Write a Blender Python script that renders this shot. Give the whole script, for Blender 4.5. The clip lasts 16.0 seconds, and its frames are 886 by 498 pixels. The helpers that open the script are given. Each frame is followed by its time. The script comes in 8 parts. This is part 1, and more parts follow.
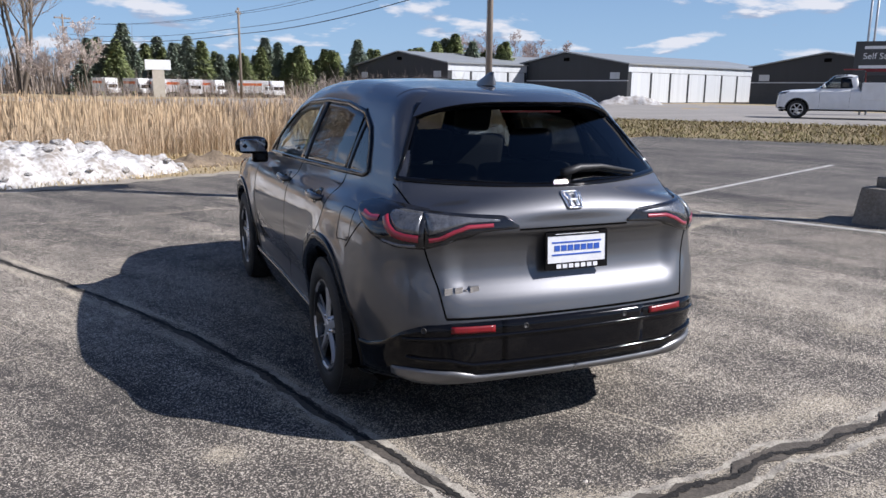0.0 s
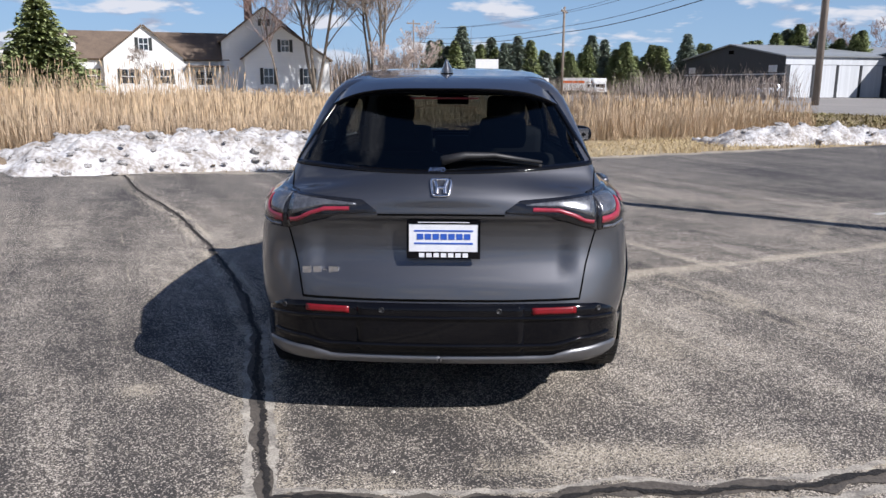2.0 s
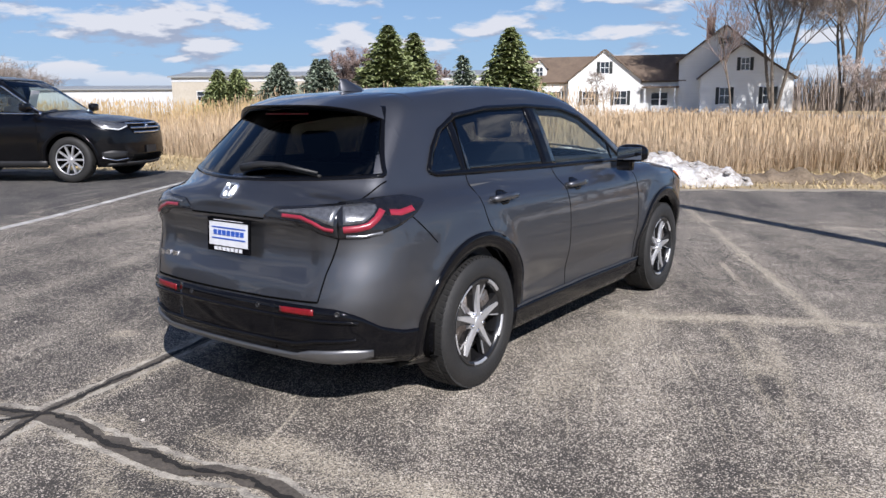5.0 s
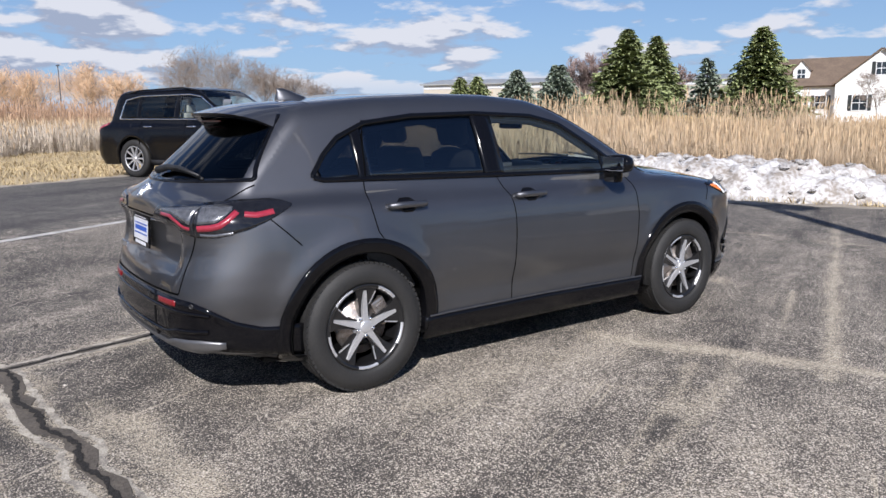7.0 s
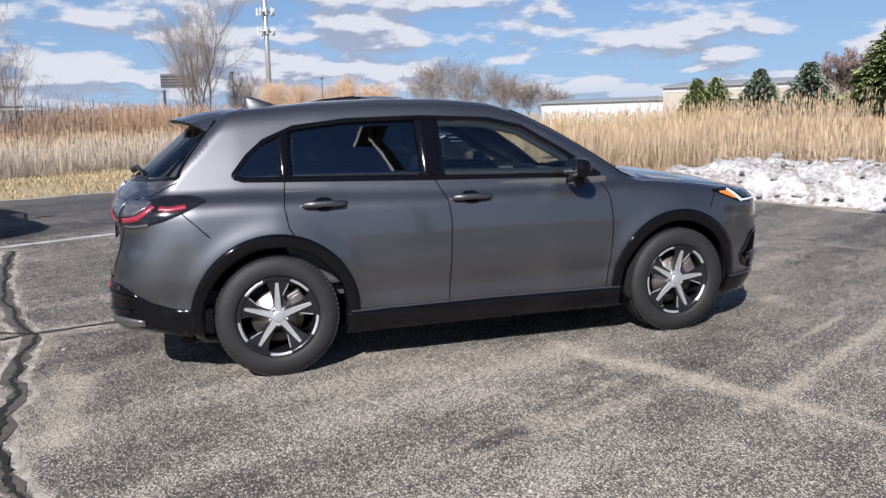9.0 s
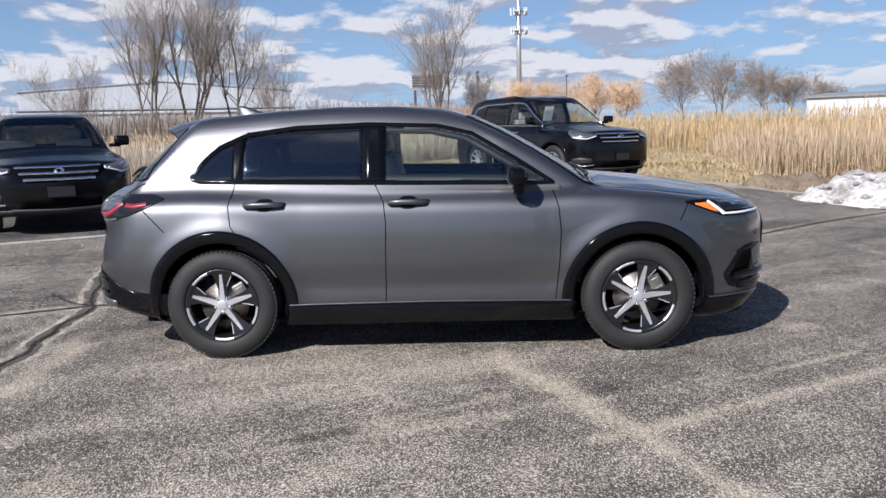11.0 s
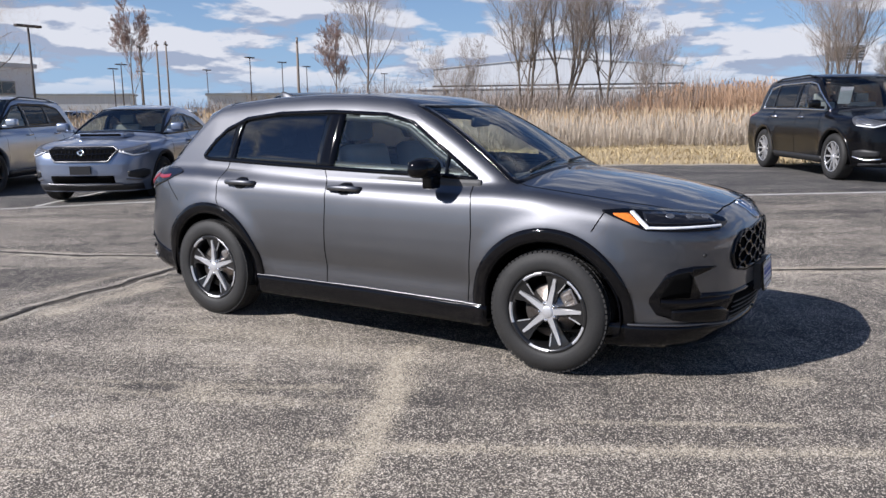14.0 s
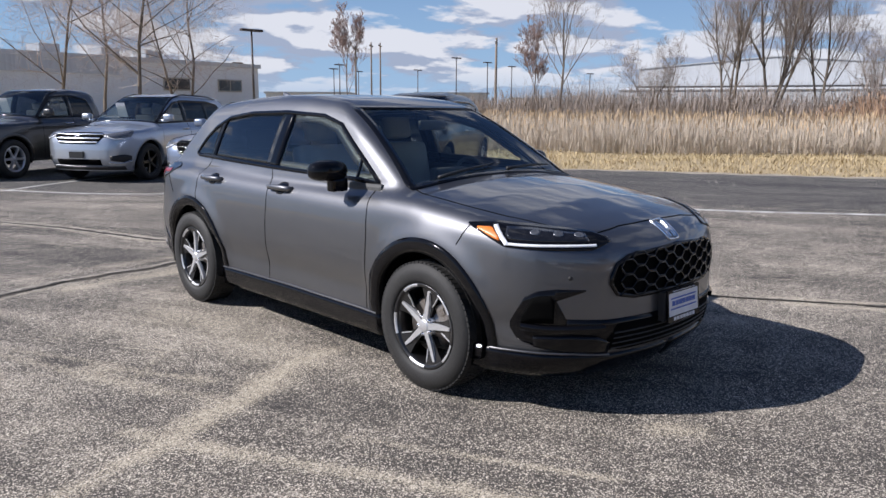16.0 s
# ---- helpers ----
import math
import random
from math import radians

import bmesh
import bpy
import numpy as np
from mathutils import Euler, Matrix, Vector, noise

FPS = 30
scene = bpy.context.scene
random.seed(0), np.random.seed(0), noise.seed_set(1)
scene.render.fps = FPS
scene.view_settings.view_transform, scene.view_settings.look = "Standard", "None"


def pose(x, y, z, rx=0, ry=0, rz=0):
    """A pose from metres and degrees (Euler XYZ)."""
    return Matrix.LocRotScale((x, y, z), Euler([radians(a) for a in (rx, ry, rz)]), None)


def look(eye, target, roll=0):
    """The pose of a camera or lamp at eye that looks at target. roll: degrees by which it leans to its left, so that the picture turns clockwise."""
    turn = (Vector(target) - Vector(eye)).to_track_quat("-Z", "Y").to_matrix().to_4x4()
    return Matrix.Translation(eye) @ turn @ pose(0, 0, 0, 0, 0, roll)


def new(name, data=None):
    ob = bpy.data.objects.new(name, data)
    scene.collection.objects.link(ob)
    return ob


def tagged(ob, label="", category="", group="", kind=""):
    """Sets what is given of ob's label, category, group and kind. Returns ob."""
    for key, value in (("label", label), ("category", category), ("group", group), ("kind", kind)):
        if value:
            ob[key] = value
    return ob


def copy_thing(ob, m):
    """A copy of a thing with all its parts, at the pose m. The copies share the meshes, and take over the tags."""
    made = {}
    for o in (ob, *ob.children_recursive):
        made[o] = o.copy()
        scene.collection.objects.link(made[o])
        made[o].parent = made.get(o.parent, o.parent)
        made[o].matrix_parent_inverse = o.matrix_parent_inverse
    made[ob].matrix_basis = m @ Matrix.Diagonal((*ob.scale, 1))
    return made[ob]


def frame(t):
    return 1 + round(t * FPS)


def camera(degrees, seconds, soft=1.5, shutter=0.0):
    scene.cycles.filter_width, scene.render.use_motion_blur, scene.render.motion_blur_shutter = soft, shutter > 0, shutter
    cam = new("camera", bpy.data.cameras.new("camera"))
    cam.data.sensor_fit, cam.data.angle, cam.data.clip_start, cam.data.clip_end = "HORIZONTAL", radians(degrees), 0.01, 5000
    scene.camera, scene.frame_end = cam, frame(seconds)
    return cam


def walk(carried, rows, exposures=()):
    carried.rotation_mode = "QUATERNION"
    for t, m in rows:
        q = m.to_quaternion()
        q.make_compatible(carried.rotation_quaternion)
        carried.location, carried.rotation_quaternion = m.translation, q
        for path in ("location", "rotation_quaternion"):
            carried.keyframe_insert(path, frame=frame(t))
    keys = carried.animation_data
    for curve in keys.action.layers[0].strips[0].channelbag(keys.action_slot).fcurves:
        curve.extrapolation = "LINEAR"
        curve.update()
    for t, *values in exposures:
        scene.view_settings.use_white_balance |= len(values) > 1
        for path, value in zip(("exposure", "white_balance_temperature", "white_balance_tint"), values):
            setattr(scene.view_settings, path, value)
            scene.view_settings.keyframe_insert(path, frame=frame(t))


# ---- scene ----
# ---- camera ----
cam = camera(60.3, 16.0)
PATH = [
    (0, (-1.793, -5.014, 1.542), (-1.036, -3.209, 1.132), 0.6),
    (0.5, (-1.325, -5.227, 1.547), (-0.759, -3.354, 1.132), 0.4),
    (1, (-0.86, -5.311, 1.543), (-0.496, -3.389, 1.124), 0.2),
    (1.5, (-0.367, -5.42, 1.527), (-0.214, -3.471, 1.105), 0.2),
    (2, (0.108, -5.409, 1.507), (0.048, -3.455, 1.085), 0.2),
    (2.5, (0.593, -5.384, 1.502), (0.321, -3.446, 1.087), 0.2),
    (3, (1.098, -5.307, 1.492), (0.621, -3.407, 1.087), 0.3),
    (3.5, (1.569, -5.168, 1.499), (0.899, -3.325, 1.106), 0.2),
    (4, (2.084, -5.034, 1.493), (1.236, -3.263, 1.112), -0.0),
    (6.5, (4.083, -3.616, 1.462), (2.57, -2.357, 1.108), -0.8),
    (7, (4.349, -3.273, 1.467), (2.743, -2.133, 1.12), -0.6),
    (7.5, (4.667, -2.916, 1.459), (2.977, -1.901, 1.118), -0.7),
    (8, (4.871, -2.523, 1.442), (3.106, -1.644, 1.108), -0.8),
    (8.5, (5.076, -2.117, 1.433), (3.245, -1.383, 1.102), -1.0),
    (9, (5.262, -1.681, 1.429), (3.377, -1.097, 1.105), -1.3),
    (11.5, (5.642, 0.678, 1.45), (3.679, 0.467, 1.128), -1.4),
    (12, (5.559, 1.15, 1.458), (3.623, 0.773, 1.127), -1.2),
    (12.5, (5.438, 1.646, 1.468), (3.544, 1.102, 1.128), -0.9),
    (13, (5.246, 2.089, 1.475), (3.407, 1.383, 1.129), -0.8),
    (13.5, (5.06, 2.576, 1.482), (3.289, 1.715, 1.129), -0.6),
    (14, (4.77, 2.95, 1.484), (3.078, 1.946, 1.123), -0.5),
    (14.5, (4.496, 3.33, 1.487), (2.888, 2.199, 1.121), -0.4),
    (15, (4.18, 3.695, 1.493), (2.659, 2.449, 1.127), -0.2),
    (15.5, (3.841, 3.961, 1.513), (2.404, 2.618, 1.15), 0.0),
    (16, (3.556, 4.249, 1.497), (2.193, 2.831, 1.137), 0.3),
]
walk(cam, [(t, look(eye, target, roll)) for t, eye, target, roll in PATH], [(0.0, 0.53, 6180, 14), (2.0, 0.47, 6180, 14), (16.0, 0.46, 6180, 14)])

# ---- light ----
SUN_AZ, SUN_EL = 124.8, 38.0   # from +y towards +x; above the horizon
sun_way = Vector((math.sin(radians(SUN_AZ)) * math.cos(radians(SUN_EL)), math.cos(radians(SUN_AZ)) * math.cos(radians(SUN_EL)), math.sin(radians(SUN_EL))))
sun = new("sun", bpy.data.lights.new("sun", "SUN"))
sun.data.energy, sun.data.angle, sun.data.color = 5.0, radians(0.53), (1.0, 0.96, 0.90)
sun.matrix_world = look(sun_way * 60, (0, 0, 0))

world = bpy.data.worlds.new("sky")
scene.world = world
world.use_nodes = True
wn, wl = world.node_tree.nodes, world.node_tree.links
wn.clear()


def wnode(kind, **values):
    n = wn.new(kind)
    for k, v in values.items():
        n.inputs[k].default_value = v
    return n


sky = wn.new("ShaderNodeTexSky")
sky.sky_type, sky.sun_disc = "NISHITA", False
sky.sun_elevation, sky.sun_rotation = radians(SUN_EL), radians(SUN_AZ)
sky.altitude, sky.air_density, sky.dust_density, sky.ozone_density = 0, 1.0, 0.1, 1.5
coord = wn.new("ShaderNodeTexCoord")
split = wn.new("ShaderNodeSeparateXYZ")
wl.new(coord.outputs["Generated"], split.inputs[0])


def wmath(op, a, b=None, clamp=False):
    n = wn.new("ShaderNodeMath")
    n.operation, n.use_clamp = op, clamp
    for i, v in enumerate((a, b)):
        if v is None:
            continue
        if isinstance(v, (int, float)):
            n.inputs[i].default_value = v
        else:
            wl.new(v, n.inputs[i])
    return n.outputs[0]


# fair-weather cumulus on a level deck: flat puffs with lit tops and grey bellies, denser to the south-west
def deck(lift):
    """Where the way of looking meets a level cloud deck, a little higher up for a positive lift."""
    over = wmath("ADD", wmath("MAXIMUM", split.outputs[2], 0.0), 0.20 + lift)
    flat = wn.new("ShaderNodeCombineXYZ")
    wl.new(wmath("DIVIDE", split.outputs[0], over), flat.inputs[0])
    wl.new(wmath("DIVIDE", split.outputs[1], over), flat.inputs[1])
    return flat.outputs[0]


def cloud_field(vec):
    n = wnode("ShaderNodeTexNoise", Scale=2.3, Detail=9.0, Roughness=0.54, Distortion=0.1)
    wl.new(vec, n.inputs["Vector"])
    p = wnode("ShaderNodeTexNoise", Scale=0.66, Detail=2.0, Roughness=0.5)
    wl.new(vec, p.inputs["Vector"])
    return wmath("ADD", n.outputs[0], wmath("MULTIPLY", wmath("SUBTRACT", p.outputs[0], 0.5), 0.30))


west = wmath("ADD", wmath("MULTIPLY", split.outputs[0], -0.055), wmath("MULTIPLY", split.outputs[1], -0.045))
# seen from the side the puffs close up towards the horizon, and open up overhead
west = wmath("ADD", west, wmath("MULTIPLY", wmath("SUBTRACT", 0.2, split.outputs[2]), 0.13))
field, above_it = cloud_field(deck(0.0)), cloud_field(deck(0.016))
cover = wn.new("ShaderNodeMapRange")
cover.inputs["From Min"].default_value, cover.inputs["From Max"].default_value = 0.510, 0.585
wl.new(wmath("ADD", field, west), cover.inputs["Value"])
thick = wn.new("ShaderNodeMapRange")
thick.inputs["From Min"].default_value, thick.inputs["From Max"].default_value = -0.040, 0.028
wl.new(wmath("SUBTRACT", above_it, field), thick.inputs["Value"])
shade = wn.new("ShaderNodeMix")
shade.data_type = "RGBA"
shade.inputs["A"].default_value, shade.inputs["B"].default_value = (12.4, 12.5, 12.8, 1), (6.0, 6.8, 8.5, 1)
wl.new(thick.outputs[0], shade.inputs["Factor"])
low = wn.new("ShaderNodeMapRange")
low.inputs["From Min"].default_value, low.inputs["From Max"].default_value = 0.0, 0.05
wl.new(split.outputs[2], low.inputs["Value"])
amount = wmath("MULTIPLY", wmath("MULTIPLY", cover.outputs[0], low.outputs[0]), 0.92)
mixed = wn.new("ShaderNodeMix")
mixed.data_type = "RGBA"
tint = wn.new("ShaderNodeMix")
tint.data_type, tint.blend_type = "RGBA", "MULTIPLY"
tint.inputs["Factor"].default_value, tint.inputs["B"].default_value = 1.0, (0.80, 0.99, 1.30, 1)
wl.new(sky.outputs[0], tint.inputs["A"])
# pale air near the horizon
air = wn.new("ShaderNodeMix")
air.data_type = "RGBA"
air.inputs["B"].default_value = (5.6, 8.5, 12.2, 1)
haze = wmath("POWER", wmath("SUBTRACT", 1.0, wmath("DIVIDE", wmath("MAXIMUM", split.outputs[2], 0.0), 0.42), True), 1.6)
wl.new(wmath("MULTIPLY", haze, 0.85), air.inputs["Factor"]), wl.new(tint.outputs["Result"], air.inputs["A"])
wl.new(amount, mixed.inputs["Factor"]), wl.new(air.outputs["Result"], mixed.inputs["A"]), wl.new(shade.outputs["Result"], mixed.inputs["B"])
back = wnode("ShaderNodeBackground", Strength=0.046)
wl.new(mixed.outputs["Result"], back.inputs["Color"])
wout = wn.new("ShaderNodeOutputWorld")
wl.new(back.outputs[0], wout.inputs["Surface"])

# ---- materials ----
def material(name, color, rough=0.6, metal=0.0, color2=None, scale=6.0, fine=60.0, mix=0.5, bump=0.0, bump_scale=80.0, coat=0.0, spec=0.5, rough2=None, random_tint=0.0, coords="Object", stretch=(1, 1, 1)):
    """A surface whose colour wanders between two tones at two scales, with fine relief."""
    m = bpy.data.materials.new(name)
    m.use_nodes = True
    nt = m.node_tree
    b = nt.nodes["Principled BSDF"]
    b.inputs["Roughness"].default_value, b.inputs["Metallic"].default_value = rough, metal
    b.inputs["Coat Weight"].default_value, b.inputs["Coat Roughness"].default_value = coat, 0.03
    b.inputs["Specular IOR Level"].default_value = spec
    color2 = color2 or tuple(c * 0.82 for c in color)
    tc = nt.nodes.new("ShaderNodeTexCoord")
    mp = nt.nodes.new("ShaderNodeMapping")
    mp.inputs["Scale"].default_value = stretch
    nt.links.new(tc.outputs[coords], mp.inputs[0])
    n1, n2 = nt.nodes.new("ShaderNodeTexNoise"), nt.nodes.new("ShaderNodeTexNoise")
    n1.inputs["Scale"].default_value, n1.inputs["Detail"].default_value = scale, 4
    n2.inputs["Scale"].default_value, n2.inputs["Detail"].default_value = fine, 2
    for n in (n1, n2):
        nt.links.new(mp.outputs[0], n.inputs["Vector"])
    add = nt.nodes.new("ShaderNodeMath")
    add.operation = "ADD"
    nt.links.new(n1.outputs[0], add.inputs[0]), nt.links.new(n2.outputs[0], add.inputs[1])
    rg = nt.nodes.new("ShaderNodeMapRange")
    rg.inputs["From Min"].default_value, rg.inputs["From Max"].default_value = 1 - mix / 2, 1 + mix / 2
    nt.links.new(add.outputs[0], rg.inputs[0])
    mx = nt.nodes.new("ShaderNodeMix")
    mx.data_type = "RGBA"
    mx.inputs["A"].default_value, mx.inputs["B"].default_value = (*color2, 1), (*color, 1)
    nt.links.new(rg.outputs[0], mx.inputs["Factor"])
    out = mx.outputs["Result"]
    if random_tint:
        oi = nt.nodes.new("ShaderNodeNewGeometry")
        hs = nt.nodes.new("ShaderNodeHueSaturation")
        mr = nt.nodes.new("ShaderNodeMapRange")
        mr.inputs["To Min"].default_value, mr.inputs["To Max"].default_value = 1 - random_tint, 1 + random_tint
        nt.links.new(oi.outputs["Random Per Island"], mr.inputs[0])
        nt.links.new(mr.outputs[0], hs.inputs["Value"]), nt.links.new(out, hs.inputs["Color"])
        out = hs.outputs[0]
    nt.links.new(out, b.inputs["Base Color"])
    if rough2 is not None:
        rr = nt.nodes.new("ShaderNodeMapRange")
        rr.inputs["To Min"].default_value, rr.inputs["To Max"].default_value = rough2, rough
        nt.links.new(rg.outputs[0], rr.inputs[0]), nt.links.new(rr.outputs[0], b.inputs["Roughness"])
    if bump:
        n3 = nt.nodes.new("ShaderNodeTexNoise")
        n3.inputs["Scale"].default_value, n3.inputs["Detail"].default_value = bump_scale, 5
        nt.links.new(mp.outputs[0], n3.inputs["Vector"])
        bp = nt.nodes.new("ShaderNodeBump")
        bp.inputs["Strength"].default_value, bp.inputs["Distance"].default_value = bump, 0.02
        nt.links.new(n3.outputs[0], bp.inputs["Height"]), nt.links.new(bp.outputs[0], b.inputs["Normal"])
    return m


def glass(name, color, least=0.08, rough=0.0):
    """Tinted pane: part clear, part a dark glossy sheet."""
    m = bpy.data.materials.new(name)
    m.use_nodes = True
    nt = m.node_tree
    nt.nodes.clear()
    tr = nt.nodes.new("ShaderNodeBsdfTransparent")
    gl = nt.nodes.new("ShaderNodeBsdfGlossy")
    tr.inputs[0].default_value, gl.inputs[0].default_value = (*color, 1), (1, 1, 1, 1)
    gl.inputs["Roughness"].default_value = rough
    lw = nt.nodes.new("ShaderNodeLayerWeight")
    lw.inputs["Blend"].default_value = 0.5
    pw = nt.nodes.new("ShaderNodeMath")
    pw.operation = "POWER"
    pw.inputs[1].default_value = 5.0
    nt.links.new(lw.outputs["Facing"], pw.inputs[0])
    fr = nt.nodes.new("ShaderNodeMapRange")
    fr.inputs["To Min"].default_value, fr.inputs["To Max"].default_value = least, 0.75
    nt.links.new(pw.outputs[0], fr.inputs[0])
    mx, out = nt.nodes.new("ShaderNodeMixShader"), nt.nodes.new("ShaderNodeOutputMaterial")
    nt.links.new(fr.outputs[0], mx.inputs[0]), nt.links.new(tr.outputs[0], mx.inputs[1]), nt.links.new(gl.outputs[0], mx.inputs[2])
    nt.links.new(mx.outputs[0], out.inputs[0])
    return m


M = {}
M["paint"] = material("grey_metallic_paint", (0.126, 0.128, 0.138), 0.45, 0.93, (0.114, 0.116, 0.125), scale=3, fine=900, coat=1.0)
M["black_gloss"] = material("black_gloss", (0.004, 0.004, 0.005), 0.08, 0.0, scale=4, fine=90, coat=0.0, rough2=0.05, spec=0.28)
M["black_matt"] = material("black_plastic", (0.018, 0.018, 0.019), 0.5, 0.0, scale=10, fine=300, bump=0.08, bump_scale=600)
# near-black without gloss: the shade inside openings and wells put into the colour
M["inner_shade"] = material("inner_shade", (0.003, 0.003, 0.003), 0.9, spec=0.05)
M["gap"] = material("panel_gap", (0.002, 0.002, 0.002), 0.9, spec=0.05)
M["rubber"] = material("tyre_rubber", (0.012, 0.0118, 0.0115), 0.68, 0.0, (0.019, 0.018, 0.017), scale=9, fine=80, bump=0.15, bump_scale=200)
M["alloy"] = material("machined_alloy", (0.70, 0.70, 0.71), 0.40, 0.75, (0.58, 0.58, 0.59), scale=15, fine=200)
M["rim_black"] = material("rim_black", (0.012, 0.012, 0.013), 0.28, 0.2, scale=10, fine=100, coat=0.4)
M["disc"] = material("brake_steel", (0.42, 0.40, 0.38), 0.38, 0.9, (0.25, 0.2, 0.17), scale=14, fine=120)
M["chrome"] = material("chrome", (0.82, 0.83, 0.85), 0.22, 1.0, (0.75, 0.76, 0.78), scale=20, fine=200)
M["silver_trim"] = material("silver_trim", (0.21, 0.21, 0.215), 0.40, 0.8, (0.18, 0.18, 0.185), scale=20, fine=300)
M["glass"] = glass("clear_glass", (0.80, 0.86, 0.83))
M["glass_dark"] = glass("privacy_glass", (0.13, 0.145, 0.155), 0.04)
M["glass_side"] = glass("side_privacy_glass", (0.14, 0.155, 0.165), 0.11)
M["red"] = material("red_reflector", (0.20, 0.006, 0.010), 0.3, 0.0, (0.14, 0.004, 0.007), scale=30, fine=400, coat=0.2)
M["red_lens"] = material("red_lamp", (0.32, 0.025, 0.045), 0.3, 0.0, (0.22, 0.016, 0.030), scale=30, fine=300, coat=0.6)
M["smoke"] = material("smoked_lamp", (0.020, 0.020, 0.023), 0.12, 0.3, (0.010, 0.010, 0.012), scale=14, fine=60, coat=0.5)
M["lamp_grey"] = material("lamp_reflector", (0.25, 0.255, 0.27), 0.25, 0.6, (0.08, 0.083, 0.09), scale=40, fine=140, mix=0.8, coat=0.5)
# paler satin for strips that draw highlights along black edges
M["edge_highlight"] = material("satin_edge_highlight", (0.16, 0.16, 0.165), 0.34, 0.8, (0.13, 0.13, 0.135), scale=20, fine=300)
M["amber"] = material("amber_lamp", (0.8, 0.22, 0.03), 0.25, 0.0, (0.65, 0.16, 0.02), scale=40, fine=300, coat=0.5)
M["white_lamp"] = material("white_lamp", (0.85, 0.87, 0.9), 0.2, 0.0, scale=30, fine=300, coat=0.5)
M["plate_white"] = material("plate_white", (0.72, 0.73, 0.76), 0.35, scale=20, fine=200)
M["plate_blue"] = material("plate_blue", (0.03, 0.10, 0.45), 0.4)
M["mirror"] = material("mirror_glass", (0.50, 0.52, 0.56), 0.02, 1.0, (0.48, 0.50, 0.54))
M["seat"] = material("grey_seat_cloth", (0.42, 0.405, 0.385), 0.85, 0.0, (0.34, 0.325, 0.31), scale=8, fine=250, bump=0.1, bump_scale=300)
M["cabin"] = material("cabin_plastic", (0.075, 0.075, 0.076), 0.6, scale=9, fine=200)
M["headliner"] = material("headliner", (0.42, 0.41, 0.39), 0.9, scale=9, fine=200)

# ---- mesh helpers ----
def mesh_ob(name, verts, faces, mat, parent=None, smooth=True, label="", m=None):
    me = bpy.data.meshes.new(name)
    me.from_pydata([tuple(v) for v in verts], [], [tuple(f) for f in faces])
    for x in mat if isinstance(mat, (list, tuple)) else [mat]:
        me.materials.append(x)
    if smooth:
        me.polygons.foreach_set("use_smooth", [True] * len(me.polygons))
    me.update()
    ob = new(name, me)
    if parent:
        ob.parent = parent
    if m is not None:
        ob.matrix_basis = m
    if label:
        tagged(ob, label)
    return ob


def part(name, bm, mat, parent, label="", smooth=False):
    me = bpy.data.meshes.new(name)
    bm.to_mesh(me)
    bm.free()
    me.materials.append(mat)
    if smooth:
        me.polygons.foreach_set("use_smooth", [True] * len(me.polygons))
    ob = new(name, me)
    ob.parent = parent
    if label:
        tagged(ob, label)
    return ob


def thing(name, label, category, m=None, group="", kind=""):
    e = new(name)
    e.empty_display_size = 0.2
    if m is not None:
        e.matrix_basis = m
    return tagged(e, label, category, group, kind)


def box(bm, x0, x1, y0, y1, z0, z1, bevel=0.0, m=None):
    r = bmesh.ops.create_cube(bm, size=1.0)
    vs = r["verts"]
    for v in vs:
        v.co = Vector(((x0 + x1) / 2 + v.co.x * (x1 - x0), (y0 + y1) / 2 + v.co.y * (y1 - y0), (z0 + z1) / 2 + v.co.z * (z1 - z0)))
    if bevel:
        es = list({e for v in vs for e in v.link_edges})
        r2 = bmesh.ops.bevel(bm, geom=es, offset=bevel, segments=2, affect="EDGES", profile=0.6)
        vs = list({v for f in r2["faces"] for v in f.verts} | {v for v in vs if v.is_valid})
    if m is not None:
        bmesh.ops.transform(bm, matrix=m, verts=vs)
    return vs


def boxes(name, specs, mat, parent, label="", bevel=0.0, m=None):
    bm = bmesh.new()
    for s in specs:
        box(bm, *s, bevel=bevel, m=m)
    return part(name, bm, mat, parent, label)


def tube(points, radii, sides=8, closed_ends=True):
    """Vertices and faces of a tube along points."""
    pts = [Vector(p) for p in points]
    if isinstance(radii, (int, float)):
        radii = [radii] * len(pts)
    verts, faces = [], []
    up = Vector((0, 0, 1))
    for i, p in enumerate(pts):
        t = (pts[min(i + 1, len(pts) - 1)] - pts[max(i - 1, 0)]).normalized()
        a = t.cross(up if abs(t.z) < 0.9 else Vector((1, 0, 0))).normalized()
        b = a.cross(t)
        for k in range(sides):
            w = 2 * math.pi * k / sides
            verts.append(p + (a * math.cos(w) + b * math.sin(w)) * radii[i])
    for i in range(len(pts) - 1):
        for k in range(sides):
            k2 = (k + 1) % sides
            faces.append((i * sides + k, i * sides + k2, (i + 1) * sides + k2, (i + 1) * sides + k))
    if closed_ends:
        faces.append(tuple(range(sides - 1, -1, -1)))
        faces.append(tuple((len(pts) - 1) * sides + k for k in range(sides)))
    return verts, faces


def tube_ob(name, points, radii, mat, parent=None, sides=8, label=""):
    v, f = tube(points, radii, sides)
    return mesh_ob(name, v, f, mat, parent, True, label)


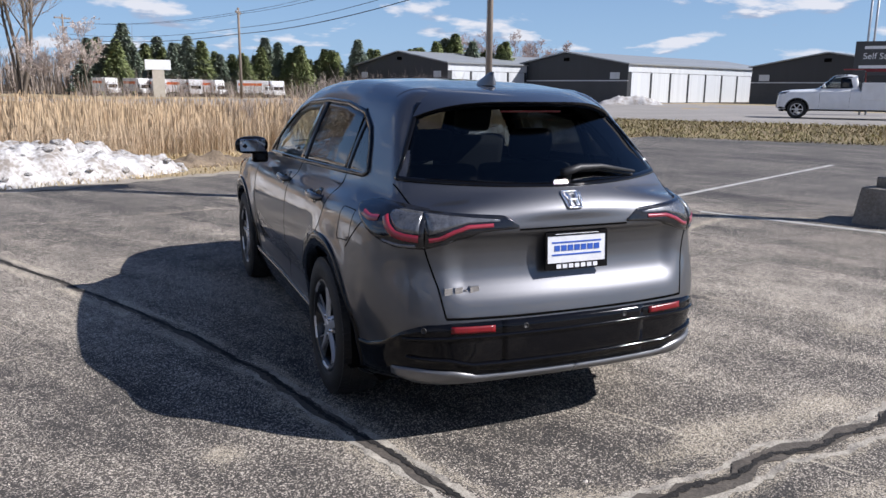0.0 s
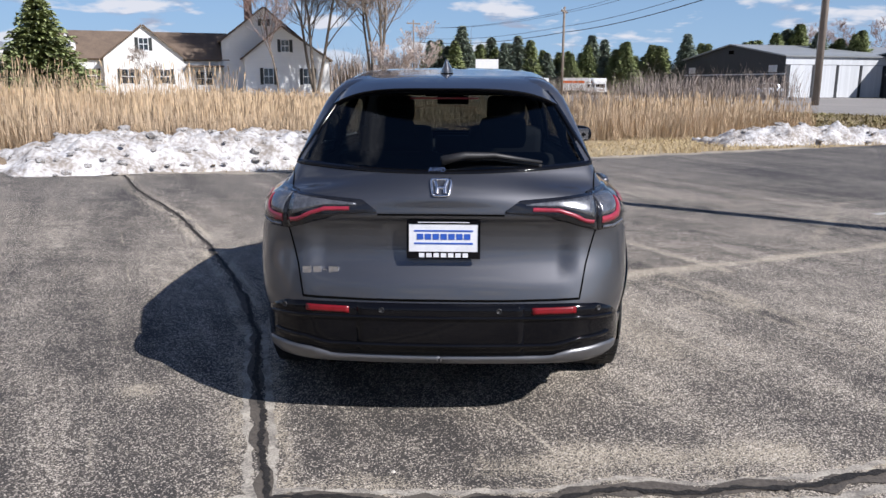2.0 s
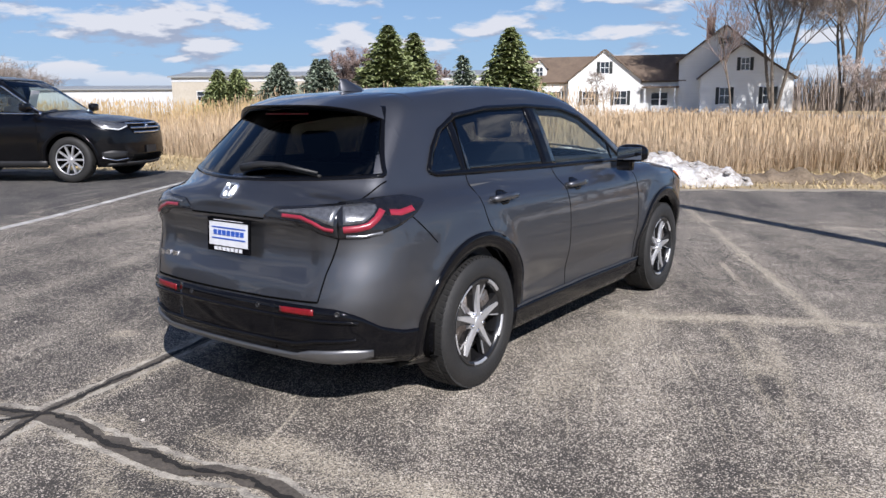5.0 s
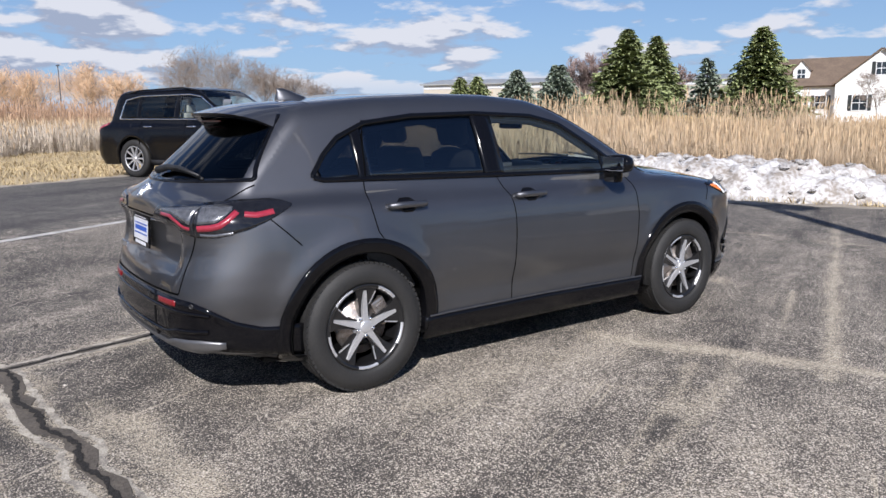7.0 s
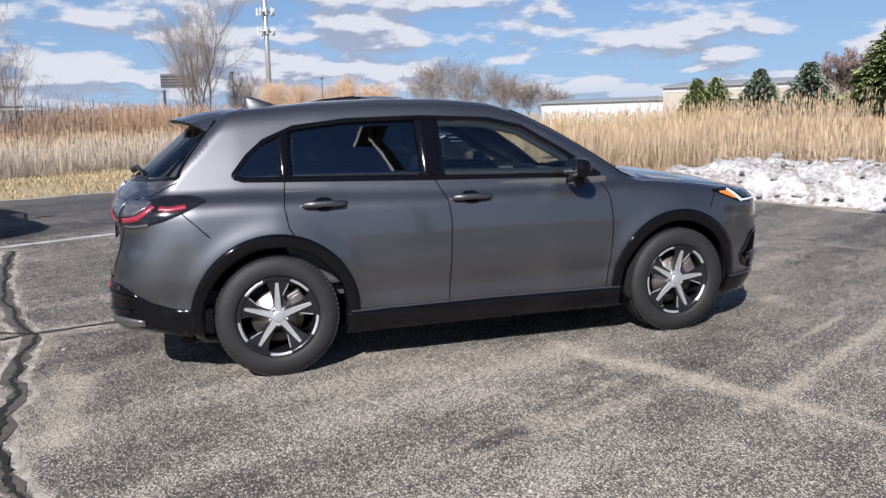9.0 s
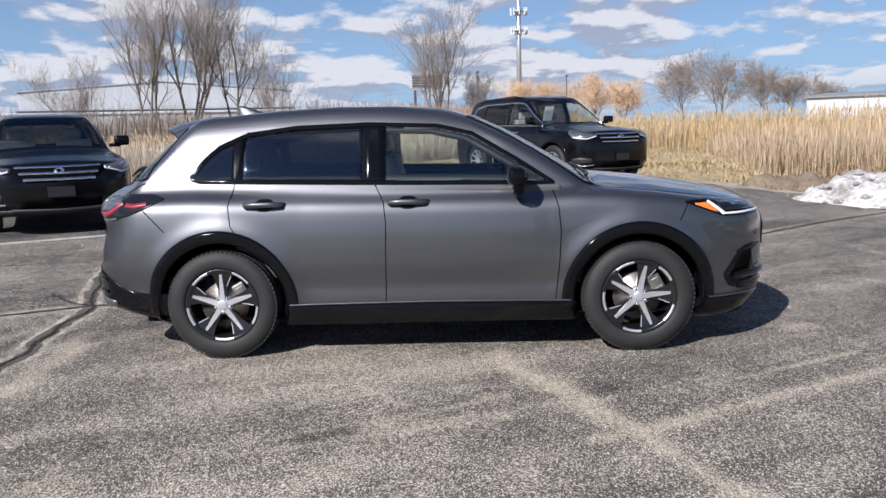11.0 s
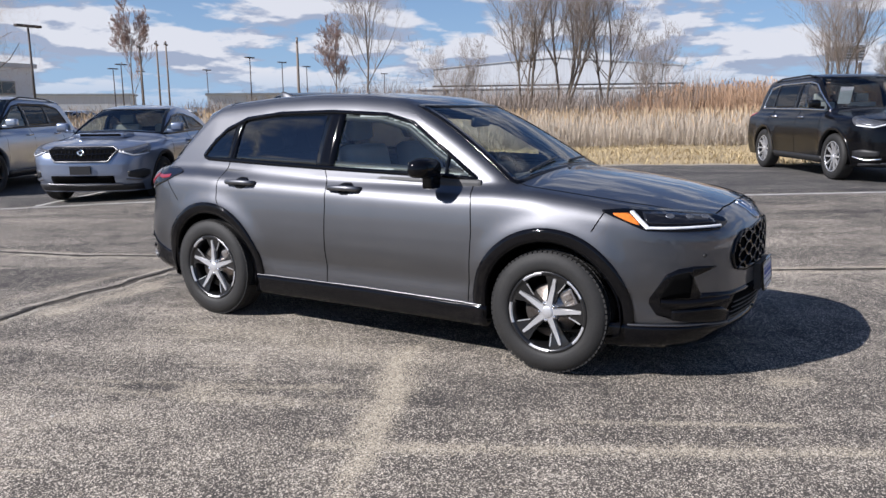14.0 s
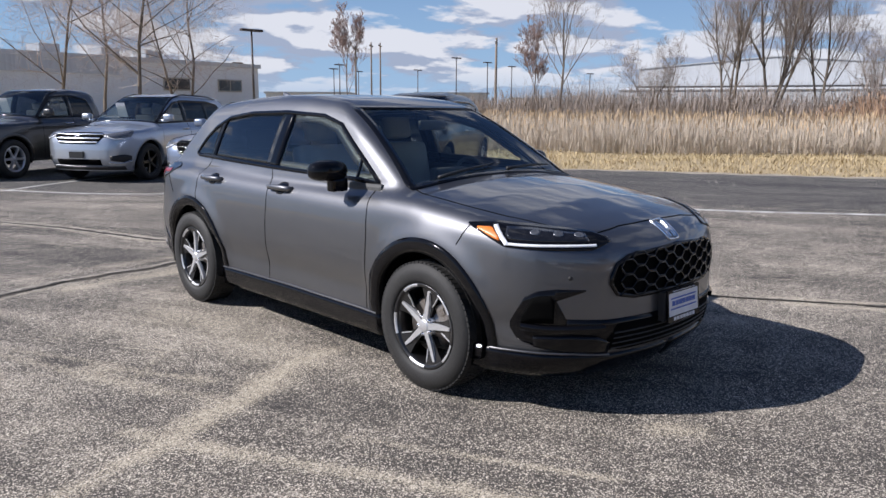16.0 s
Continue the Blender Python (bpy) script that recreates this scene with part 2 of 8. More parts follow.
def lathe(profile, axis="x", n=40):
    """Vertices and faces of a profile of (along, radius) turned round an axis."""
    verts, faces = [], []
    for a, r in profile:
        for k in range(n):
            w = 2 * math.pi * k / n
            c, s = r * math.cos(w), r * math.sin(w)
            verts.append({"x": (a, c, s), "y": (c, a, s), "z": (c, s, a)}[axis])
    for i in range(len(profile) - 1):
        for k in range(n):
            k2 = (k + 1) % n
            faces.append((i * n + k, i * n + k2, (i + 1) * n + k2, (i + 1) * n + k))
    return verts, faces


def text_ob(name, words, size, mat, parent, m, label="", depth=0.002):
    c = bpy.data.curves.new(name, "FONT")
    c.body, c.size, c.align_x, c.align_y, c.extrude = words, size, "CENTER", "CENTER", depth
    tmp = bpy.data.objects.new("tmp", c)
    scene.collection.objects.link(tmp)
    me = bpy.data.meshes.new_from_object(tmp.evaluated_get(bpy.context.evaluated_depsgraph_get()))
    bpy.data.objects.remove(tmp)
    me.materials.clear()
    me.materials.append(mat)
    ob = new(name, me)
    ob.parent, ob.matrix_basis = parent, m
    if label:
        tagged(ob, label)
    return ob

# ---- vehicle shells ----
def smax(a, b, k):
    h = np.maximum(k - np.abs(a - b), 0) / k
    return np.maximum(a, b) + h * h * k * 0.25


def smin(a, b, k):
    return -smax(-a, -b, k)


def ramp(x, a, b):
    t = np.clip((x - a) / (b - a), 0, 1)
    return t * t * (3 - 2 * t)


def tab(x, rows):
    """A smoothed table look-up."""
    xs, ys = np.array(rows, float).T
    x = np.asarray(x, float)
    w = 0.03
    return (np.interp(x - w, xs, ys) + 2 * np.interp(x, xs, ys) + np.interp(x + w, xs, ys)) / 4


class Shell:
    """A vehicle's skin: a lower body and a cabin, each bounded by smooth side, top and end surfaces. Front is +y."""

    def __init__(self, s):
        self.s = s

    def f(self, p):
        s = self.s
        x, y, z = np.abs(p[:, 0]), p[:, 1], p[:, 2]
        side = x - (tab(z, s["side"]) + tab(y, s["plan"]))
        for yc, rc in s.get("flare", ()):
            r = np.hypot(y - yc, z - s["hub"])
            side = side - s.get("flare_out", 0.012) * np.exp(-(((r - rc) / s.get("flare_w", 0.09)) ** 2)) * ramp(z, 0.3, 0.45)
        top = (z - tab(y, s["deck"]) + s["deck_camber"] * x * x) * 0.95
        front = y - tab(z, s["front"]) + s["front_curve"] * x * x
        rear = tab(z, s["rear"]) - y + s["rear_curve"] * x * x
        if "recess" in s:
            d, z0, z1, w = s["recess"]
            rear = rear + d * ramp(z, z0, z0 + 0.10) * ramp(-z, -z1, -z1 + 0.025) * ramp(-x, -w, -w + 0.11)
        ends = smax(front, rear, 0.02)
        low = smax(smax(side, ends, s["corner"]), top, s["edge"])
        cside = x - (tab(z, s["cab_side"]) + tab(y, s["cab_plan"]))
        roof = z - tab(y, s["roof"]) + s["roof_camber"] * x * x
        screen = (y - tab(z, s["screen"]) + s["screen_curve"] * x * x) * s.get("screen_n", 0.55)
        back = (tab(z, s["back"]) - y + s["back_curve"] * x * x) * s.get("back_n", 0.85)
        cab = smax(smax(smax(cside, roof, 0.11), screen, 0.07), back, s.get("back_k", 0.08))
        cab = smax(cab, s.get("cab_floor", s["dlo_bottom"][1][1] - 0.10) - z, 0.04)
        return smin(low, cab, s["blend"])

    def cast(self, o, d, far=2.6):
        a, b = np.zeros(len(o)), np.full(len(o), far)
        for _ in range(34):
            m = (a + b) / 2
            out = self.f(o + d * m[:, None]) > 0
            b, a = np.where(out, m, b), np.where(out, a, m)
        return o + d * b[:, None]

    def normal(self, p):
        g = np.stack([self.f(p + e) - self.f(p - e) for e in np.eye(3) * 2e-3], 1)
        return g / np.maximum(np.linalg.norm(g, axis=1, keepdims=True), 1e-9)

    def skin(self, step):
        """The whole skin as vertices and quads, cast outwards from a core on to a box."""
        s = self.s
        y0, y1, w, z0, z1 = s["rear_end"] - 0.25, s["front_end"] + 0.25, s["width"] / 2 + 0.15, s["floor"], s["height"] + 0.15
        gy, gx, gz = (np.linspace(a, b, max(int((b - a) / step), 6) + 1) for a, b in ((y0, y1), (-w, w), (z0, z1)))
        pts, quads, index = [], [], {}

        def vid(p):
            k = (round(p[0], 5), round(p[1], 5), round(p[2], 5))
            if k not in index:
                index[k] = len(pts)
                pts.append(k)
            return index[k]

        def sheet(a, b, put, flip):
            ids = [[vid(put(u, v)) for v in b] for u in a]
            for i in range(len(a) - 1):
                for j in range(len(b) - 1):
                    q = (ids[i][j], ids[i + 1][j], ids[i + 1][j + 1], ids[i][j + 1])
                    quads.append(q[::-1] if flip else q)

        sheet(gy, gz, lambda u, v: (w, u, v), False)
        sheet(gy, gz, lambda u, v: (-w, u, v), True)
        sheet(gx, gy, lambda u, v: (u, v, z1), False)
        sheet(gx, gz, lambda u, v: (u, y1, v), True)
        sheet(gx, gz, lambda u, v: (u, y0, v), False)
        p = np.array(pts)
        o = p.copy()
        c = s["core"]
        o[:, 0] = np.clip(p[:, 0], -c[0], c[0])
        o[:, 1] = np.clip(p[:, 1], c[1], c[2])
        o[:, 2] = np.clip(p[:, 2], z0, c[3])
        d = p - o
        far = np.linalg.norm(d, axis=1)
        d /= np.maximum(far, 1e-9)[:, None]
        return self.cast(o, d, 3.2), np.array(quads)

    def tail_edge(self, z, y0):
        """Half the width, at each height, over which the tail looks straight back."""
        zs, xs = np.linspace(0.7, self.s["height"], 40), np.linspace(0.2, 0.95, 60)
        edge = []
        for zz in zs:
            n = self.normal(self.cast(*self.end(-1, xs, 0 * xs + zz, y0)))
            bad = np.nonzero(np.abs(n[:, 0]) > 0.62 * np.hypot(n[:, 1], n[:, 2]) + 0.2)[0]
            edge.append(xs[bad[0]] if len(bad) else xs[-1])
        return np.interp(z, zs, edge)

    # rays through places named by two numbers
    def side(self, sg, a, b):
        a, b = np.ravel(a), np.ravel(b)
        return np.stack([0 * a, a, b], 1), np.stack([0 * a + sg, 0 * a, 0 * a], 1)

    def end(self, sg, a, b, y=0.0):
        a, b = np.ravel(a), np.ravel(b)
        return np.stack([a, 0 * a + y, b], 1), np.stack([0 * a, 0 * a + sg, 0 * a], 1)

    def above(self, a, b, z=0.8):
        a, b = np.ravel(a), np.ravel(b)
        return np.stack([a, b, 0 * a + z], 1), np.stack([0 * a, 0 * a, 0 * a + 1], 1)

    def round_rear(self, sg, a, b):
        a, b = np.radians(np.ravel(a)), np.ravel(b)
        ox, oy = self.s["rear_pivot"]
        return np.stack([0 * a + sg * ox, 0 * a + oy, b], 1), np.stack([sg * np.sin(a), -np.cos(a), 0 * a], 1)

    def round_front(self, sg, a, b):
        a, b = np.radians(np.ravel(a)), np.ravel(b)
        ox, oy = self.s["front_pivot"]
        return np.stack([0 * a + sg * ox, 0 * a + oy, b], 1), np.stack([sg * np.sin(a), np.cos(a), 0 * a], 1)

    def sheet(self, rays, nu, nv, off, skirt=0.02, flip=False):
        """A panel lying off the skin by off, with edges going skirt deep; rays(u, v) over the unit square."""
        u, v = np.meshgrid(np.linspace(0, 1, nu), np.linspace(0, 1, nv), indexing="ij")
        p = self.cast(*rays(u.ravel(), v.ravel()))
        n = self.normal(p)
        verts = list(p + n * off)
        g = np.arange(nu * nv).reshape(nu, nv)
        faces = [(g[i, j], g[i + 1, j], g[i + 1, j + 1], g[i, j + 1]) for i in range(nu - 1) for j in range(nv - 1)]
        rim = [*g[:, 0], *g[-1, 1:], *g[-2::-1, -1], *g[0, -2:0:-1]]
        first = len(verts)
        verts += list((p + n * (off - skirt))[rim])
        k = len(rim)
        faces += [(rim[(i + 1) % k], rim[i], first + i, first + (i + 1) % k) for i in range(k)]
        if flip:
            faces = [q[::-1] for q in faces]
        return verts, faces

    def ribbon(self, rays, points, width, off, skirt=0.01, close=False, per=6):
        """A band along a line of places."""
        q = np.array(points, float)
        if close:
            q = np.vstack([q, q[:1]])
        t = np.arange(len(q))
        tt = np.linspace(0, len(q) - 1, (len(q) - 1) * per + 1)
        a, b = np.interp(tt, t, q[:, 0]), np.interp(tt, t, q[:, 1])
        p = self.cast(*rays(a, b))
        n = self.normal(p)
        tan = np.gradient(p, axis=0)
        tan /= np.maximum(np.linalg.norm(tan, axis=1, keepdims=True), 1e-9)
        w = np.cross(n, tan) * width / 2
        rows = [p - w + n * (off - skirt), p - w + n * off, p + w + n * off, p + w + n * (off - skirt)]
        m = len(p)
        faces = [(r * m + i, (r + 1) * m + i, (r + 1) * m + i + 1, r * m + i + 1) for r in range(3) for i in range(m - 1)]
        return [x for r in rows for x in r], faces


def between(top, bottom, wrap=lambda a, b: (a, b)):
    """Rays' places between two lines: u runs along them, v from bottom to top."""
    top, bottom = np.array(top, float), np.array(bottom, float)

    def go(u, v):
        a0, a1 = max(top[0, 0], bottom[0, 0]), min(top[-1, 0], bottom[-1, 0])
        a = a0 + (a1 - a0) * u
        return wrap(a, np.interp(a, bottom[:, 0], bottom[:, 1]) * (1 - v) + np.interp(a, top[:, 0], top[:, 1]) * v)

    return go


def mirror_y(rows):
    return [(-a, b) for a, b in rows]


def wheel(parent, at, sg, r, rim, width, style, tyre_mat, detail=True):
    """A wheel whose outer face looks towards sg * x."""
    m = Matrix.Translation(at) @ Matrix.Rotation(0 if sg > 0 else math.pi, 4, "Z")
    w = new("wheel")
    w.parent, w.matrix_basis = parent, m
    h = width / 2
    n = 56 if detail else 32
    prof = [(-h * 0.72, rim * 0.97), (-h * 0.98, rim + 0.02), (-h, rim + 0.5 * (r - rim)), (-h * 0.9, r - 0.014), (-h * 0.62, r - 0.002), (-0.02, r), (0.02, r), (h * 0.62, r - 0.002), (h * 0.9, r - 0.014), (h, rim + 0.5 * (r - rim)), (h * 0.99, rim + 0.026), (h * 0.93, rim + 0.012), (h * 0.84, rim + 0.003), (h * 0.5, rim * 0.97)]
    v, f = lathe(prof, "x", n)
    tyre = mesh_ob("tyre", v, f, tyre_mat, w)
    if detail:
        # tread blocks
        tv, tf = [], []
        for row, (x0, x1) in enumerate(((-0.095, -0.058), (-0.05, -0.018), (-0.012, 0.012), (0.018, 0.05), (0.058, 0.095))):
            count = 72
            for k in range(count):
                a0 = 2 * math.pi * (k + 0.3 * (row % 2)) / count
                a1 = a0 + 2 * math.pi / count * 0.74
                b = len(tv)
                for rr in (r - 0.012, r + 0.0035 - (0.004 if row in (0, 4) else 0)):
                    tv += [(x0, rr * math.cos(a0), rr * math.sin(a0)), (x1, rr * math.cos(a0 + 0.02), rr * math.sin(a0 + 0.02)), (x1, rr * math.cos(a1 + 0.02), rr * math.sin(a1 + 0.02)), (x0, rr * math.cos(a1), rr * math.sin(a1))]
                tf += [(b + 4, b + 5, b + 6, b + 7), (b, b + 1, b + 5, b + 4), (b + 1, b + 2, b + 6, b + 5), (b + 2, b + 3, b + 7, b + 6), (b + 3, b, b + 4, b + 7)]
        mesh_ob("tread", tv, tf, tyre_mat, tyre, False)
    # barrel and lip
    v, f = lathe([(h * 0.80, rim * 0.985), (h * 0.86, rim + 0.004), (h * 0.90, rim), (h * 0.86, rim - 0.016), (h * 0.6, rim - 0.026), (-h * 0.6, rim - 0.035), (-h * 0.7, rim - 0.03)], "x", n)
    mesh_ob("rim", v, f, M["rim_black"] if style != "silver" else M["alloy"], w)
    v, f = lathe([(h * 0.895, rim - 0.001), (h * 0.91, rim - 0.005), (h * 0.90, rim - 0.013), (h * 0.86, rim - 0.017)], "x", n)
    if style not in ("black", "five"):
        mesh_ob("rim_edge", v, f, M["alloy"], w, True, "machined bright rim edge")
    face = h * 0.72
    if style == "five":
        # broad dark blades that widen to the rim, a slim machined face on each, bright arcs of lip between
        turn = radians(-12) if at[1] > 0 else 0.0
        for k in range(5):
            a = 2 * math.pi * k / 5 + turn * sg

            def blade(secs, deep, flare=1.0):
                rot = Matrix.Rotation(a, 4, "X")
                vv, ff = [], []
                for rr, c, ww, xx in secs:
                    vv += [rot @ Vector((xx - dx, c + e * ww, math.sqrt(max(rr * rr - (c + e * ww) ** 2, 1e-6)))) for e, dx in ((-1, 0), (1, 0), (flare, deep), (-flare, deep))]
                for i in range(len(secs) - 1):
                    ff += [(i * 4 + q, i * 4 + (q + 1) % 4, i * 4 + 4 + (q + 1) % 4, i * 4 + 4 + q) for q in range(4)]
                ff += [(3, 2, 1, 0), tuple((len(secs) - 1) * 4 + q for q in range(4))]
                return vv, ff

            r1 = rim - 0.004
            vv, ff = blade([(0.045, 0, 0.026, face - 0.004), (0.10, 0.001, 0.030, face - 0.010), (0.155, 0.003, 0.040, face - 0.006), (r1 - 0.03, 0.006, 0.060, face + 0.002), (r1, 0.006, 0.070, face + 0.006)], 0.035)
            dark = mesh_ob("spoke", vv, ff, M["rim_black"], w, False)
            vv, ff = blade([(0.030, 0, 0.019, face + 0.008), (0.075, 0, 0.0150, face + 0.006), (0.14, 0, 0.0115, face + 0.006), (r1 - 0.030, 0, 0.0080, face + 0.010)], 0.016, 1.3)
            mesh_ob("spoke_face", vv, ff, M["alloy"], dark, False, "machined bright spoke face")
            vv, ff = blade([(0.125, 0.031, 0.0022, face - 0.004), (r1 - 0.03, 0.0655, 0.003, face + 0.004)], 0.008)
            mesh_ob("spoke_edge", vv, ff, M["alloy"], dark, False, "thin machined edge line")
            a0, a1 = a + radians(21), a + radians(52)
            av_, af_ = [], []
            for q in range(13):
                b = a0 + (a1 - a0) * q / 12
                for xx, rr in ((h * 0.895, rim - 0.002), (h * 0.915, rim - 0.006), (h * 0.90, rim - 0.013), (h * 0.84, rim - 0.018)):
                    av_.append((xx, -rr * math.sin(b), rr * math.cos(b)))
                if q:
                    af_ += [((q - 1) * 4 + e, q * 4 + e, q * 4 + e + 1, (q - 1) * 4 + e + 1) for e in range(3)]
            mesh_ob("rim_edge", av_, af_, M["alloy"], w, True, "machined bright arc of the rim lip")
    # spokes
    count = {"five": 5, "silver": 6, "black": 5, "ten": 10}[style]
    for k in range(0 if style == "five" else count):
        a = 2 * math.pi * k / count + math.pi / 2
        rot = Matrix.Rotation(a, 4, "X")
        w0, w1 = (0.024, 0.017) if count < 8 else (0.014, 0.011)
        r1 = rim - 0.012
        secs = [(0.045, w0 * 0.9, face + 0.004), (0.09, w0 * 0.82, face + 0.002), (0.14, w1 * 0.95, face + 0.006), (r1 - 0.02, w1 * 1.05, face + 0.012), (r1, w1 * 1.25, face + 0.006)]

        def arm(spread, lift, deep):
            vv, ff = [], []
            for rr, ww, xx in secs:
                for sx, sy in ((0, -1), (0, 1), (-deep, 1.25), (-deep, -1.25)):
                    vv.append(rot @ Vector((xx + lift + sx, ww * sy * spread, rr)))
            for i in range(len(secs) - 1):
                for q in range(4):
                    ff.append((i * 4 + q, i * 4 + (q + 1) % 4, i * 4 + 4 + (q + 1) % 4, i * 4 + 4 + q))
            ff += [(3, 2, 1, 0), tuple((len(secs) - 1) * 4 + q for q in range(4))]
            return vv, ff

        vv, ff = arm(1.2, 0, 0.03)
        mesh_ob("spoke", vv, ff, M["alloy"] if style in ("silver", "ten") else M["rim_black"], w, False)
    v, f = lathe([(face - 0.03, 0.066), (face - 0.006, 0.060), (face + 0.004, 0.036), (face + 0.010, 0.033), (face + 0.012, 0.027), (face + 0.012, 0.0005)], "x", 28)
    hub = mesh_ob("hub", v, f, M["alloy"] if style != "black" else M["rim_black"], w)
    if detail:
        for k in range(5):
            a = 2 * math.pi * (k + 0.5) / 5 + math.pi / 2 + (radians(-12) * sg if at[1] > 0 else 0.0)
            v, f = lathe([(face - 0.02, 0.011), (face + 0.008, 0.010), (face + 0.010, 0.006), (face + 0.010, 0.0004)], "x", 6)
            mesh_ob("lug_nut", [Vector(q) + Vector((0, 0.05 * math.cos(a), 0.05 * math.sin(a))) for q in v], f, M["chrome"], hub)
        v, f = lathe([(0.02, 0.155), (0.034, 0.155), (0.034, 0.085), (0.05, 0.075), (0.05, 0.001)], "x", 36)
        mesh_ob("brake_disc", v, f, M["disc"], w)
        bm = bmesh.new()
        box(bm, 0.0, 0.06, -0.075, 0.075, 0.095, 0.18, 0.012, Matrix.Rotation(radians(-62), 4, "X"))
        box(bm, 0.058, 0.066, -0.05, -0.01, 0.115, 0.165, 0.004, Matrix.Rotation(radians(-62), 4, "X"))
        box(bm, 0.058, 0.066, 0.01, 0.05, 0.115, 0.165, 0.004, Matrix.Rotation(radians(-62), 4, "X"))
        part("caliper", bm, M["disc"], w)
    return w


def glassed(sh, name, rays, nu, nv, mat, parent, off=0.001, label="", flip=False):
    v, f = sh.sheet(rays, nu, nv, off, 0.004, flip)
    ob = mesh_ob(name, v, f, mat, parent, True, label)
    return ob


def shell_vehicle(s, root, paint, step=0.02, detail=True):
    """Skin, openings, glass, trim and wheels of a vehicle. Returns its Shell and parts."""
    sh = Shell(s)
    p, q = sh.skin(step)
    c = p[q].mean(1)
    x, y, z = np.abs(c[:, 0]), c[:, 1], c[:, 2]
    hub = s["hub"]
    bot, top = np.array(s["dlo_bottom"], float), np.array(s["dlo_top"], float)
    keep = np.ones(len(q), bool)
    nrm = sh.normal(c)
    # side windows
    zb, zt = np.interp(y, bot[:, 0], bot[:, 1]) + 0.018, np.interp(y, top[:, 0], top[:, 1], -9, -9) - 0.018
    keep &= ~((z > zb) & (z < zt) & (np.abs(nrm[:, 0]) > 0.55))
    # windscreen and rear window
    for key, sg in (("wind", 1), ("rear_glass", -1)):
        g = s[key]
        v = (z - g["z0"]) / (g["z1"] - g["z0"])
        w = g["w0"] + (g["w1"] - g["w0"]) * v - 0.02
        if sg < 0:
            w = np.minimum(w, sh.tail_edge(z, g["y"]) - 0.02)
        lift = g.get("bow", 0) * (x / g["w0"]) ** 2
        keep &= ~((v + lift / (g["z1"] - g["z0"]) > 0.04) & (v < 0.97) & (x < w) & (nrm[:, 1] * sg > 0.25))
    # wheel openings
    for yc in s["axles"]:
        keep &= ~((np.hypot(y - yc, z - hub) < s["arch"] + 0.02) & (np.abs(nrm[:, 0]) > 0.3) & (x > 0.6))
    q, c, x, y, z, nrm = q[keep], c[keep], x[keep], y[keep], z[keep], nrm[keep]
    sx = c[:, 0]
    # which panel each face belongs to
    kind = np.full(len(q), "body", dtype=object)
    d = s["doors"]
    onside = (np.abs(nrm[:, 0]) > 0.45) & (z > s["sill"]) & (z < np.interp(y, top[:, 0], top[:, 1], 0, 0) + 0.05)
    for k in range(len(d) - 1):
        for sg, nm in ((1, "right"), (-1, "left")):
            kind[onside & (y < d[k]) & (y >= d[k + 1]) & (sx * sg > 0)] = f"door{k}{nm}"
    kind[(nrm[:, 2] > 0.5) & (y > s["hood_y"]) & (x < 0.80) & (y < s["front_end"] - 0.05)] = "hood"
    kind[(nrm[:, 2] > 0.45) & (z > s["roof_z"])] = "roof"
    kind[(y < s["tail_y"]) & (x < s["tail_w"]) & (z > s["tail_z"]) & (nrm[:, 1] < -0.2)] = "tailgate"
    kind[(z < s["bumper_z"]) & (y < s["rear_end"] + 0.42)] = "rear_bumper"
    kind[(z < s["bumper_z"]) & (y > s["front_end"] - 0.42)] = "front_bumper"
    parts = {}
    for k in sorted(set(kind)):
        mine = q[kind == k]
        ids, inv = np.unique(mine, return_inverse=True)
        nm = "door" if k.startswith("door") else k
        parts[k] = mesh_ob(nm, p[ids], inv.reshape(mine.shape).tolist(), paint, root)
    # glass and its black surrounds
    for sg in (1, -1):
        wrap = lambda a, b, sg=sg: sh.side(sg, a, b)
        nm = "right" if sg > 0 else "left"
        cuts = s["pillars"]
        edges = [bot[0, 0]] + [e for pl in cuts for e in pl] + [top[-1, 0]]
        for k in range(0, len(edges), 2):
            y0, y1 = edges[k], edges[k + 1]
            yy = np.linspace(y0 - 0.01, y1 + 0.01, 26)
            yy = yy[(yy >= top[0, 0]) & (yy <= top[-1, 0])]
            t_, b_ = [(a, np.interp(a, *top.T) - 0.004) for a in yy], [(a, np.interp(a, *bot.T) + 0.004) for a in yy]
            owner = parts.get(f"door{s['glass_door'][k // 2]}{nm}", root) if s["glass_door"][k // 2] is not None else root
            glassed(sh, "window" if owner is not root else "quarter_window", between(t_, b_, wrap), 26, 10, s["glass"][k // 2], owner, 0.001, flip=sg < 0)
        for y0, y1 in cuts:
            yy = np.linspace(y0, y1, 4)
            t_, b_ = [(a, np.interp(a, *top.T)) for a in yy], [(a, np.interp(a, *bot.T)) for a in yy]
            v, f = sh.sheet(between(t_, b_, wrap), 4, 12, 0.005, 0.03, sg < 0)
            mesh_ob("pillar", v, f, M["black_gloss"], root, True, "gloss black door pillar")
        loop = [(a, b) for a, b in bot] + [(a, b) for a, b in top[::-1]]
        v, f = sh.ribbon(wrap, loop, s.get("trim_w", 0.038), 0.008, 0.025, True, 5)
        mesh_ob("window_trim", v, f, M[s.get("trim", "black_gloss")], root)
        if detail:
            mid = np.mean(loop, 0)
            inner = [(a + (0.03 if a < mid[0] else -0.03) * min(abs(a - mid[0]), 0.3) / 0.3, b + (0.024 if b < np.interp(a, *bot.T) + 0.03 else -0.024)) for a, b in loop]
            v, f = sh.ribbon(wrap, inner, 0.058, -0.003, 0.006, True, 5)
            mesh_ob("window_seal", v, f, M["black_matt"], root)
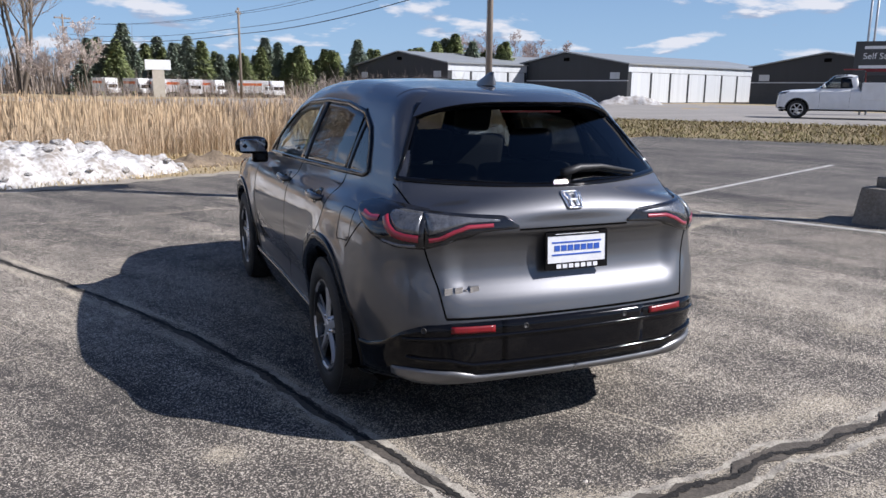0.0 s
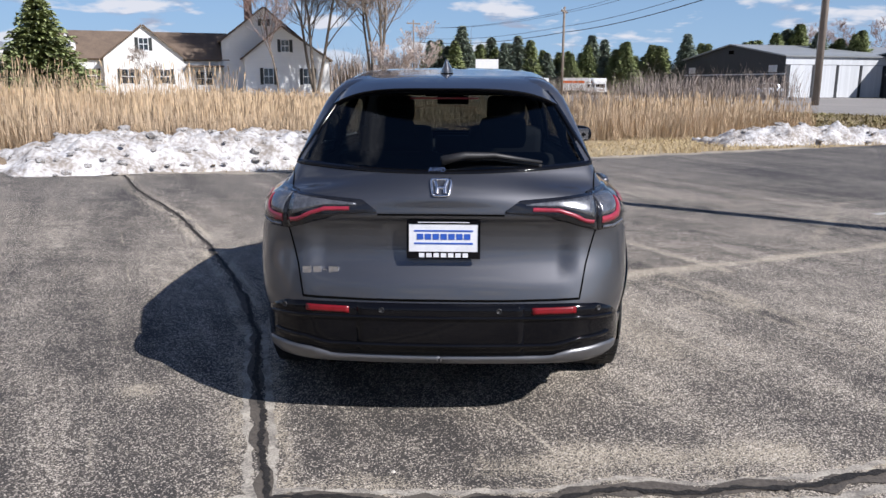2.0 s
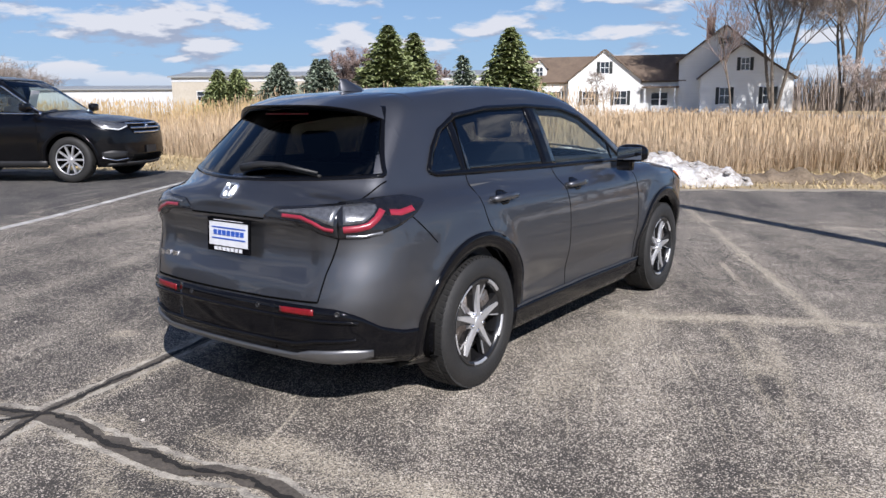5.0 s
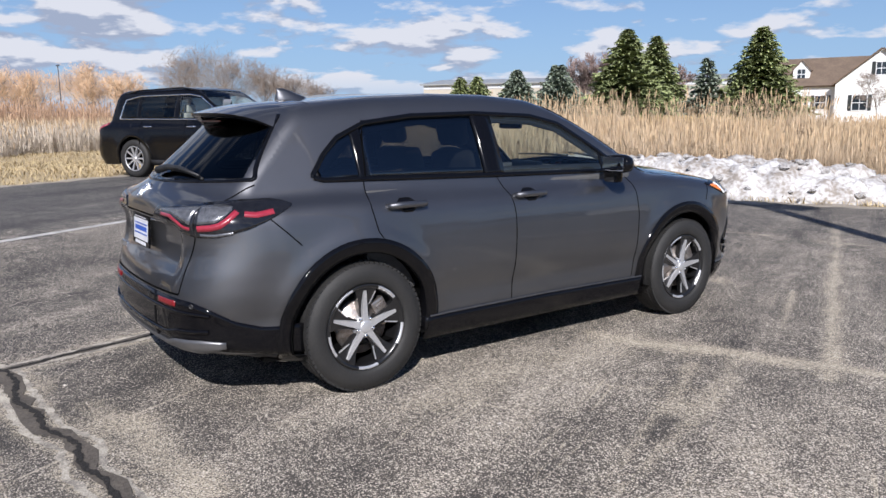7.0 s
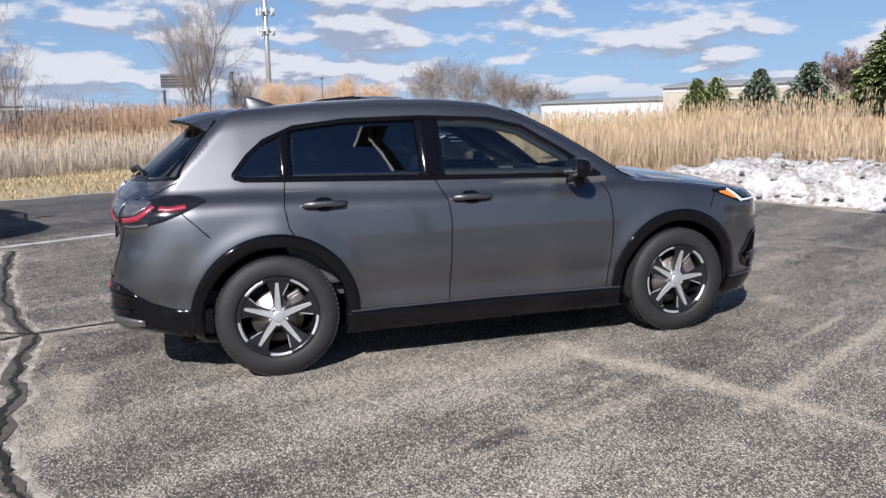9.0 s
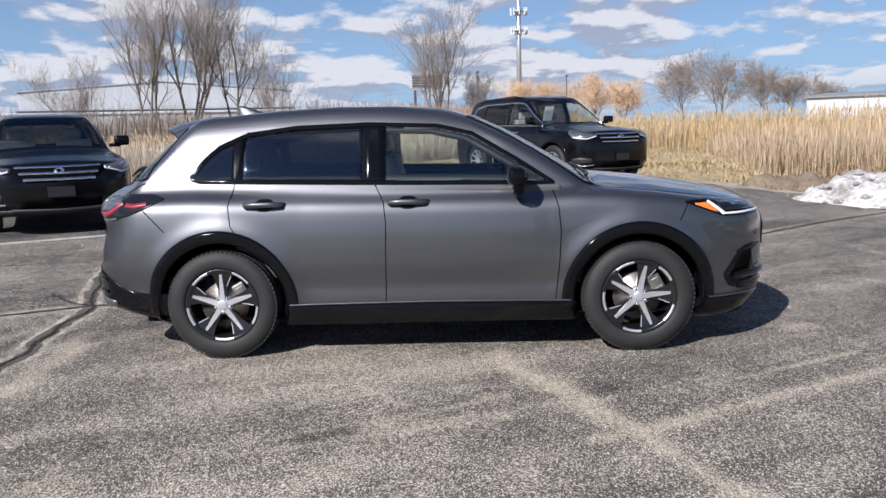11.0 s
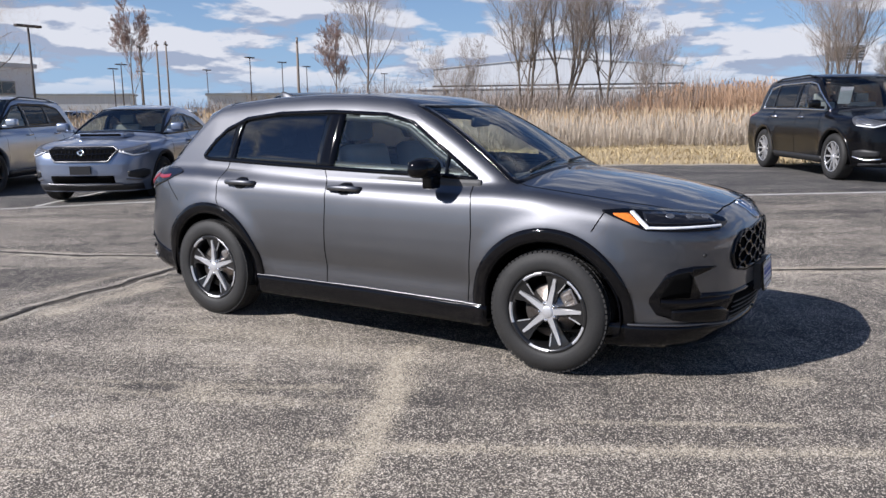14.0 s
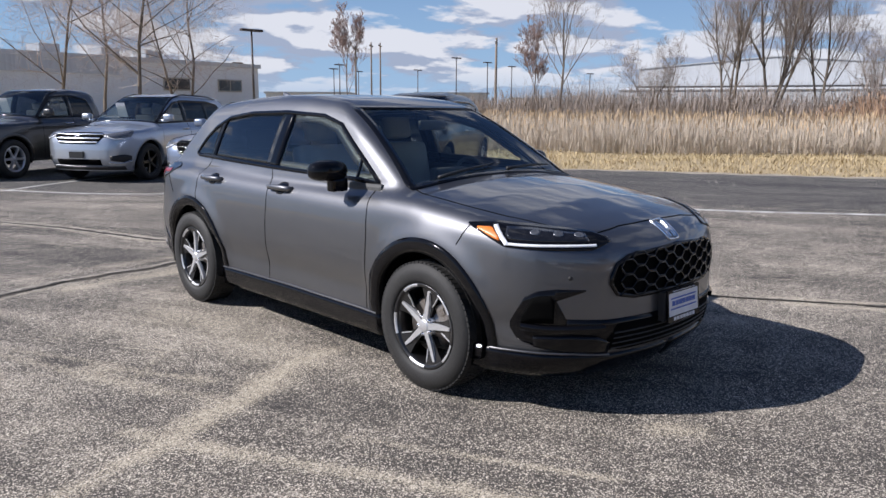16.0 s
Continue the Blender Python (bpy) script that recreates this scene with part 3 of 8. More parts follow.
    for key, sg, nm, nm2 in (("wind", 1, "windscreen", "cowl_trim"), ("rear_glass", -1, "rear_window", "rear_window_trim")):
        g = s[key]

        def place(u, v, g=g, sg=sg):
            a = (2 * u - 1)
            w = g["w0"] + (g["w1"] - g["w0"]) * v
            if sg < 0:
                w = np.minimum(w, sh.tail_edge(g["z0"] + (g["z1"] - g["z0"]) * v, g["y"]))
            zz = g["z0"] + (g["z1"] - g["z0"]) * v - g.get("bow", 0) * (1 - v) * a * a * sg * sg
            return sh.end(sg, a * w, zz, g.get("y", 0.0))

        glassed(sh, nm, place, 40, 22, g["mat"], parts.get("tailgate", root) if sg < 0 else root, 0.001, flip=sg > 0)
        loop = [(u, 0) for u in np.linspace(0, 1, 13)] + [(1, v) for v in np.linspace(0.1, 1, 8)] + [(u, 1) for u in np.linspace(0.92, 0, 13)] + [(0, v) for v in np.linspace(0.9, 0.1, 8)]
        v, f = sh.ribbon(lambda a, b: place(a, b), loop, 0.05 if sg > 0 else 0.024, 0.004, 0.012, True, 4)
        mesh_ob(nm2, v, f, M["black_gloss"], root)
    # wheel arches
    for yc in s["axles"]:
        for sg in (1, -1):
            r0, r1 = s["arch"], s["arch"] + s["arch_w"]
            nn = 44
            a = np.linspace(radians(-10), radians(190), nn)
            wrap = lambda u, v, yc=yc, sg=sg: sh.side(sg, yc + (r0 + (r1 - r0) * v) * np.cos(radians(-12) + radians(204) * u), np.maximum(hub + (r0 + (r1 - r0) * v) * np.sin(radians(-12) + radians(204) * u), s["floor"] + 0.02))
            v, f = sh.sheet(wrap, nn, 4, s.get("arch_off", 0.008), 0.10, sg > 0)
            mesh_ob("arch_moulding", v, f, s["arch_mat"] or paint, root)
            v, f = lathe([(0, s["arch"] + 0.015), (-0.3, s["arch"] + 0.015), (-0.34, 0.25), (-0.34, 0.02)], "x", 32)
            xo = s["width"] / 2 - 0.045
            mesh_ob("wheel_well", [(sg * (xo + a), yc + b, max(hub + cc, hub - 0.10)) for a, b, cc in v], f, M["inner_shade"], root)
            wheel(root, (sg * s["wheel_x"], yc, s["tyre_r"]), sg, s["tyre_r"], s["rim_r"], s["tyre_w"], s["rim_style"], M["rubber"], detail)
    # underside
    boxes("underbody", [(-s["width"] / 2 + 0.14, s["width"] / 2 - 0.14, s["rear_end"] + 0.42, s["front_end"] - 0.45, s["floor"] + 0.03, s["floor"] + 0.09), (-0.52, 0.52, s["rear_end"] + 0.2, s["front_end"] - 0.3, s["floor"] + 0.05, 0.5)], M["inner_shade"], root)
    return sh, parts

# ---- the grey crossover ----
HERO = dict(
    front_end=2.31, rear_end=-2.28, width=1.84, height=1.62, floor=0.20, hub=0.352, axles=(-1.327, 1.327), core=(0.34, -1.75, 1.75, 0.88),
    side=[(0.18, 0.845), (0.30, 0.868), (0.40, 0.872), (0.455, 0.867), (0.53, 0.889), (0.60, 0.901), (0.70, 0.904), (0.80, 0.900), (0.88, 0.891), (0.96, 0.876), (1.02, 0.866), (1.07, 0.846), (1.14, 0.79)],
    plan=[(-2.4, -0.13), (-2.1, -0.075), (-1.75, -0.022), (-1.3, 0.002), (-0.8, -0.012), (0, -0.015), (0.8, -0.010), (1.3, 0.002), (1.65, -0.012), (2.0, -0.07), (2.3, -0.17)],
    flare=((-1.327, 0.47), (1.327, 0.47)), flare_out=0.018, flare_w=0.07, trim_w=0.026, back_k=0.05,
    deck=[(-2.3, 1.10), (-1.5, 1.125), (-0.4, 1.10), (0.6, 1.09), (0.95, 1.105), (1.2, 1.10), (1.5, 1.068), (1.8, 1.022), (2.0, 0.978), (2.15, 0.935), (2.3, 0.87)],
    deck_camber=0.12, edge=0.095, corner=0.30, blend=0.05,
    front=[(0.18, 2.17), (0.28, 2.26), (0.45, 2.305), (0.60, 2.30), (0.75, 2.300), (0.85, 2.285), (0.92, 2.25), (1.0, 2.155)], front_curve=0.29,
    rear=[(0.18, -1.80), (0.26, -1.98), (0.30, -2.20), (0.33, -2.262), (0.40, -2.275), (0.55, -2.27), (0.60, -2.262), (0.70, -2.238), (0.80, -2.208), (0.88, -2.205), (0.95, -2.232), (1.08, -2.20), (1.16, -2.165)], rear_curve=0.10,
    recess=(0.024, 0.66, 0.955, 0.61),
    cab_side=[(1.0, 0.805), (1.1, 0.772), (1.2, 0.733), (1.3, 0.69), (1.4, 0.642), (1.47, 0.606), (1.55, 0.565), (1.62, 0.53)],
    cab_plan=[(-2.25, -0.10), (-1.95, -0.07), (-1.5, -0.03), (-1.0, -0.006), (-0.3, 0), (0.5, -0.005), (1.0, -0.035)],
    roof=[(-2.05, 1.45), (-1.84, 1.488), (-1.46, 1.552), (-1.0, 1.59), (-0.6, 1.606), (-0.2, 1.60), (0.1, 1.575), (0.3, 1.535), (0.6, 1.44), (1.1, 1.2)], roof_camber=0.06,
    screen=[(1.0, 1.24), (1.13, 1.04), (1.2, 0.93), (1.3, 0.76), (1.4, 0.585), (1.5, 0.40), (1.6, 0.2)], screen_curve=0.22,
    back=[(1.0, -2.24), (1.13, -2.125), (1.2, -2.045), (1.3, -1.925), (1.4, -1.81), (1.48, -1.72), (1.56, -1.63)], back_curve=0.50,
    rear_pivot=(0.2, -1.6), front_pivot=(0.3, 1.5),
    dlo_bottom=[(-1.52, 1.150), (-1.47, 1.135), (-0.37, 1.105), (0.57, 1.085), (0.80, 1.07)],
    dlo_top=[(-1.52, 1.165), (-1.44, 1.265), (-1.34, 1.35), (-1.16, 1.425), (-0.84, 1.462), (-0.38, 1.472), (0.07, 1.452), (0.29, 1.40), (0.58, 1.225), (0.80, 1.08)],
    pillars=[(-1.26, -1.19), (-0.415, -0.265)], glass_door=(None, 1, 0), glass=(M["glass_side"], M["glass_side"], M["glass"]),
    wind=dict(z0=1.115, z1=1.505, w0=0.71, w1=0.52, mat=M["glass"], bow=0.055), rear_glass=dict(z0=1.135, z1=1.47, w0=0.69, w1=0.50, mat=M["glass_dark"], y=-0.5, bow=-0.02),
    arch=0.405, arch_w=0.078, arch_mat=M["black_gloss"], wheel_x=0.80, tyre_r=0.352, rim_r=0.233, tyre_w=0.225, rim_style="five",
    sill=0.345, doors=(0.82, -0.28, -1.235), hood_y=1.0, roof_z=1.47, tail_y=-1.65, tail_w=0.66, tail_z=0.60, bumper_z=0.86,
)
hero = thing("car", "dark grey metallic compact crossover parked on the open asphalt", "car")
sh, hp = shell_vehicle(HERO, hero, M["paint"], 0.02)


def lay(name, rays, nu, nv, off, mat, parent, label="", skirt=0.015, flip=False):
    v, f = sh.sheet(rays, nu, nv, off, skirt, flip)
    return mesh_ob(name, v, f, mat, parent, True, label)


def band(name, rays, points, width, off, mat, parent, label="", close=False, skirt=0.01, per=6):
    v, f = sh.ribbon(rays, points, width, off, skirt, close, per)
    return mesh_ob(name, v, f, mat, parent, True, label)


for sg in (1, -1):
    nm = "right" if sg > 0 else "left"
    S = lambda a, b, sg=sg: sh.side(sg, a, b)
    RR = lambda a, b, sg=sg: sh.round_rear(sg, a, b)
    RF = lambda a, b, sg=sg: sh.round_front(sg, a, b)
    door_f, door_r = hp["door0" + nm], hp["door1" + nm]
    # panel gaps
    band("gap_line", S, [(-0.335, 1.10), (-0.275, 0.98), (-0.262, 0.86), (-0.27, 0.6), (-0.28, 0.345)], 0.006, 0.0012, M["gap"], hero)
    band("gap_line", S, [(0.79, 1.06), (0.825, 0.93), (0.838, 0.78), (0.825, 0.55), (0.805, 0.345)], 0.006, 0.0012, M["gap"], hero)
    band("gap_line", S, [(-1.235, 1.13), (-1.258, 0.98), (-1.24, 0.86), (-1.20, 0.80)], 0.006, 0.0012, M["gap"], hero)
    band("gap_line", S, [(-1.225, 1.13), (-1.20, 1.30), (-1.165, 1.44)], 0.007, 0.006, M["gap"], hero)
    # sill and side mouldings
    lay("sill_moulding", between([(-0.93, 0.335), (0.0, 0.342), (0.93, 0.332)], [(-0.93, 0.205), (0.93, 0.205)], S), 40, 5, 0.012, M["black_gloss"], hero, skirt=0.05, flip=sg < 0)
    # thin pale strip draws the highlight along the sill's upper edge
    band("sill_highlight", S, [(-0.90, 0.340), (0.0, 0.346), (0.90, 0.337)], 0.008, 0.014, M["edge_highlight"], hero)
    # door handles
    for door, yc, zc in ((door_f, -0.12, 0.982), (door_r, -1.03, 0.985)):
        # black patch on the unbroken skin paints the shaded hollow behind the handle
        lay("handle_recess", between([(yc - 0.075, zc + 0.008), (yc - 0.03, zc + 0.036), (yc + 0.03, zc + 0.036), (yc + 0.075, zc + 0.008)], [(yc - 0.075, zc - 0.008), (yc - 0.03, zc - 0.04), (yc + 0.03, zc - 0.04), (yc + 0.075, zc - 0.008)], S), 12, 6, 0.0015, M["black_gloss"], door, skirt=0.004, flip=sg < 0)
        bx = float(sh.cast(*sh.side(sg, [yc], [zc]))[0, 0])
        pts = [(bx - sg * 0.005, yc + 0.128, zc + 0.002), (bx + sg * 0.026, yc + 0.105, zc + 0.002), (bx + sg * 0.036, yc + 0.03, zc + 0.004), (bx + sg * 0.036, yc - 0.05, zc + 0.004), (bx + sg * 0.030, yc - 0.115, zc + 0.002), (bx - sg * 0.002, yc - 0.13, zc)]
        v, f = tube(pts, [0.012, 0.016, 0.0165, 0.0165, 0.016, 0.012], 10)
        mesh_ob("door_handle", [Vector((a[0], a[1], zc + (a[2] - zc) * 1.15)) for a in v], f, M["paint"], door)
    # rear lamps
    RX = lambda a, b, sg=sg: sh.end(-1, sg * np.asarray(a), b, -0.5)
    lo = lay("tail_lamp", between([(41.3, 1.048), (60, 1.064), (72, 1.062), (78, 1.050), (82, 1.034)], [(41.3, 0.893), (51, 0.893), (63, 0.930), (71, 0.968), (78, 1.005), (82, 1.026)], RR), 28, 10, 0.006, M["smoke"], hero, "smoked tail lamp with a red light strip", flip=sg < 0)
    li = lay("tail_lamp", between([(0.274, 0.983), (0.336, 1.026), (0.67, 1.046)], [(0.274, 0.972), (0.447, 0.962), (0.578, 0.920), (0.67, 0.893)], RX), 28, 10, 0.006, M["smoke"], hp["tailgate"], "smoked tail lamp with a red light strip", flip=sg > 0)
    band("light_strip", RR, [(43, 0.936), (48, 0.940), (52, 0.950), (55, 0.975), (58, 1.010)], 0.030, 0.009, M["red_lens"], lo)
    band("light_strip", RR, [(61, 0.998), (66, 0.992), (73, 1.004)], 0.030, 0.009, M["red_lens"], lo)
    band("light_strip", RX, [(0.39, 0.988), (0.50, 0.985), (0.56, 0.966), (0.62, 0.938), (0.655, 0.932)], 0.017, 0.009, M["red_lens"], li)
    lay("lamp_window", between([(43, 1.036), (52, 1.040), (56, 1.032)], [(43, 0.956), (50, 0.962), (53, 0.985), (56, 1.016)], RR), 14, 6, 0.0085, M["lamp_grey"], lo, "grey reflector behind the lens", flip=sg < 0)
    lay("lamp_window", between([(0.36, 1.010), (0.50, 1.022), (0.655, 1.034)], [(0.36, 1.003), (0.50, 1.000), (0.57, 0.982), (0.655, 0.952)], RX), 14, 5, 0.0085, M["lamp_grey"], li, "grey reflector behind the lens", flip=sg > 0)
    band("indicator", RR, [(44, 0.905), (50, 0.903), (57, 0.915)], 0.014, 0.008, M["lamp_grey"], lo)
    # rear bumper: black lower half, wrapping round to the wheel arch
    lay("bumper_cladding", between([(-17.25, 0.588), (30, 0.588), (40, 0.578), (47, 0.545), (56, 0.475), (66, 0.435), (84, 0.425)], [(-17.25, 0.36), (30, 0.36), (45, 0.34), (84, 0.26)], RR), 44, 8, 0.006, M["black_gloss"], hp["rear_bumper"], skirt=0.02, flip=sg < 0)
    lay("bumper_cladding", between([(-18.6, 0.365), (30, 0.365), (45, 0.345), (84, 0.265)], [(-18.6, 0.215), (84, 0.215)], RR), 40, 4, 0.003, M["black_matt"], hp["rear_bumper"], skirt=0.02, flip=sg < 0)
    lay("skid_trim", between([(-17.6, 0.352), (22, 0.354), (30, 0.380), (43, 0.386), (52, 0.375)], [(-17.6, 0.305), (25, 0.303), (40, 0.318), (52, 0.345)], RR), 30, 5, 0.016, M["silver_trim"], hp["rear_bumper"], "satin silver lower bumper trim", skirt=0.03, flip=sg < 0)
    band("bumper_ridge", RR, [(-16.6, 0.525), (30, 0.525), (42, 0.518), (47, 0.512)], 0.016, 0.014, M["black_gloss"], hp["rear_bumper"])
    band("bumper_ridge", RR, [(-16.6, 0.402), (24, 0.404), (32, 0.426), (46, 0.43)], 0.018, 0.016, M["black_gloss"], hp["rear_bumper"])
    lay("reflector", between([(16.5, 0.570), (31.5, 0.573)], [(16.5, 0.542), (31.5, 0.545)], RR), 10, 4, 0.010, M["red"], hp["rear_bumper"], "red bumper reflector", flip=sg < 0)
    for a in (5.0, 40.0):
        c = sh.cast(*sh.round_rear(sg, [a if a > 10 else 4.5], [0.556]))[0]
        n = sh.normal(c[None])[0]
        v, f = lathe([(0.004, 0.013), (0.0095, 0.012), (0.0095, 0.009), (0.007, 0.0085), (0.0085, 0.0005)], "z", 16)
        rot = Vector(n).to_track_quat("Z", "Y").to_matrix().to_4x4()
        mesh_ob("parking_sensor", [Matrix.Translation(c) @ rot @ Vector(q) for q in v], f, M["black_matt"], hp["rear_bumper"])
    # tailgate outline
    band("gap_line", lambda a, b, sg=sg: sh.end(-1, sg * np.asarray(a), b, -0.5), [(0.700, 1.13), (0.678, 1.06), (0.668, 0.89), (0.625, 0.74), (0.60, 0.605)], 0.007, 0.0012, M["gap"], hero)
    # head lamps
    ht, hb = [(12, 0.886), (18, 0.918), (30, 0.934), (45, 0.948), (62, 0.956), (78, 0.944)], [(12, 0.874), (22, 0.840), (41, 0.842), (57, 0.848), (66, 0.888), (78, 0.937)]
    lamp = lay("head_lamp", between(ht, hb, RF), 40, 10, 0.005, M["black_gloss"], hero, "head lamp with a white light strip and amber corner", flip=sg > 0)
    band("light_strip", RF, [(20, 0.858), (35, 0.860), (50, 0.860), (56.5, 0.862)], 0.013, 0.009, M["white_lamp"], lamp)
    band("light_strip", RF, [(56, 0.860), (59, 0.895), (62.5, 0.938)], 0.022, 0.010, M["white_lamp"], lamp)
    lay("indicator", between([(59.5, 0.884), (64, 0.930), (72, 0.928)], [(59.5, 0.872), (64, 0.888), (72, 0.922)], RF), 10, 5, 0.008, M["amber"], lamp, "amber indicator", flip=sg > 0)
    lay("lamp_window", between([(22, 0.908), (45, 0.934), (57, 0.936)], [(22, 0.876), (45, 0.878), (55, 0.880), (57, 0.90)], RF), 24, 5, 0.0065, M["smoke"], lamp, flip=sg > 0)
    for a in (25, 34, 44):
        c = sh.cast(*sh.round_front(sg, [a], [0.888 + 0.0006 * a]))[0]
        rot = Vector(sh.normal(c[None])[0]).to_track_quat("Z", "Y").to_matrix().to_4x4()
        v, f = lathe([(0.004, 0.020), (0.009, 0.018), (0.0085, 0.014), (0.0085, 0.0004)], "z", 16)
        mesh_ob("projector", [Matrix.Translation(c) @ rot @ Vector((q[0] * 1.3, q[1], q[2])) for q in v], f, M["lamp_grey"], lamp)
    # front bumper: boomerang air pocket, lower mouth, lip
    fb = hp["front_bumper"]
    lay("air_pocket", between([(25, 0.653), (36.5, 0.660)], [(25, 0.648), (36.5, 0.600)], RF), 12, 4, 0.005, M["black_gloss"], fb, flip=sg > 0)
    lay("air_pocket", between([(31.6, 0.505), (35.8, 0.600), (36.2, 0.658), (43, 0.648), (48, 0.618), (54, 0.485)], [(31.6, 0.35), (41.8, 0.365), (50.5, 0.394), (54, 0.455)], RF), 44, 10, 0.005, M["black_gloss"], fb, "gloss black bumper air pocket", flip=sg > 0)
    # near-black sheet on the skin paints the pocket's shaded depth
    lay("pocket_mouth", between([(36.6, 0.60), (38, 0.625), (45, 0.615), (49.5, 0.50)], [(36.6, 0.49), (49.5, 0.485)], RF), 18, 5, 0.007, M["inner_shade"], fb, flip=sg > 0)
    lay("lower_mouth", between([(-20.55, 0.498), (15, 0.500), (31.8, 0.511)], [(-20.55, 0.335), (14, 0.335), (31.8, 0.345)], RF), 30, 6, 0.004, M["black_gloss"], fb, flip=sg > 0)
    band("pocket_fin", RF, [(17, 0.462), (28, 0.462), (38, 0.460), (49, 0.466)], 0.03, 0.022, M["black_gloss"], fb, skirt=0.03)
    lay("lower_lip", between([(14, 0.385), (20, 0.42), (30, 0.43), (44, 0.42)], [(14, 0.325), (30, 0.34), (44, 0.37)], RF), 18, 5, 0.016, M["black_gloss"], fb, skirt=0.03, flip=sg > 0)
    lay("chin", between([(-20.55, 0.310), (13, 0.312), (28, 0.328), (45, 0.332), (80, 0.332)], [(-20.55, 0.21), (80, 0.21)], RF), 36, 5, 0.014, M["black_gloss"], fb, skirt=0.04, flip=sg > 0)
    # paler strip puts the glint on the black lip into the colour
    band("chin_edge", RF, [(13, 0.318), (28, 0.336), (45, 0.338), (63, 0.335)], 0.009, 0.018, M["edge_highlight"], fb)
    c = sh.cast(*sh.round_front(sg, [31], [0.712]))[0]
    rot = Vector(sh.normal(c[None])[0]).to_track_quat("Z", "Y").to_matrix().to_4x4()
    v, f = lathe([(0.0, 0.011), (0.004, 0.010), (0.004, 0.0004)], "z", 14)
    mesh_ob("parking_sensor", [Matrix.Translation(c) @ rot @ Vector(q) for q in v], f, M["black_matt"], hp["front_bumper"])
    # bonnet gaps and fender seam
    band("gap_line", lambda a, b, sg=sg: sh.above(sg * np.asarray(a), b), [(0.70, 1.02), (0.735, 1.2), (0.735, 1.5), (0.70, 1.75), (0.62, 1.98), (0.50, 2.10)], 0.007, 0.0012, M["gap"], hero)
    band("gap_line", RF, [(76, 0.945), (79, 0.90), (83, 0.83)], 0.006, 0.0012, M["gap"], hero)
    band("gap_line", RR, [(71, 0.975), (78, 0.90), (84, 0.83)], 0.006, 0.0012, M["gap"], hero)
    # mirrors
    mx = sg * 0.945
    bm = bmesh.new()
    bmesh.ops.create_uvsphere(bm, u_segments=20, v_segments=14, radius=1.0)
    for vv in bm.verts:
        q = vv.co
        sq = lambda a, e: math.copysign(abs(a) ** e, a)
        q.x, q.y, q.z = mx + sq(q.x, 0.72) * 0.118, 0.545 + sq(q.y, 0.8) * (0.085 if q.y > 0 else 0.045) - sg * 0.15 * 0.1 * q.x, 1.135 + sq(q.z, 0.75) * (0.068 if q.z > 0 else 0.055)
    mirror = part("door_mirror", bm, M["black_gloss"], hero, "gloss black door mirror", True)
    bm = bmesh.new()
    box(bm, mx - 0.088, mx + 0.088, 0.498, 0.503, 1.098, 1.184, 0.002)
    part("mirror_glass", bm, M["mirror"], mirror)
    bm = bmesh.new()
    box(bm, min(sg * 0.83, mx), max(sg * 0.83, mx), 0.535, 0.605, 1.015, 1.10, 0.02)
    part("mirror_arm", bm, M["black_gloss"], mirror, smooth=False)
    band("mirror_seam", S, [(0.60, 1.20), (0.60, 1.085)], 0.02, 0.006, M["black_gloss"], hero)

# fuel flap, on one flank only
band("fuel_flap", lambda a, b: sh.side(-1, a, b), [(-1.70, 1.00), (-1.55, 1.00), (-1.53, 0.98), (-1.54, 0.87), (-1.56, 0.85), (-1.68, 0.86), (-1.70, 0.88)], 0.004, 0.001, M["gap"], hero, close=True)

lay("bumper_cladding", between([(-0.36, 0.588), (0.36, 0.588)], [(-0.36, 0.36), (0.36, 0.36)], lambda a, b: sh.end(-1, a, b, -0.5)), 24, 8, 0.0075, M["black_gloss"], hp["rear_bumper"], skirt=0.006, flip=True)
# tailgate crease, spoiler, wiper, emblem, plate
RE = lambda a, b: sh.end(-1, a, b, -0.5)
FR = lambda a, b: sh.end(1, a, b, 0.3)
band("gap_line", RE, [(-0.60, 0.605), (-0.3, 0.600), (0.3, 0.600), (0.60, 0.605)], 0.010, 0.002, M["gap"], hero)
# thin black strip paints the shadow line in the crease between the lamps
band("tailgate_bar", RE, [(-0.27, 0.965), (0, 0.967), (0.27, 0.965)], 0.008, 0.003, M["gap"], hp["tailgate"])
gx = np.linspace(-1, 1, 31)
sp_v, sp_f = [], []
rows = 9
for i, u in enumerate(gx):
    xf, xr = u * 0.54, u * 0.575
    p0 = sh.cast(*sh.above([xf], [-1.45 + 0.03 * u * u], 1.2))[0] + np.array([0, 0, 0.004])
    tip = np.array([xr, -1.875 + 0.25 * u * u, 1.490 - 0.095 * u ** 4])
    for k in range(5):
        t = k / 4
        q = p0 * (1 - t) + tip * t
        q[2] += 0.014 * math.sin(math.pi * t) * (1 - u ** 6)
        sp_v.append(q)
    sp_v += [tip + np.array([0, 0.004, -0.012]), tip + np.array([0, 0.02, -0.024]), tip * 0.5 + p0 * 0.5 + np.array([0, -0.02, -0.055]), p0 + np.array([0, -0.10, -0.07])]
for i in range(len(gx) - 1):
    for k in range(rows - 1):
        a = i * rows + k
        sp_f.append((a, a + rows, a + rows + 1, a + 1))
sp_f += [tuple(range(rows)), tuple(reversed(range(30 * rows, 31 * rows)))]
top_f = [q for q in sp_f if len(q) == 4 and q[2] % rows < 5]
spoiler = mesh_ob("spoiler", sp_v, top_f, M["paint"], hp["tailgate"], True, "roof spoiler over the rear window")
mesh_ob("underside", sp_v, [q for q in sp_f if q not in top_f], M["black_gloss"], spoiler)
bm = bmesh.new()
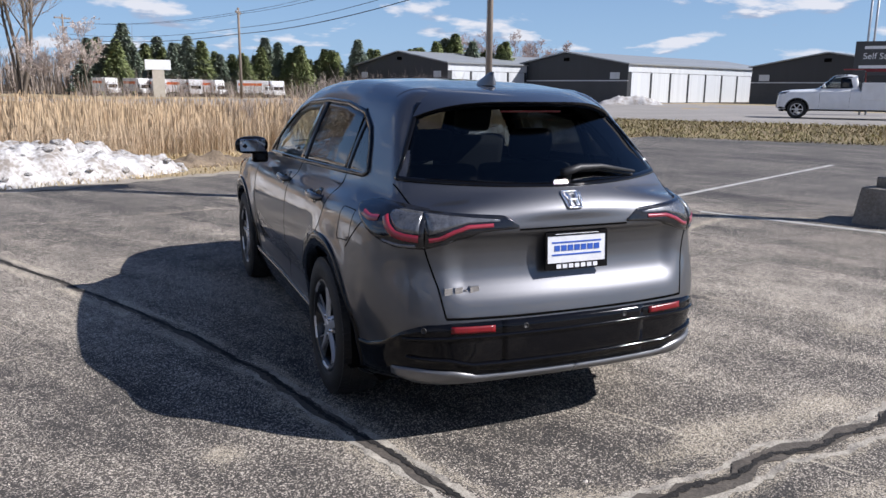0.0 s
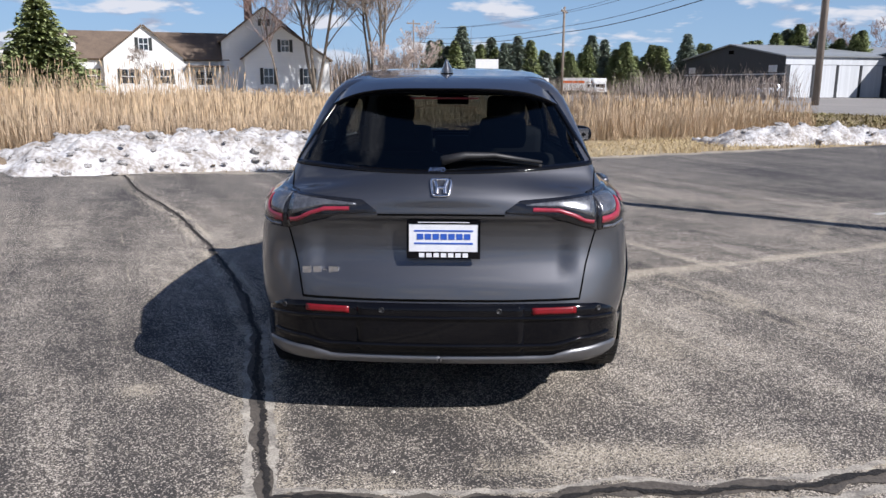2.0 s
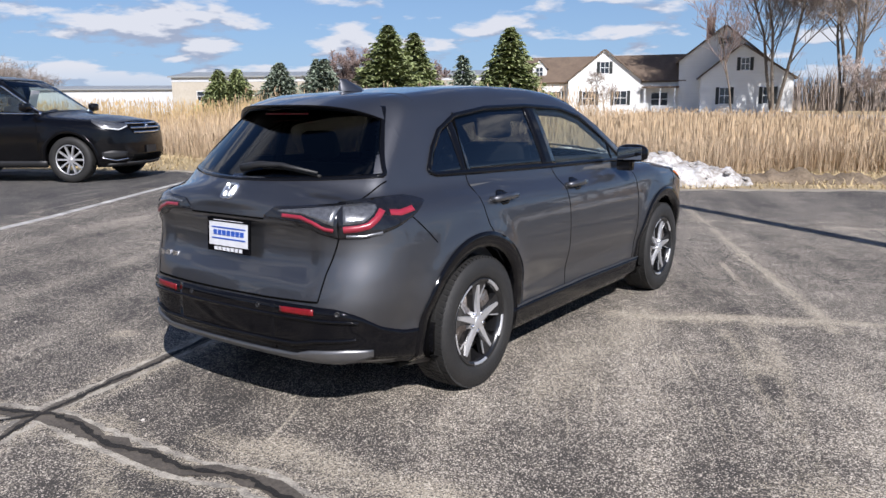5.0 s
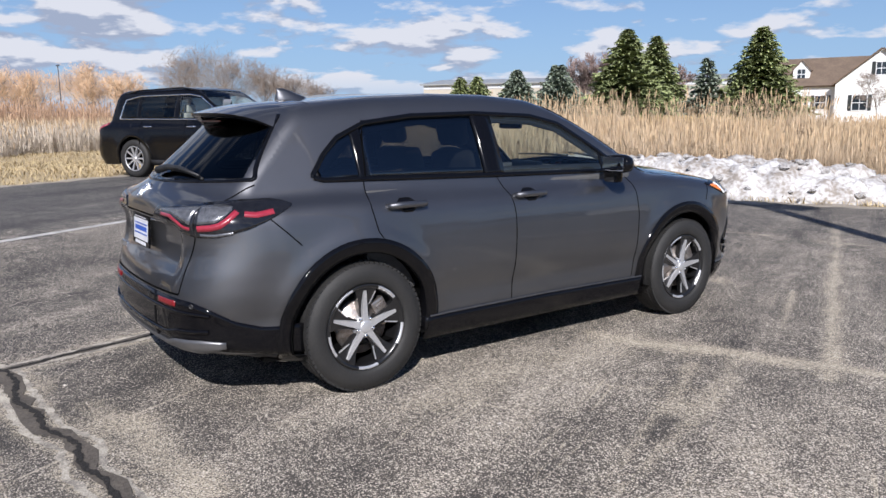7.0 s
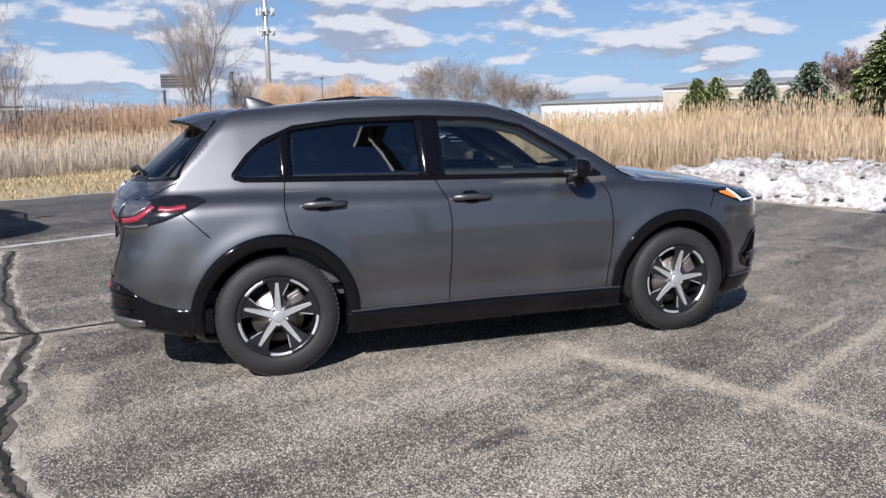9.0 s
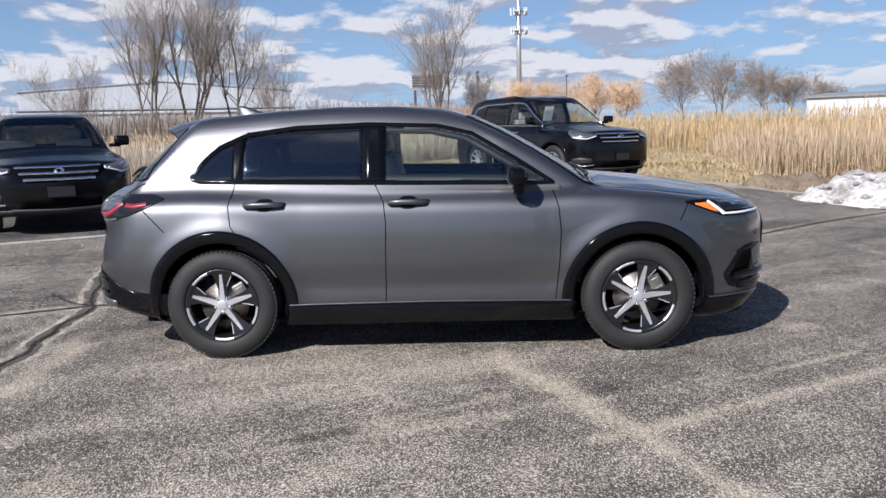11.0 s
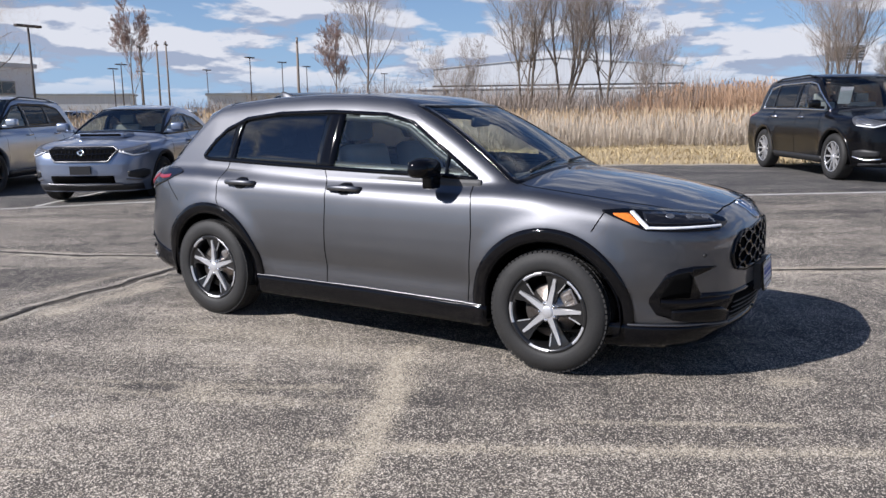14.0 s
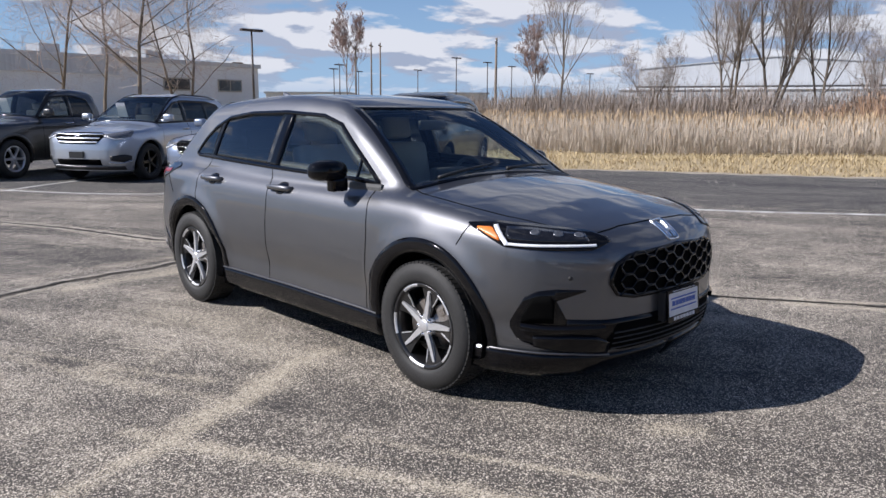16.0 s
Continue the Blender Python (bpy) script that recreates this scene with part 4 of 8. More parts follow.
box(bm, -0.16, 0.16, -1.80, -1.792, 1.440, 1.448, 0.003)
part("brake_light", bm, M["red"], spoiler)
# shark fin
fv, ff = [], []
for z, y0, y1, w in ((0.0, -1.40, -1.18, 0.036), (0.02, -1.40, -1.21, 0.030), (0.045, -1.39, -1.28, 0.016), (0.068, -1.395, -1.345, 0.006)):
    for k in range(12):
        a = 2 * math.pi * k / 12
        fv.append((w * math.cos(a), (y0 + y1) / 2 + (y1 - y0) / 2 * math.sin(a), 1.552 + z + 0.012))
for i in range(3):
    for k in range(12):
        ff.append((i * 12 + k, i * 12 + (k + 1) % 12, i * 12 + 12 + (k + 1) % 12, i * 12 + 12 + k))
ff.append(tuple(36 + k for k in range(12)))
mesh_ob("antenna_fin", fv, ff, M["paint"], hp["roof"])
wip = [sh.cast(*RE([a], [b]))[0] + np.array([0, -0.03, 0.012]) for a, b in ((0.0, 1.172), (0.10, 1.192), (0.23, 1.192), (0.44, 1.160))]
wiper = tube_ob("rear_wiper", wip, [0.022, 0.017, 0.012, 0.006], M["black_matt"], hp["tailgate"], 8)
tube_ob("wiper_blade", [w + np.array([0, 0.018, -0.018]) for w in wip[1:]], 0.008, M["rubber"], wiper, 6)


def emblem(at_rays, zc, w, h, parent, flip):
    ring = [(-w * 0.92, h), (w * 0.92, h), (w, h * 0.75), (w * 0.80, -h * 0.85), (w * 0.66, -h), (-w * 0.66, -h), (-w * 0.80, -h * 0.85), (-w, h * 0.75)]
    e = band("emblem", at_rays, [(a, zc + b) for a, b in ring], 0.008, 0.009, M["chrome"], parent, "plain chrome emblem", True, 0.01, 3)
    for sx in (-1, 1):
        band("emblem_bar", at_rays, [(sx * w * 0.60, zc + h * 0.78), (sx * w * 0.36, zc + 0.02 * h), (sx * w * 0.42, zc - h * 0.75)], 0.013, 0.010, M["chrome"], e, per=3)
    band("emblem_bar", at_rays, [(-w * 0.36, zc), (w * 0.36, zc)], 0.012, 0.010, M["chrome"], e, per=3)
    return e


emblem(RE, 1.076, 0.043, 0.031, hp["tailgate"], False)
emblem(FR, 0.888, 0.055, 0.043, hp["front_bumper"], True)


def plate(m, parent, label):
    """A dealer's plate: white card in a black frame, the lettering as plain bars."""
    bm = bmesh.new()
    for s in ((-0.157, 0.157, -0.006, 0.006, 0.066, 0.082), (-0.157, 0.157, -0.006, 0.006, -0.082, -0.052), (-0.157, -0.147, -0.006, 0.006, -0.052, 0.066), (0.147, 0.157, -0.006, 0.006, -0.052, 0.066)):
        box(bm, *s)
    fr = part("number_plate", bm, M["black_gloss"], parent, label)
    fr.matrix_basis = m
    bm = bmesh.new()
    box(bm, -0.149, 0.149, -0.003, 0.004, -0.06, 0.07)
    part("card", bm, M["plate_white"], fr)
    for z0, z1 in ((0.034, 0.041), (-0.020, -0.013)):
        boxes("printed_bar", [(-0.125, 0.125, 0.004, 0.006, z0, z1)], M["plate_blue"], fr)
    for k in range(7):
        boxes("printed_bar", [(-0.115 + k * 0.0335, -0.088 + k * 0.0335, 0.004, 0.006, 0.0, 0.025)], M["plate_blue"], fr)
        boxes("printed_bar", [(-0.105 + k * 0.031, -0.082 + k * 0.031, 0.006, 0.0075, -0.076, -0.058)], M["plate_white"], fr)
    boxes("printed_bar", [(-0.11, 0.11, 0.006, 0.0072, 0.0725, 0.0755)], M["plate_white"], fr)
    return fr


yb = float(sh.cast(*RE([0.0, 0.0, 0.0], [0.78, 0.86, 0.94]))[:, 1].min())
plate(pose(0.012, yb - 0.012, 0.860, 4, 0, 180), hp["tailgate"], "white dealer plate in a black frame")
plate(pose(0.0, 2.345, 0.520, 5, 0, 0), hp["front_bumper"], "white dealer plate in a black frame")
boxes("plate_bracket", [(-0.165, 0.165, 2.25, 2.337, 0.445, 0.595)], M["black_matt"], hp["front_bumper"])
# model badge and all-wheel-drive badge
bm = bmesh.new()
for x0, x1, z0, z1 in ((0.602, 0.566, 0.690, 0.720), (0.556, 0.520, 0.690, 0.720), (0.511, 0.497, 0.702, 0.708), (0.488, 0.446, 0.690, 0.720)):
    yb = float(sh.cast(*RE([-(x0 + x1) / 2], [(z0 + z1) / 2 + 0.012]))[0, 1])
    box(bm, -x0, -x1, yb - 0.006, yb + 0.012, z0 + 0.012, z1 + 0.012)
part("badge", bm, M["chrome"], hp["tailgate"], "chrome bar badge")
yb = float(sh.cast(*RE([-0.02], [1.146]))[0, 1])
text_ob("badge", "AWD", 0.030, M["chrome"], hp["tailgate"], pose(-0.02, yb - 0.014, 1.146, 60, 0, 0), "chrome letters AWD")
# front grille: black panel with rows of hexagon bars
g_t, g_b = [(-0.49, 0.705), (-0.46, 0.765), (-0.38, 0.802), (0, 0.824), (0.38, 0.802), (0.46, 0.765), (0.49, 0.705)], [(-0.49, 0.675), (-0.455, 0.622), (-0.35, 0.60), (0.35, 0.60), (0.455, 0.622), (0.49, 0.675)]
grille = lay("grille", between(g_t, g_b, FR), 30, 8, 0.002, M["inner_shade"], hp["front_bumper"], "black honeycomb grille", flip=True)
band("grille_frame", FR, g_t + g_b[::-1], 0.02, 0.010, M["black_gloss"], grille, close=True)
for r in range(6):
    # zigzag bars; neighbours are half a step apart, so that they close to hexagons
    zc, step, amp = 0.625 + r * 0.036, 0.078, 0.015
    lim = float(np.interp(zc, [0.585, 0.61, 0.68, 0.775, 0.822], [0.36, 0.45, 0.485, 0.45, 0.33]))
    pts = []
    for k in range(-8, 9):
        x0, zz = (k - 0.5) * step, zc + amp * (1 if (k + r) % 2 else -1)
        pts += [(x0 + 0.014, zz), (x0 + step - 0.014, zz)]
    pts = [(x, min(z, 0.815)) for x, z in pts if abs(x) < lim]
    band("grille_bar", FR, pts, 0.009, 0.014, M["black_gloss"], grille, per=1)
lay("lower_grille", between([(-0.49, 0.40), (-0.46, 0.475), (0.46, 0.475), (0.49, 0.40)], [(-0.49, 0.35), (-0.4, 0.33), (0.4, 0.33), (0.49, 0.35)], FR), 24, 5, 0.0065, M["inner_shade"], hp["front_bumper"], flip=True)
for r in range(4):
    band("grille_bar", FR, [(a, 0.345 + r * 0.028) for a in np.linspace(-0.46, 0.46, 9)], 0.006, 0.011, M["black_matt"], hp["front_bumper"], per=2)
band("gap_line", FR, [(-0.52, 0.905), (-0.3, 0.928), (0, 0.936), (0.3, 0.928), (0.52, 0.905)], 0.008, 0.0015, M["gap"], hero)
# front wipers and cowl
for x0, x1 in ((0.52, 0.02), (-0.05, -0.55)):
    pts = [sh.cast(*FR([x0 + (x1 - x0) * t], [1.125 + 0.03 * t - 0.05 * ((x0 + (x1 - x0) * t) / 0.7) ** 2]))[0] + np.array([0, 0.015, 0.012]) for t in np.linspace(0, 1, 6)]
    tube_ob("front_wiper", pts, [0.012, 0.01, 0.009, 0.008, 0.007, 0.005], M["black_matt"], hero, 6)

# cabin
boxes("cabin_floor", [(-0.72, 0.72, -1.95, 1.15, 0.42, 0.50)], M["cabin"], hero)
for sg in (1, -1):
    boxes("door_lining", [(sg * 0.755 - 0.03, sg * 0.755 + 0.03, -1.25, 0.85, 0.5, 1.07)], M["cabin"], hero, bevel=0.02)
bm = bmesh.new()
box(bm, -0.70, 0.70, 0.62, 1.00, 0.72, 1.02, 0.07)
box(bm, -0.66, 0.66, 0.78, 1.05, 0.95, 1.065, 0.04)
box(bm, -0.14, 0.14, 0.56, 0.64, 0.94, 1.12, 0.02)
part("dashboard", bm, M["cabin"], hero, smooth=True)
hl_v, hl_f = [], []
for i, yy in enumerate(np.linspace(-1.58, 0.30, 12)):
    for j, xx in enumerate(np.linspace(-0.53, 0.53, 9)):
        c = sh.cast(*sh.above([xx], [yy], 1.1))[0]
        hl_v.append((xx, yy, c[2] - 0.035))
for i in range(11):
    for j in range(8):
        hl_f.append((i * 9 + j, i * 9 + j + 1, i * 9 + j + 10, i * 9 + j + 9))
mesh_ob("headliner", hl_v, hl_f, M["headliner"], hero)


def seat(x, y, wide, name="seat", low=0.0):
    bm = bmesh.new()
    box(bm, x - wide, x + wide, y - 0.25, y + 0.25, 0.55, 0.74, 0.06)
    s = part(name, bm, M["seat"], hero, smooth=True)
    bm = bmesh.new()
    box(bm, x - wide * 0.96, x + wide * 0.96, -0.06, 0.07, 0.0, 0.60, 0.055, Matrix.Translation((0, y - 0.27, 0.66 - low)) @ Matrix.Rotation(radians(14), 4, "X"))
    part("backrest", bm, M["seat"], s, smooth=True)
    n = 1 if wide < 0.4 else 2
    for k in range(n):
        hx = x + (0 if n == 1 else (k - 0.5) * wide * 1.1)
        bm = bmesh.new()
        box(bm, hx - 0.125, hx + 0.125, -0.045, 0.05, 0.63, 0.80, 0.045, Matrix.Translation((0, y - 0.27, 0.66 - low)) @ Matrix.Rotation(radians(14), 4, "X"))
        part("headrest", bm, M["seat"], s, smooth=True)


for sx in (-0.36, 0.36):
    seat(sx, 0.08, 0.25, "front_seat")
seat(-0.30, -0.82, 0.30, "rear_seat", 0.10)
seat(0.30, -0.82, 0.30, "rear_seat", 0.10)
v, f = [], []
for i in range(28):
    for j in range(8):
        a, b = 2 * math.pi * i / 28, 2 * math.pi * j / 8
        r = 0.185 + 0.014 * math.cos(b)
        v.append(Vector((r * math.cos(a), 0.014 * math.sin(b), r * math.sin(a))))
        f.append((i * 8 + j, ((i + 1) % 28) * 8 + j, ((i + 1) % 28) * 8 + (j + 1) % 8, i * 8 + (j + 1) % 8))
wheel_m = pose(-0.36, 0.50, 0.985, 22, 0, 0)
sw = mesh_ob("steering_wheel", v, f, M["cabin"], hero, m=wheel_m)
boxes("wheel_hub", [(-0.16, 0.16, -0.02, 0.03, -0.03, 0.03), (-0.05, 0.05, -0.02, 0.05, -0.16, 0.03)], M["cabin"], sw, bevel=0.01)
boxes("inside_mirror", [(-0.12, 0.12, 0.42, 0.45, 1.36, 1.425)], M["cabin"], hero, bevel=0.015)

# ---- ground ----
LOT_TURN = radians(27.0)
LU, LV = np.array([math.cos(LOT_TURN), math.sin(LOT_TURN)]), np.array([-math.sin(LOT_TURN), math.cos(LOT_TURN)])


def uv(u, v):
    """A place in the lot's own axes, as world x, y."""
    return tuple(LU * u + LV * v)


def lot_z(x, y):
    """The asphalt: level round the car, climbing a little to the west."""
    x, y = np.asarray(x, float), np.asarray(y, float)
    return 0.28 * ramp(-0.85 * x - 0.53 * y + 0.35 * np.maximum(y, 0), 1.0, 7.0) * (1 - 0.6 * ramp(-y, 5.2, 9.2))


def rise(x, y):
    """Height of the land outside the lot, with a low road bank to the north-east."""
    x, y = np.asarray(x, float), np.asarray(y, float)
    ne = x * 0.80 + y * 0.60
    bank = 0.42 * ramp(ne, 22.5, 27.0) - 0.2 * ramp(ne, 50, 80)
    far = np.hypot(x, y)
    return lot_z(x, y) * (1 - 0.75 * ramp(far, 15, 24)) - 0.05 + bank + 0.3 * ramp(far, 45, 90) * (1 - ramp(ne, 5, 25))


def floor_z(x, y):
    return float(rise(x, y))


gv, gf = [], []
rings = [0, 4, 8, 11, 13, 15, 17, 19, 21, 22, 23, 24, 25, 26, 27, 28, 29, 30, 32, 34, 37, 41, 46, 52, 60, 70, 82, 95, 110, 130, 160, 200, 280, 400, 700, 1300, 2600, 4200]
SEG = 160
for r in rings:
    a = np.arange(SEG) * 2 * math.pi / SEG
    x, y = r * np.cos(a), r * np.sin(a)
    z = rise(x, y)
    for i in range(SEG):
        bump = 0.0 if r < 8 or r > 200 else 0.05 * noise.noise(Vector((x[i] * 0.7, y[i] * 0.7, 0)))
        gv.append((x[i], y[i], z[i] + min(bump, 0.02)))
for i in range(len(rings) - 1):
    for k in range(SEG):
        k2 = (k + 1) % SEG
        gf.append((i * SEG + k, (i + 1) * SEG + k, (i + 1) * SEG + k2, i * SEG + k2))
M["field"] = material("dry_grass_ground", (0.43, 0.335, 0.20), 0.95, 0.0, (0.25, 0.20, 0.115), scale=0.5, fine=9.0, mix=0.7, bump=0.6, bump_scale=14)
tagged(mesh_ob("ground", gv, gf, M["field"]), "dry dead grass ground around the lot", "ground", kind="structure")

# ---- asphalt lot ----
SEAM = [(-5.66, 7.05), (-4.49, 5.0), (-3.14, 3.05), (-2.33, 1.57), (-1.63, 0.17), (-1.2, -0.89), (-0.99, -1.63), (-0.84, -2.17), (-0.63, -2.88), (-0.28, -3.6), (0.03, -4.2), (0.5, -5.6), (1.0, -6.8), (2.4, -10.5)]
CROSS = [(-3.62, -3.68), (-2.2, -3.45), (-1.05, -3.15), (-0.55, -2.9), (0.07, -2.87), (0.44, -2.84), (0.72, -2.73), (1.03, -2.77), (1.22, -2.72), (1.5, -2.69), (1.76, -2.60), (2.1, -2.46), (2.9, -2.0), (4.2, -2.0)]
SANDY = [([(0.88, 0.42), (1.23, 0.50), (1.78, 0.86), (2.2, 1.02), (2.68, 1.22), (3.6, 1.65), (5.2, 2.4)], 0.085, 0.85), ([(0.95, 0.34), (1.5, 0.70)], 0.15, 0.62),
         ([(2.3, 0.8), (2.16, 1.1), (1.8, 1.78), (1.47, 2.41), (1.25, 2.81), (0.2, 4.9), (-0.86, 6.9)], 0.055, 0.78), ([(1.59, 1.55), (1.02, 2.63)], 0.022, 0.8),
         ([(1.25, -1.1), (1.1, -0.5), (1.12, 0.5)], 0.30, 0.46), ([(1.68, 0.43), (2.05, -0.28)], 0.05, 0.6), ([(1.95, 0.5), (2.5, -1.2), (3.1, -2.4)], 0.035, 0.55),
         ([(1.75, 0.3), (2.45, -1.25), (2.9, -2.2)], 0.03, 0.5), ([(1.53, -0.33), (1.75, -0.14), (1.91, 0.05), (2.08, 0.31)], 0.022, 0.55), ([(2.17, -0.2), (1.91, 0.41), (1.75, 0.75)], 0.06, 0.55),
         ([(0.32, 2.65), (0.4, 2.5)], 0.07, 0.7), ([(-2.55, 4.61), (-0.96, 5.08), (2.0, 5.6)], 0.06, 0.6), ([(-1.5, -1.9), (-1.52, -1.92)], 0.07, 0.9), ([(-1.18, -1.45), (-1.19, -1.46)], 0.06, 0.8),
         ([(0.2, -2.6), (0.9, -2.45), (1.5, -2.4)], 0.12, 0.7), ([(-0.3, -2.75), (0.3, -3.15), (1.6, -3.1)], 0.10, 0.6), ([(3.6, 2.2), (5.5, 5.5)], 0.06, 0.5), ([(2.4, -1.6), (4.5, -0.9)], 0.07, 0.45)]


def to_line(px, py, pts):
    """Distance from places to a broken line."""
    best = np.full(px.shape, 1e9)
    for (ax, ay), (bx, by) in zip(pts[:-1], pts[1:]):
        dx, dy = bx - ax, by - ay
        t = np.clip(((px - ax) * dx + (py - ay) * dy) / max(dx * dx + dy * dy, 1e-9), 0, 1)
        best = np.minimum(best, np.hypot(px - ax - t * dx, py - ay - t * dy))
    return best


us = np.concatenate([np.arange(-10.9, -7, 0.39), np.arange(-7, 6.5, 0.05), np.arange(6.5, 42, 1.2)])
vs = np.concatenate([np.arange(-34, -6.5, 1.2), np.arange(-6.5, 6.5, 0.05), np.arange(6.5, 8.5, 0.37)])
UU, VV = np.meshgrid(us, vs, indexing="ij")
AX, AY = LU[0] * UU + LV[0] * VV, LU[1] * UU + LV[1] * VV
AZ = lot_z(AX, AY)
sand = np.zeros_like(AX)
rough_edge = np.array([[noise.fractal(Vector((AX[i, j] * 2.2, AY[i, j] * 2.2, 3)), 0.8, 2.0, 3) for j in range(AX.shape[1])] for i in range(AX.shape[0])])
for pts, w, k in SANDY:
    d = to_line(AX, AY, pts) + rough_edge * min(0.10, w)
    sand = np.maximum(sand, k * np.exp(-((np.maximum(d, 0) / w) ** 2)))
for pts in (SEAM, CROSS):
    d = to_line(AX, AY, pts) + rough_edge * 0.05
    sand = np.maximum(sand, 0.95 * np.exp(-(((d - 0.085) / 0.045) ** 2)) * np.clip(0.85 + rough_edge, 0, 1))
ok = (AX * 0.80 + AY * 0.60) < 22.4
nv = AX.shape[1]
av = np.stack([AX, AY, AZ], -1).reshape(-1, 3)
af = [(i * nv + j, (i + 1) * nv + j, (i + 1) * nv + j + 1, i * nv + j + 1) for i in range(AX.shape[0] - 1) for j in range(nv - 1) if ok[i, j]]
M["asphalt"] = asphalt = bpy.data.materials.new("worn_asphalt")
asphalt.use_nodes = True
nt = asphalt.node_tree


def node(kind, links=(), **values):
    n = nt.nodes.new(kind)
    for k, v in values.items():
        n.inputs[k].default_value = v
    for k, o in links:
        nt.links.new(o, n.inputs[k])
    return n


def mathn(op, a, b=0.0, clamp=False):
    n = nt.nodes.new("ShaderNodeMath")
    n.operation, n.use_clamp = op, clamp
    for i, v in enumerate((a, b)):
        if isinstance(v, (int, float)):
            n.inputs[i].default_value = v
        else:
            nt.links.new(v, n.inputs[i])
    return n.outputs[0]


def rangen(v, a, b, c=0.0, d=1.0):
    n = node("ShaderNodeMapRange", [("Value", v)])
    n.inputs["From Min"].default_value, n.inputs["From Max"].default_value, n.inputs["To Min"].default_value, n.inputs["To Max"].default_value = a, b, c, d
    return n.outputs[0]


def mixn(f, a, b):
    n = nt.nodes.new("ShaderNodeMix")
    n.data_type = "RGBA"
    for k, v in (("Factor", f), ("A", a), ("B", b)):
        if isinstance(v, (tuple, float)):
            n.inputs[k].default_value = v
        else:
            nt.links.new(v, n.inputs[k])
    return n.outputs["Result"]


tc = node("ShaderNodeTexCoord")


def noisy(vec, scale, detail, rough=0.6, distort=0.0):
    return node("ShaderNodeTexNoise", [("Vector", vec)], Scale=scale, Detail=detail, Roughness=rough, Distortion=distort).outputs[0]


def turned(angle, stretch):
    m = node("ShaderNodeMapping", [("Vector", tc.outputs["Object"])])
    m.inputs["Rotation"].default_value = (0, 0, angle)
    m2 = node("ShaderNodeMapping", [("Vector", m.outputs[0])])
    m2.inputs["Scale"].default_value = stretch
    return m2.outputs[0]


place = tc.outputs["Object"]
along = -LOT_TURN
swept = noisy(turned(along, (1.5, 0.22, 1)), 0.9, 6.0, 0.66, 0.3)
patches, blots = noisy(place, 0.42, 4.0, 0.6), noisy(place, 3.4, 7.0, 0.72)
wear = rangen(mathn("ADD", mathn("ADD", mathn("MULTIPLY", swept, 0.50), mathn("MULTIPLY", patches, 0.25)), mathn("MULTIPLY", blots, 0.25)), 0.40, 0.61)
# aggregate: single pale stones of a few millimetres in dark tar, laid bare where the tar has worn
stones = node("ShaderNodeTexVoronoi", [("Vector", place)], Scale=185.0)
stone_pick = node("ShaderNodeSeparateColor", [("Color", stones.outputs["Color"])])
clump, chip = noisy(place, 30.0, 3.0, 0.7), noisy(place, 150.0, 3.0, 0.7)
chips = mathn("ADD", mathn("MULTIPLY", chip, 0.6), mathn("MULTIPLY", clump, 0.4))
bare = rangen(mathn("ADD", mathn("ADD", mathn("MULTIPLY", stone_pick.outputs[0], 0.85), mathn("MULTIPLY", chips, 0.60)), mathn("MULTIPLY", wear, 0.34)), 1.055, 1.135)
tar = mixn(wear, (0.040, 0.037, 0.035, 1), (0.094, 0.082, 0.069, 1))
chip_tone = mixn(rangen(stone_pick.outputs[1], 0.1, 0.95), (0.26, 0.228, 0.190, 1), (0.85, 0.76, 0.64, 1))
faced = mixn(mathn("MULTIPLY", bare, 0.92), tar, chip_tone)
# thin scrapes left by ploughs, mostly along the bays
scrape = None
for turn_, at, fine_ in ((along, 0.635, 16.0), (along + radians(4), 0.650, 34.0), (along + radians(88), 0.660, 12.0)):
    lines = rangen(noisy(turned(turn_, (fine_, 0.40, 1)), 1.0, 4.0, 0.6, 0.2), at, at + 0.04)
    scrape = lines if scrape is None else mathn("MAXIMUM", scrape, lines)
scrape = mathn("MULTIPLY", scrape, rangen(noisy(place, 0.9, 3.0), 0.42, 0.60))
# sand: sharp grainy edges that follow the chips
attr = nt.nodes.new("ShaderNodeAttribute")
attr.attribute_name = "sand"
drift = mathn("MULTIPLY", rangen(swept, 0.50, 0.68), rangen(blots, 0.42, 0.62))
amount = mathn("MAXIMUM", attr.outputs["Fac"], mathn("MAXIMUM", mathn("MULTIPLY", drift, 0.46), mathn("MULTIPLY", scrape, 0.80)))
covered = mathn("MULTIPLY", rangen(mathn("ADD", amount, mathn("ADD", mathn("MULTIPLY", mathn("SUBTRACT", chips, 0.5), 2.6), mathn("MULTIPLY", mathn("SUBTRACT", stone_pick.outputs[2], 0.5), 1.0))), 0.42, 0.85), 0.85, True)
sand_tone = mixn(stone_pick.outputs[1], (0.35, 0.300, 0.225, 1), (0.66, 0.58, 0.45, 1))
worn_face = mixn(covered, faced, sand_tone)
# parking bays, sealed later and blacker, with shade put into the tone too
seal = nt.nodes.new("ShaderNodeAttribute")
seal.attribute_name = "sealed"
new_tar = mixn(mathn("MAXIMUM", mathn("MULTIPLY", bare, 0.35), mathn("MULTIPLY", scrape, 0.9)), (0.034, 0.034, 0.037, 1), (0.36, 0.34, 0.31, 1))
final = mixn(mathn("MULTIPLY", seal.outputs["Fac"], 0.8), worn_face, new_tar)
pb = nt.nodes["Principled BSDF"]
nt.links.new(final, pb.inputs["Base Color"])
pb.inputs["Roughness"].default_value = 0.85
pb.inputs["Specular IOR Level"].default_value = 0.3
bmp = node("ShaderNodeBump", [("Height", chips)], Strength=0.6, Distance=0.006)
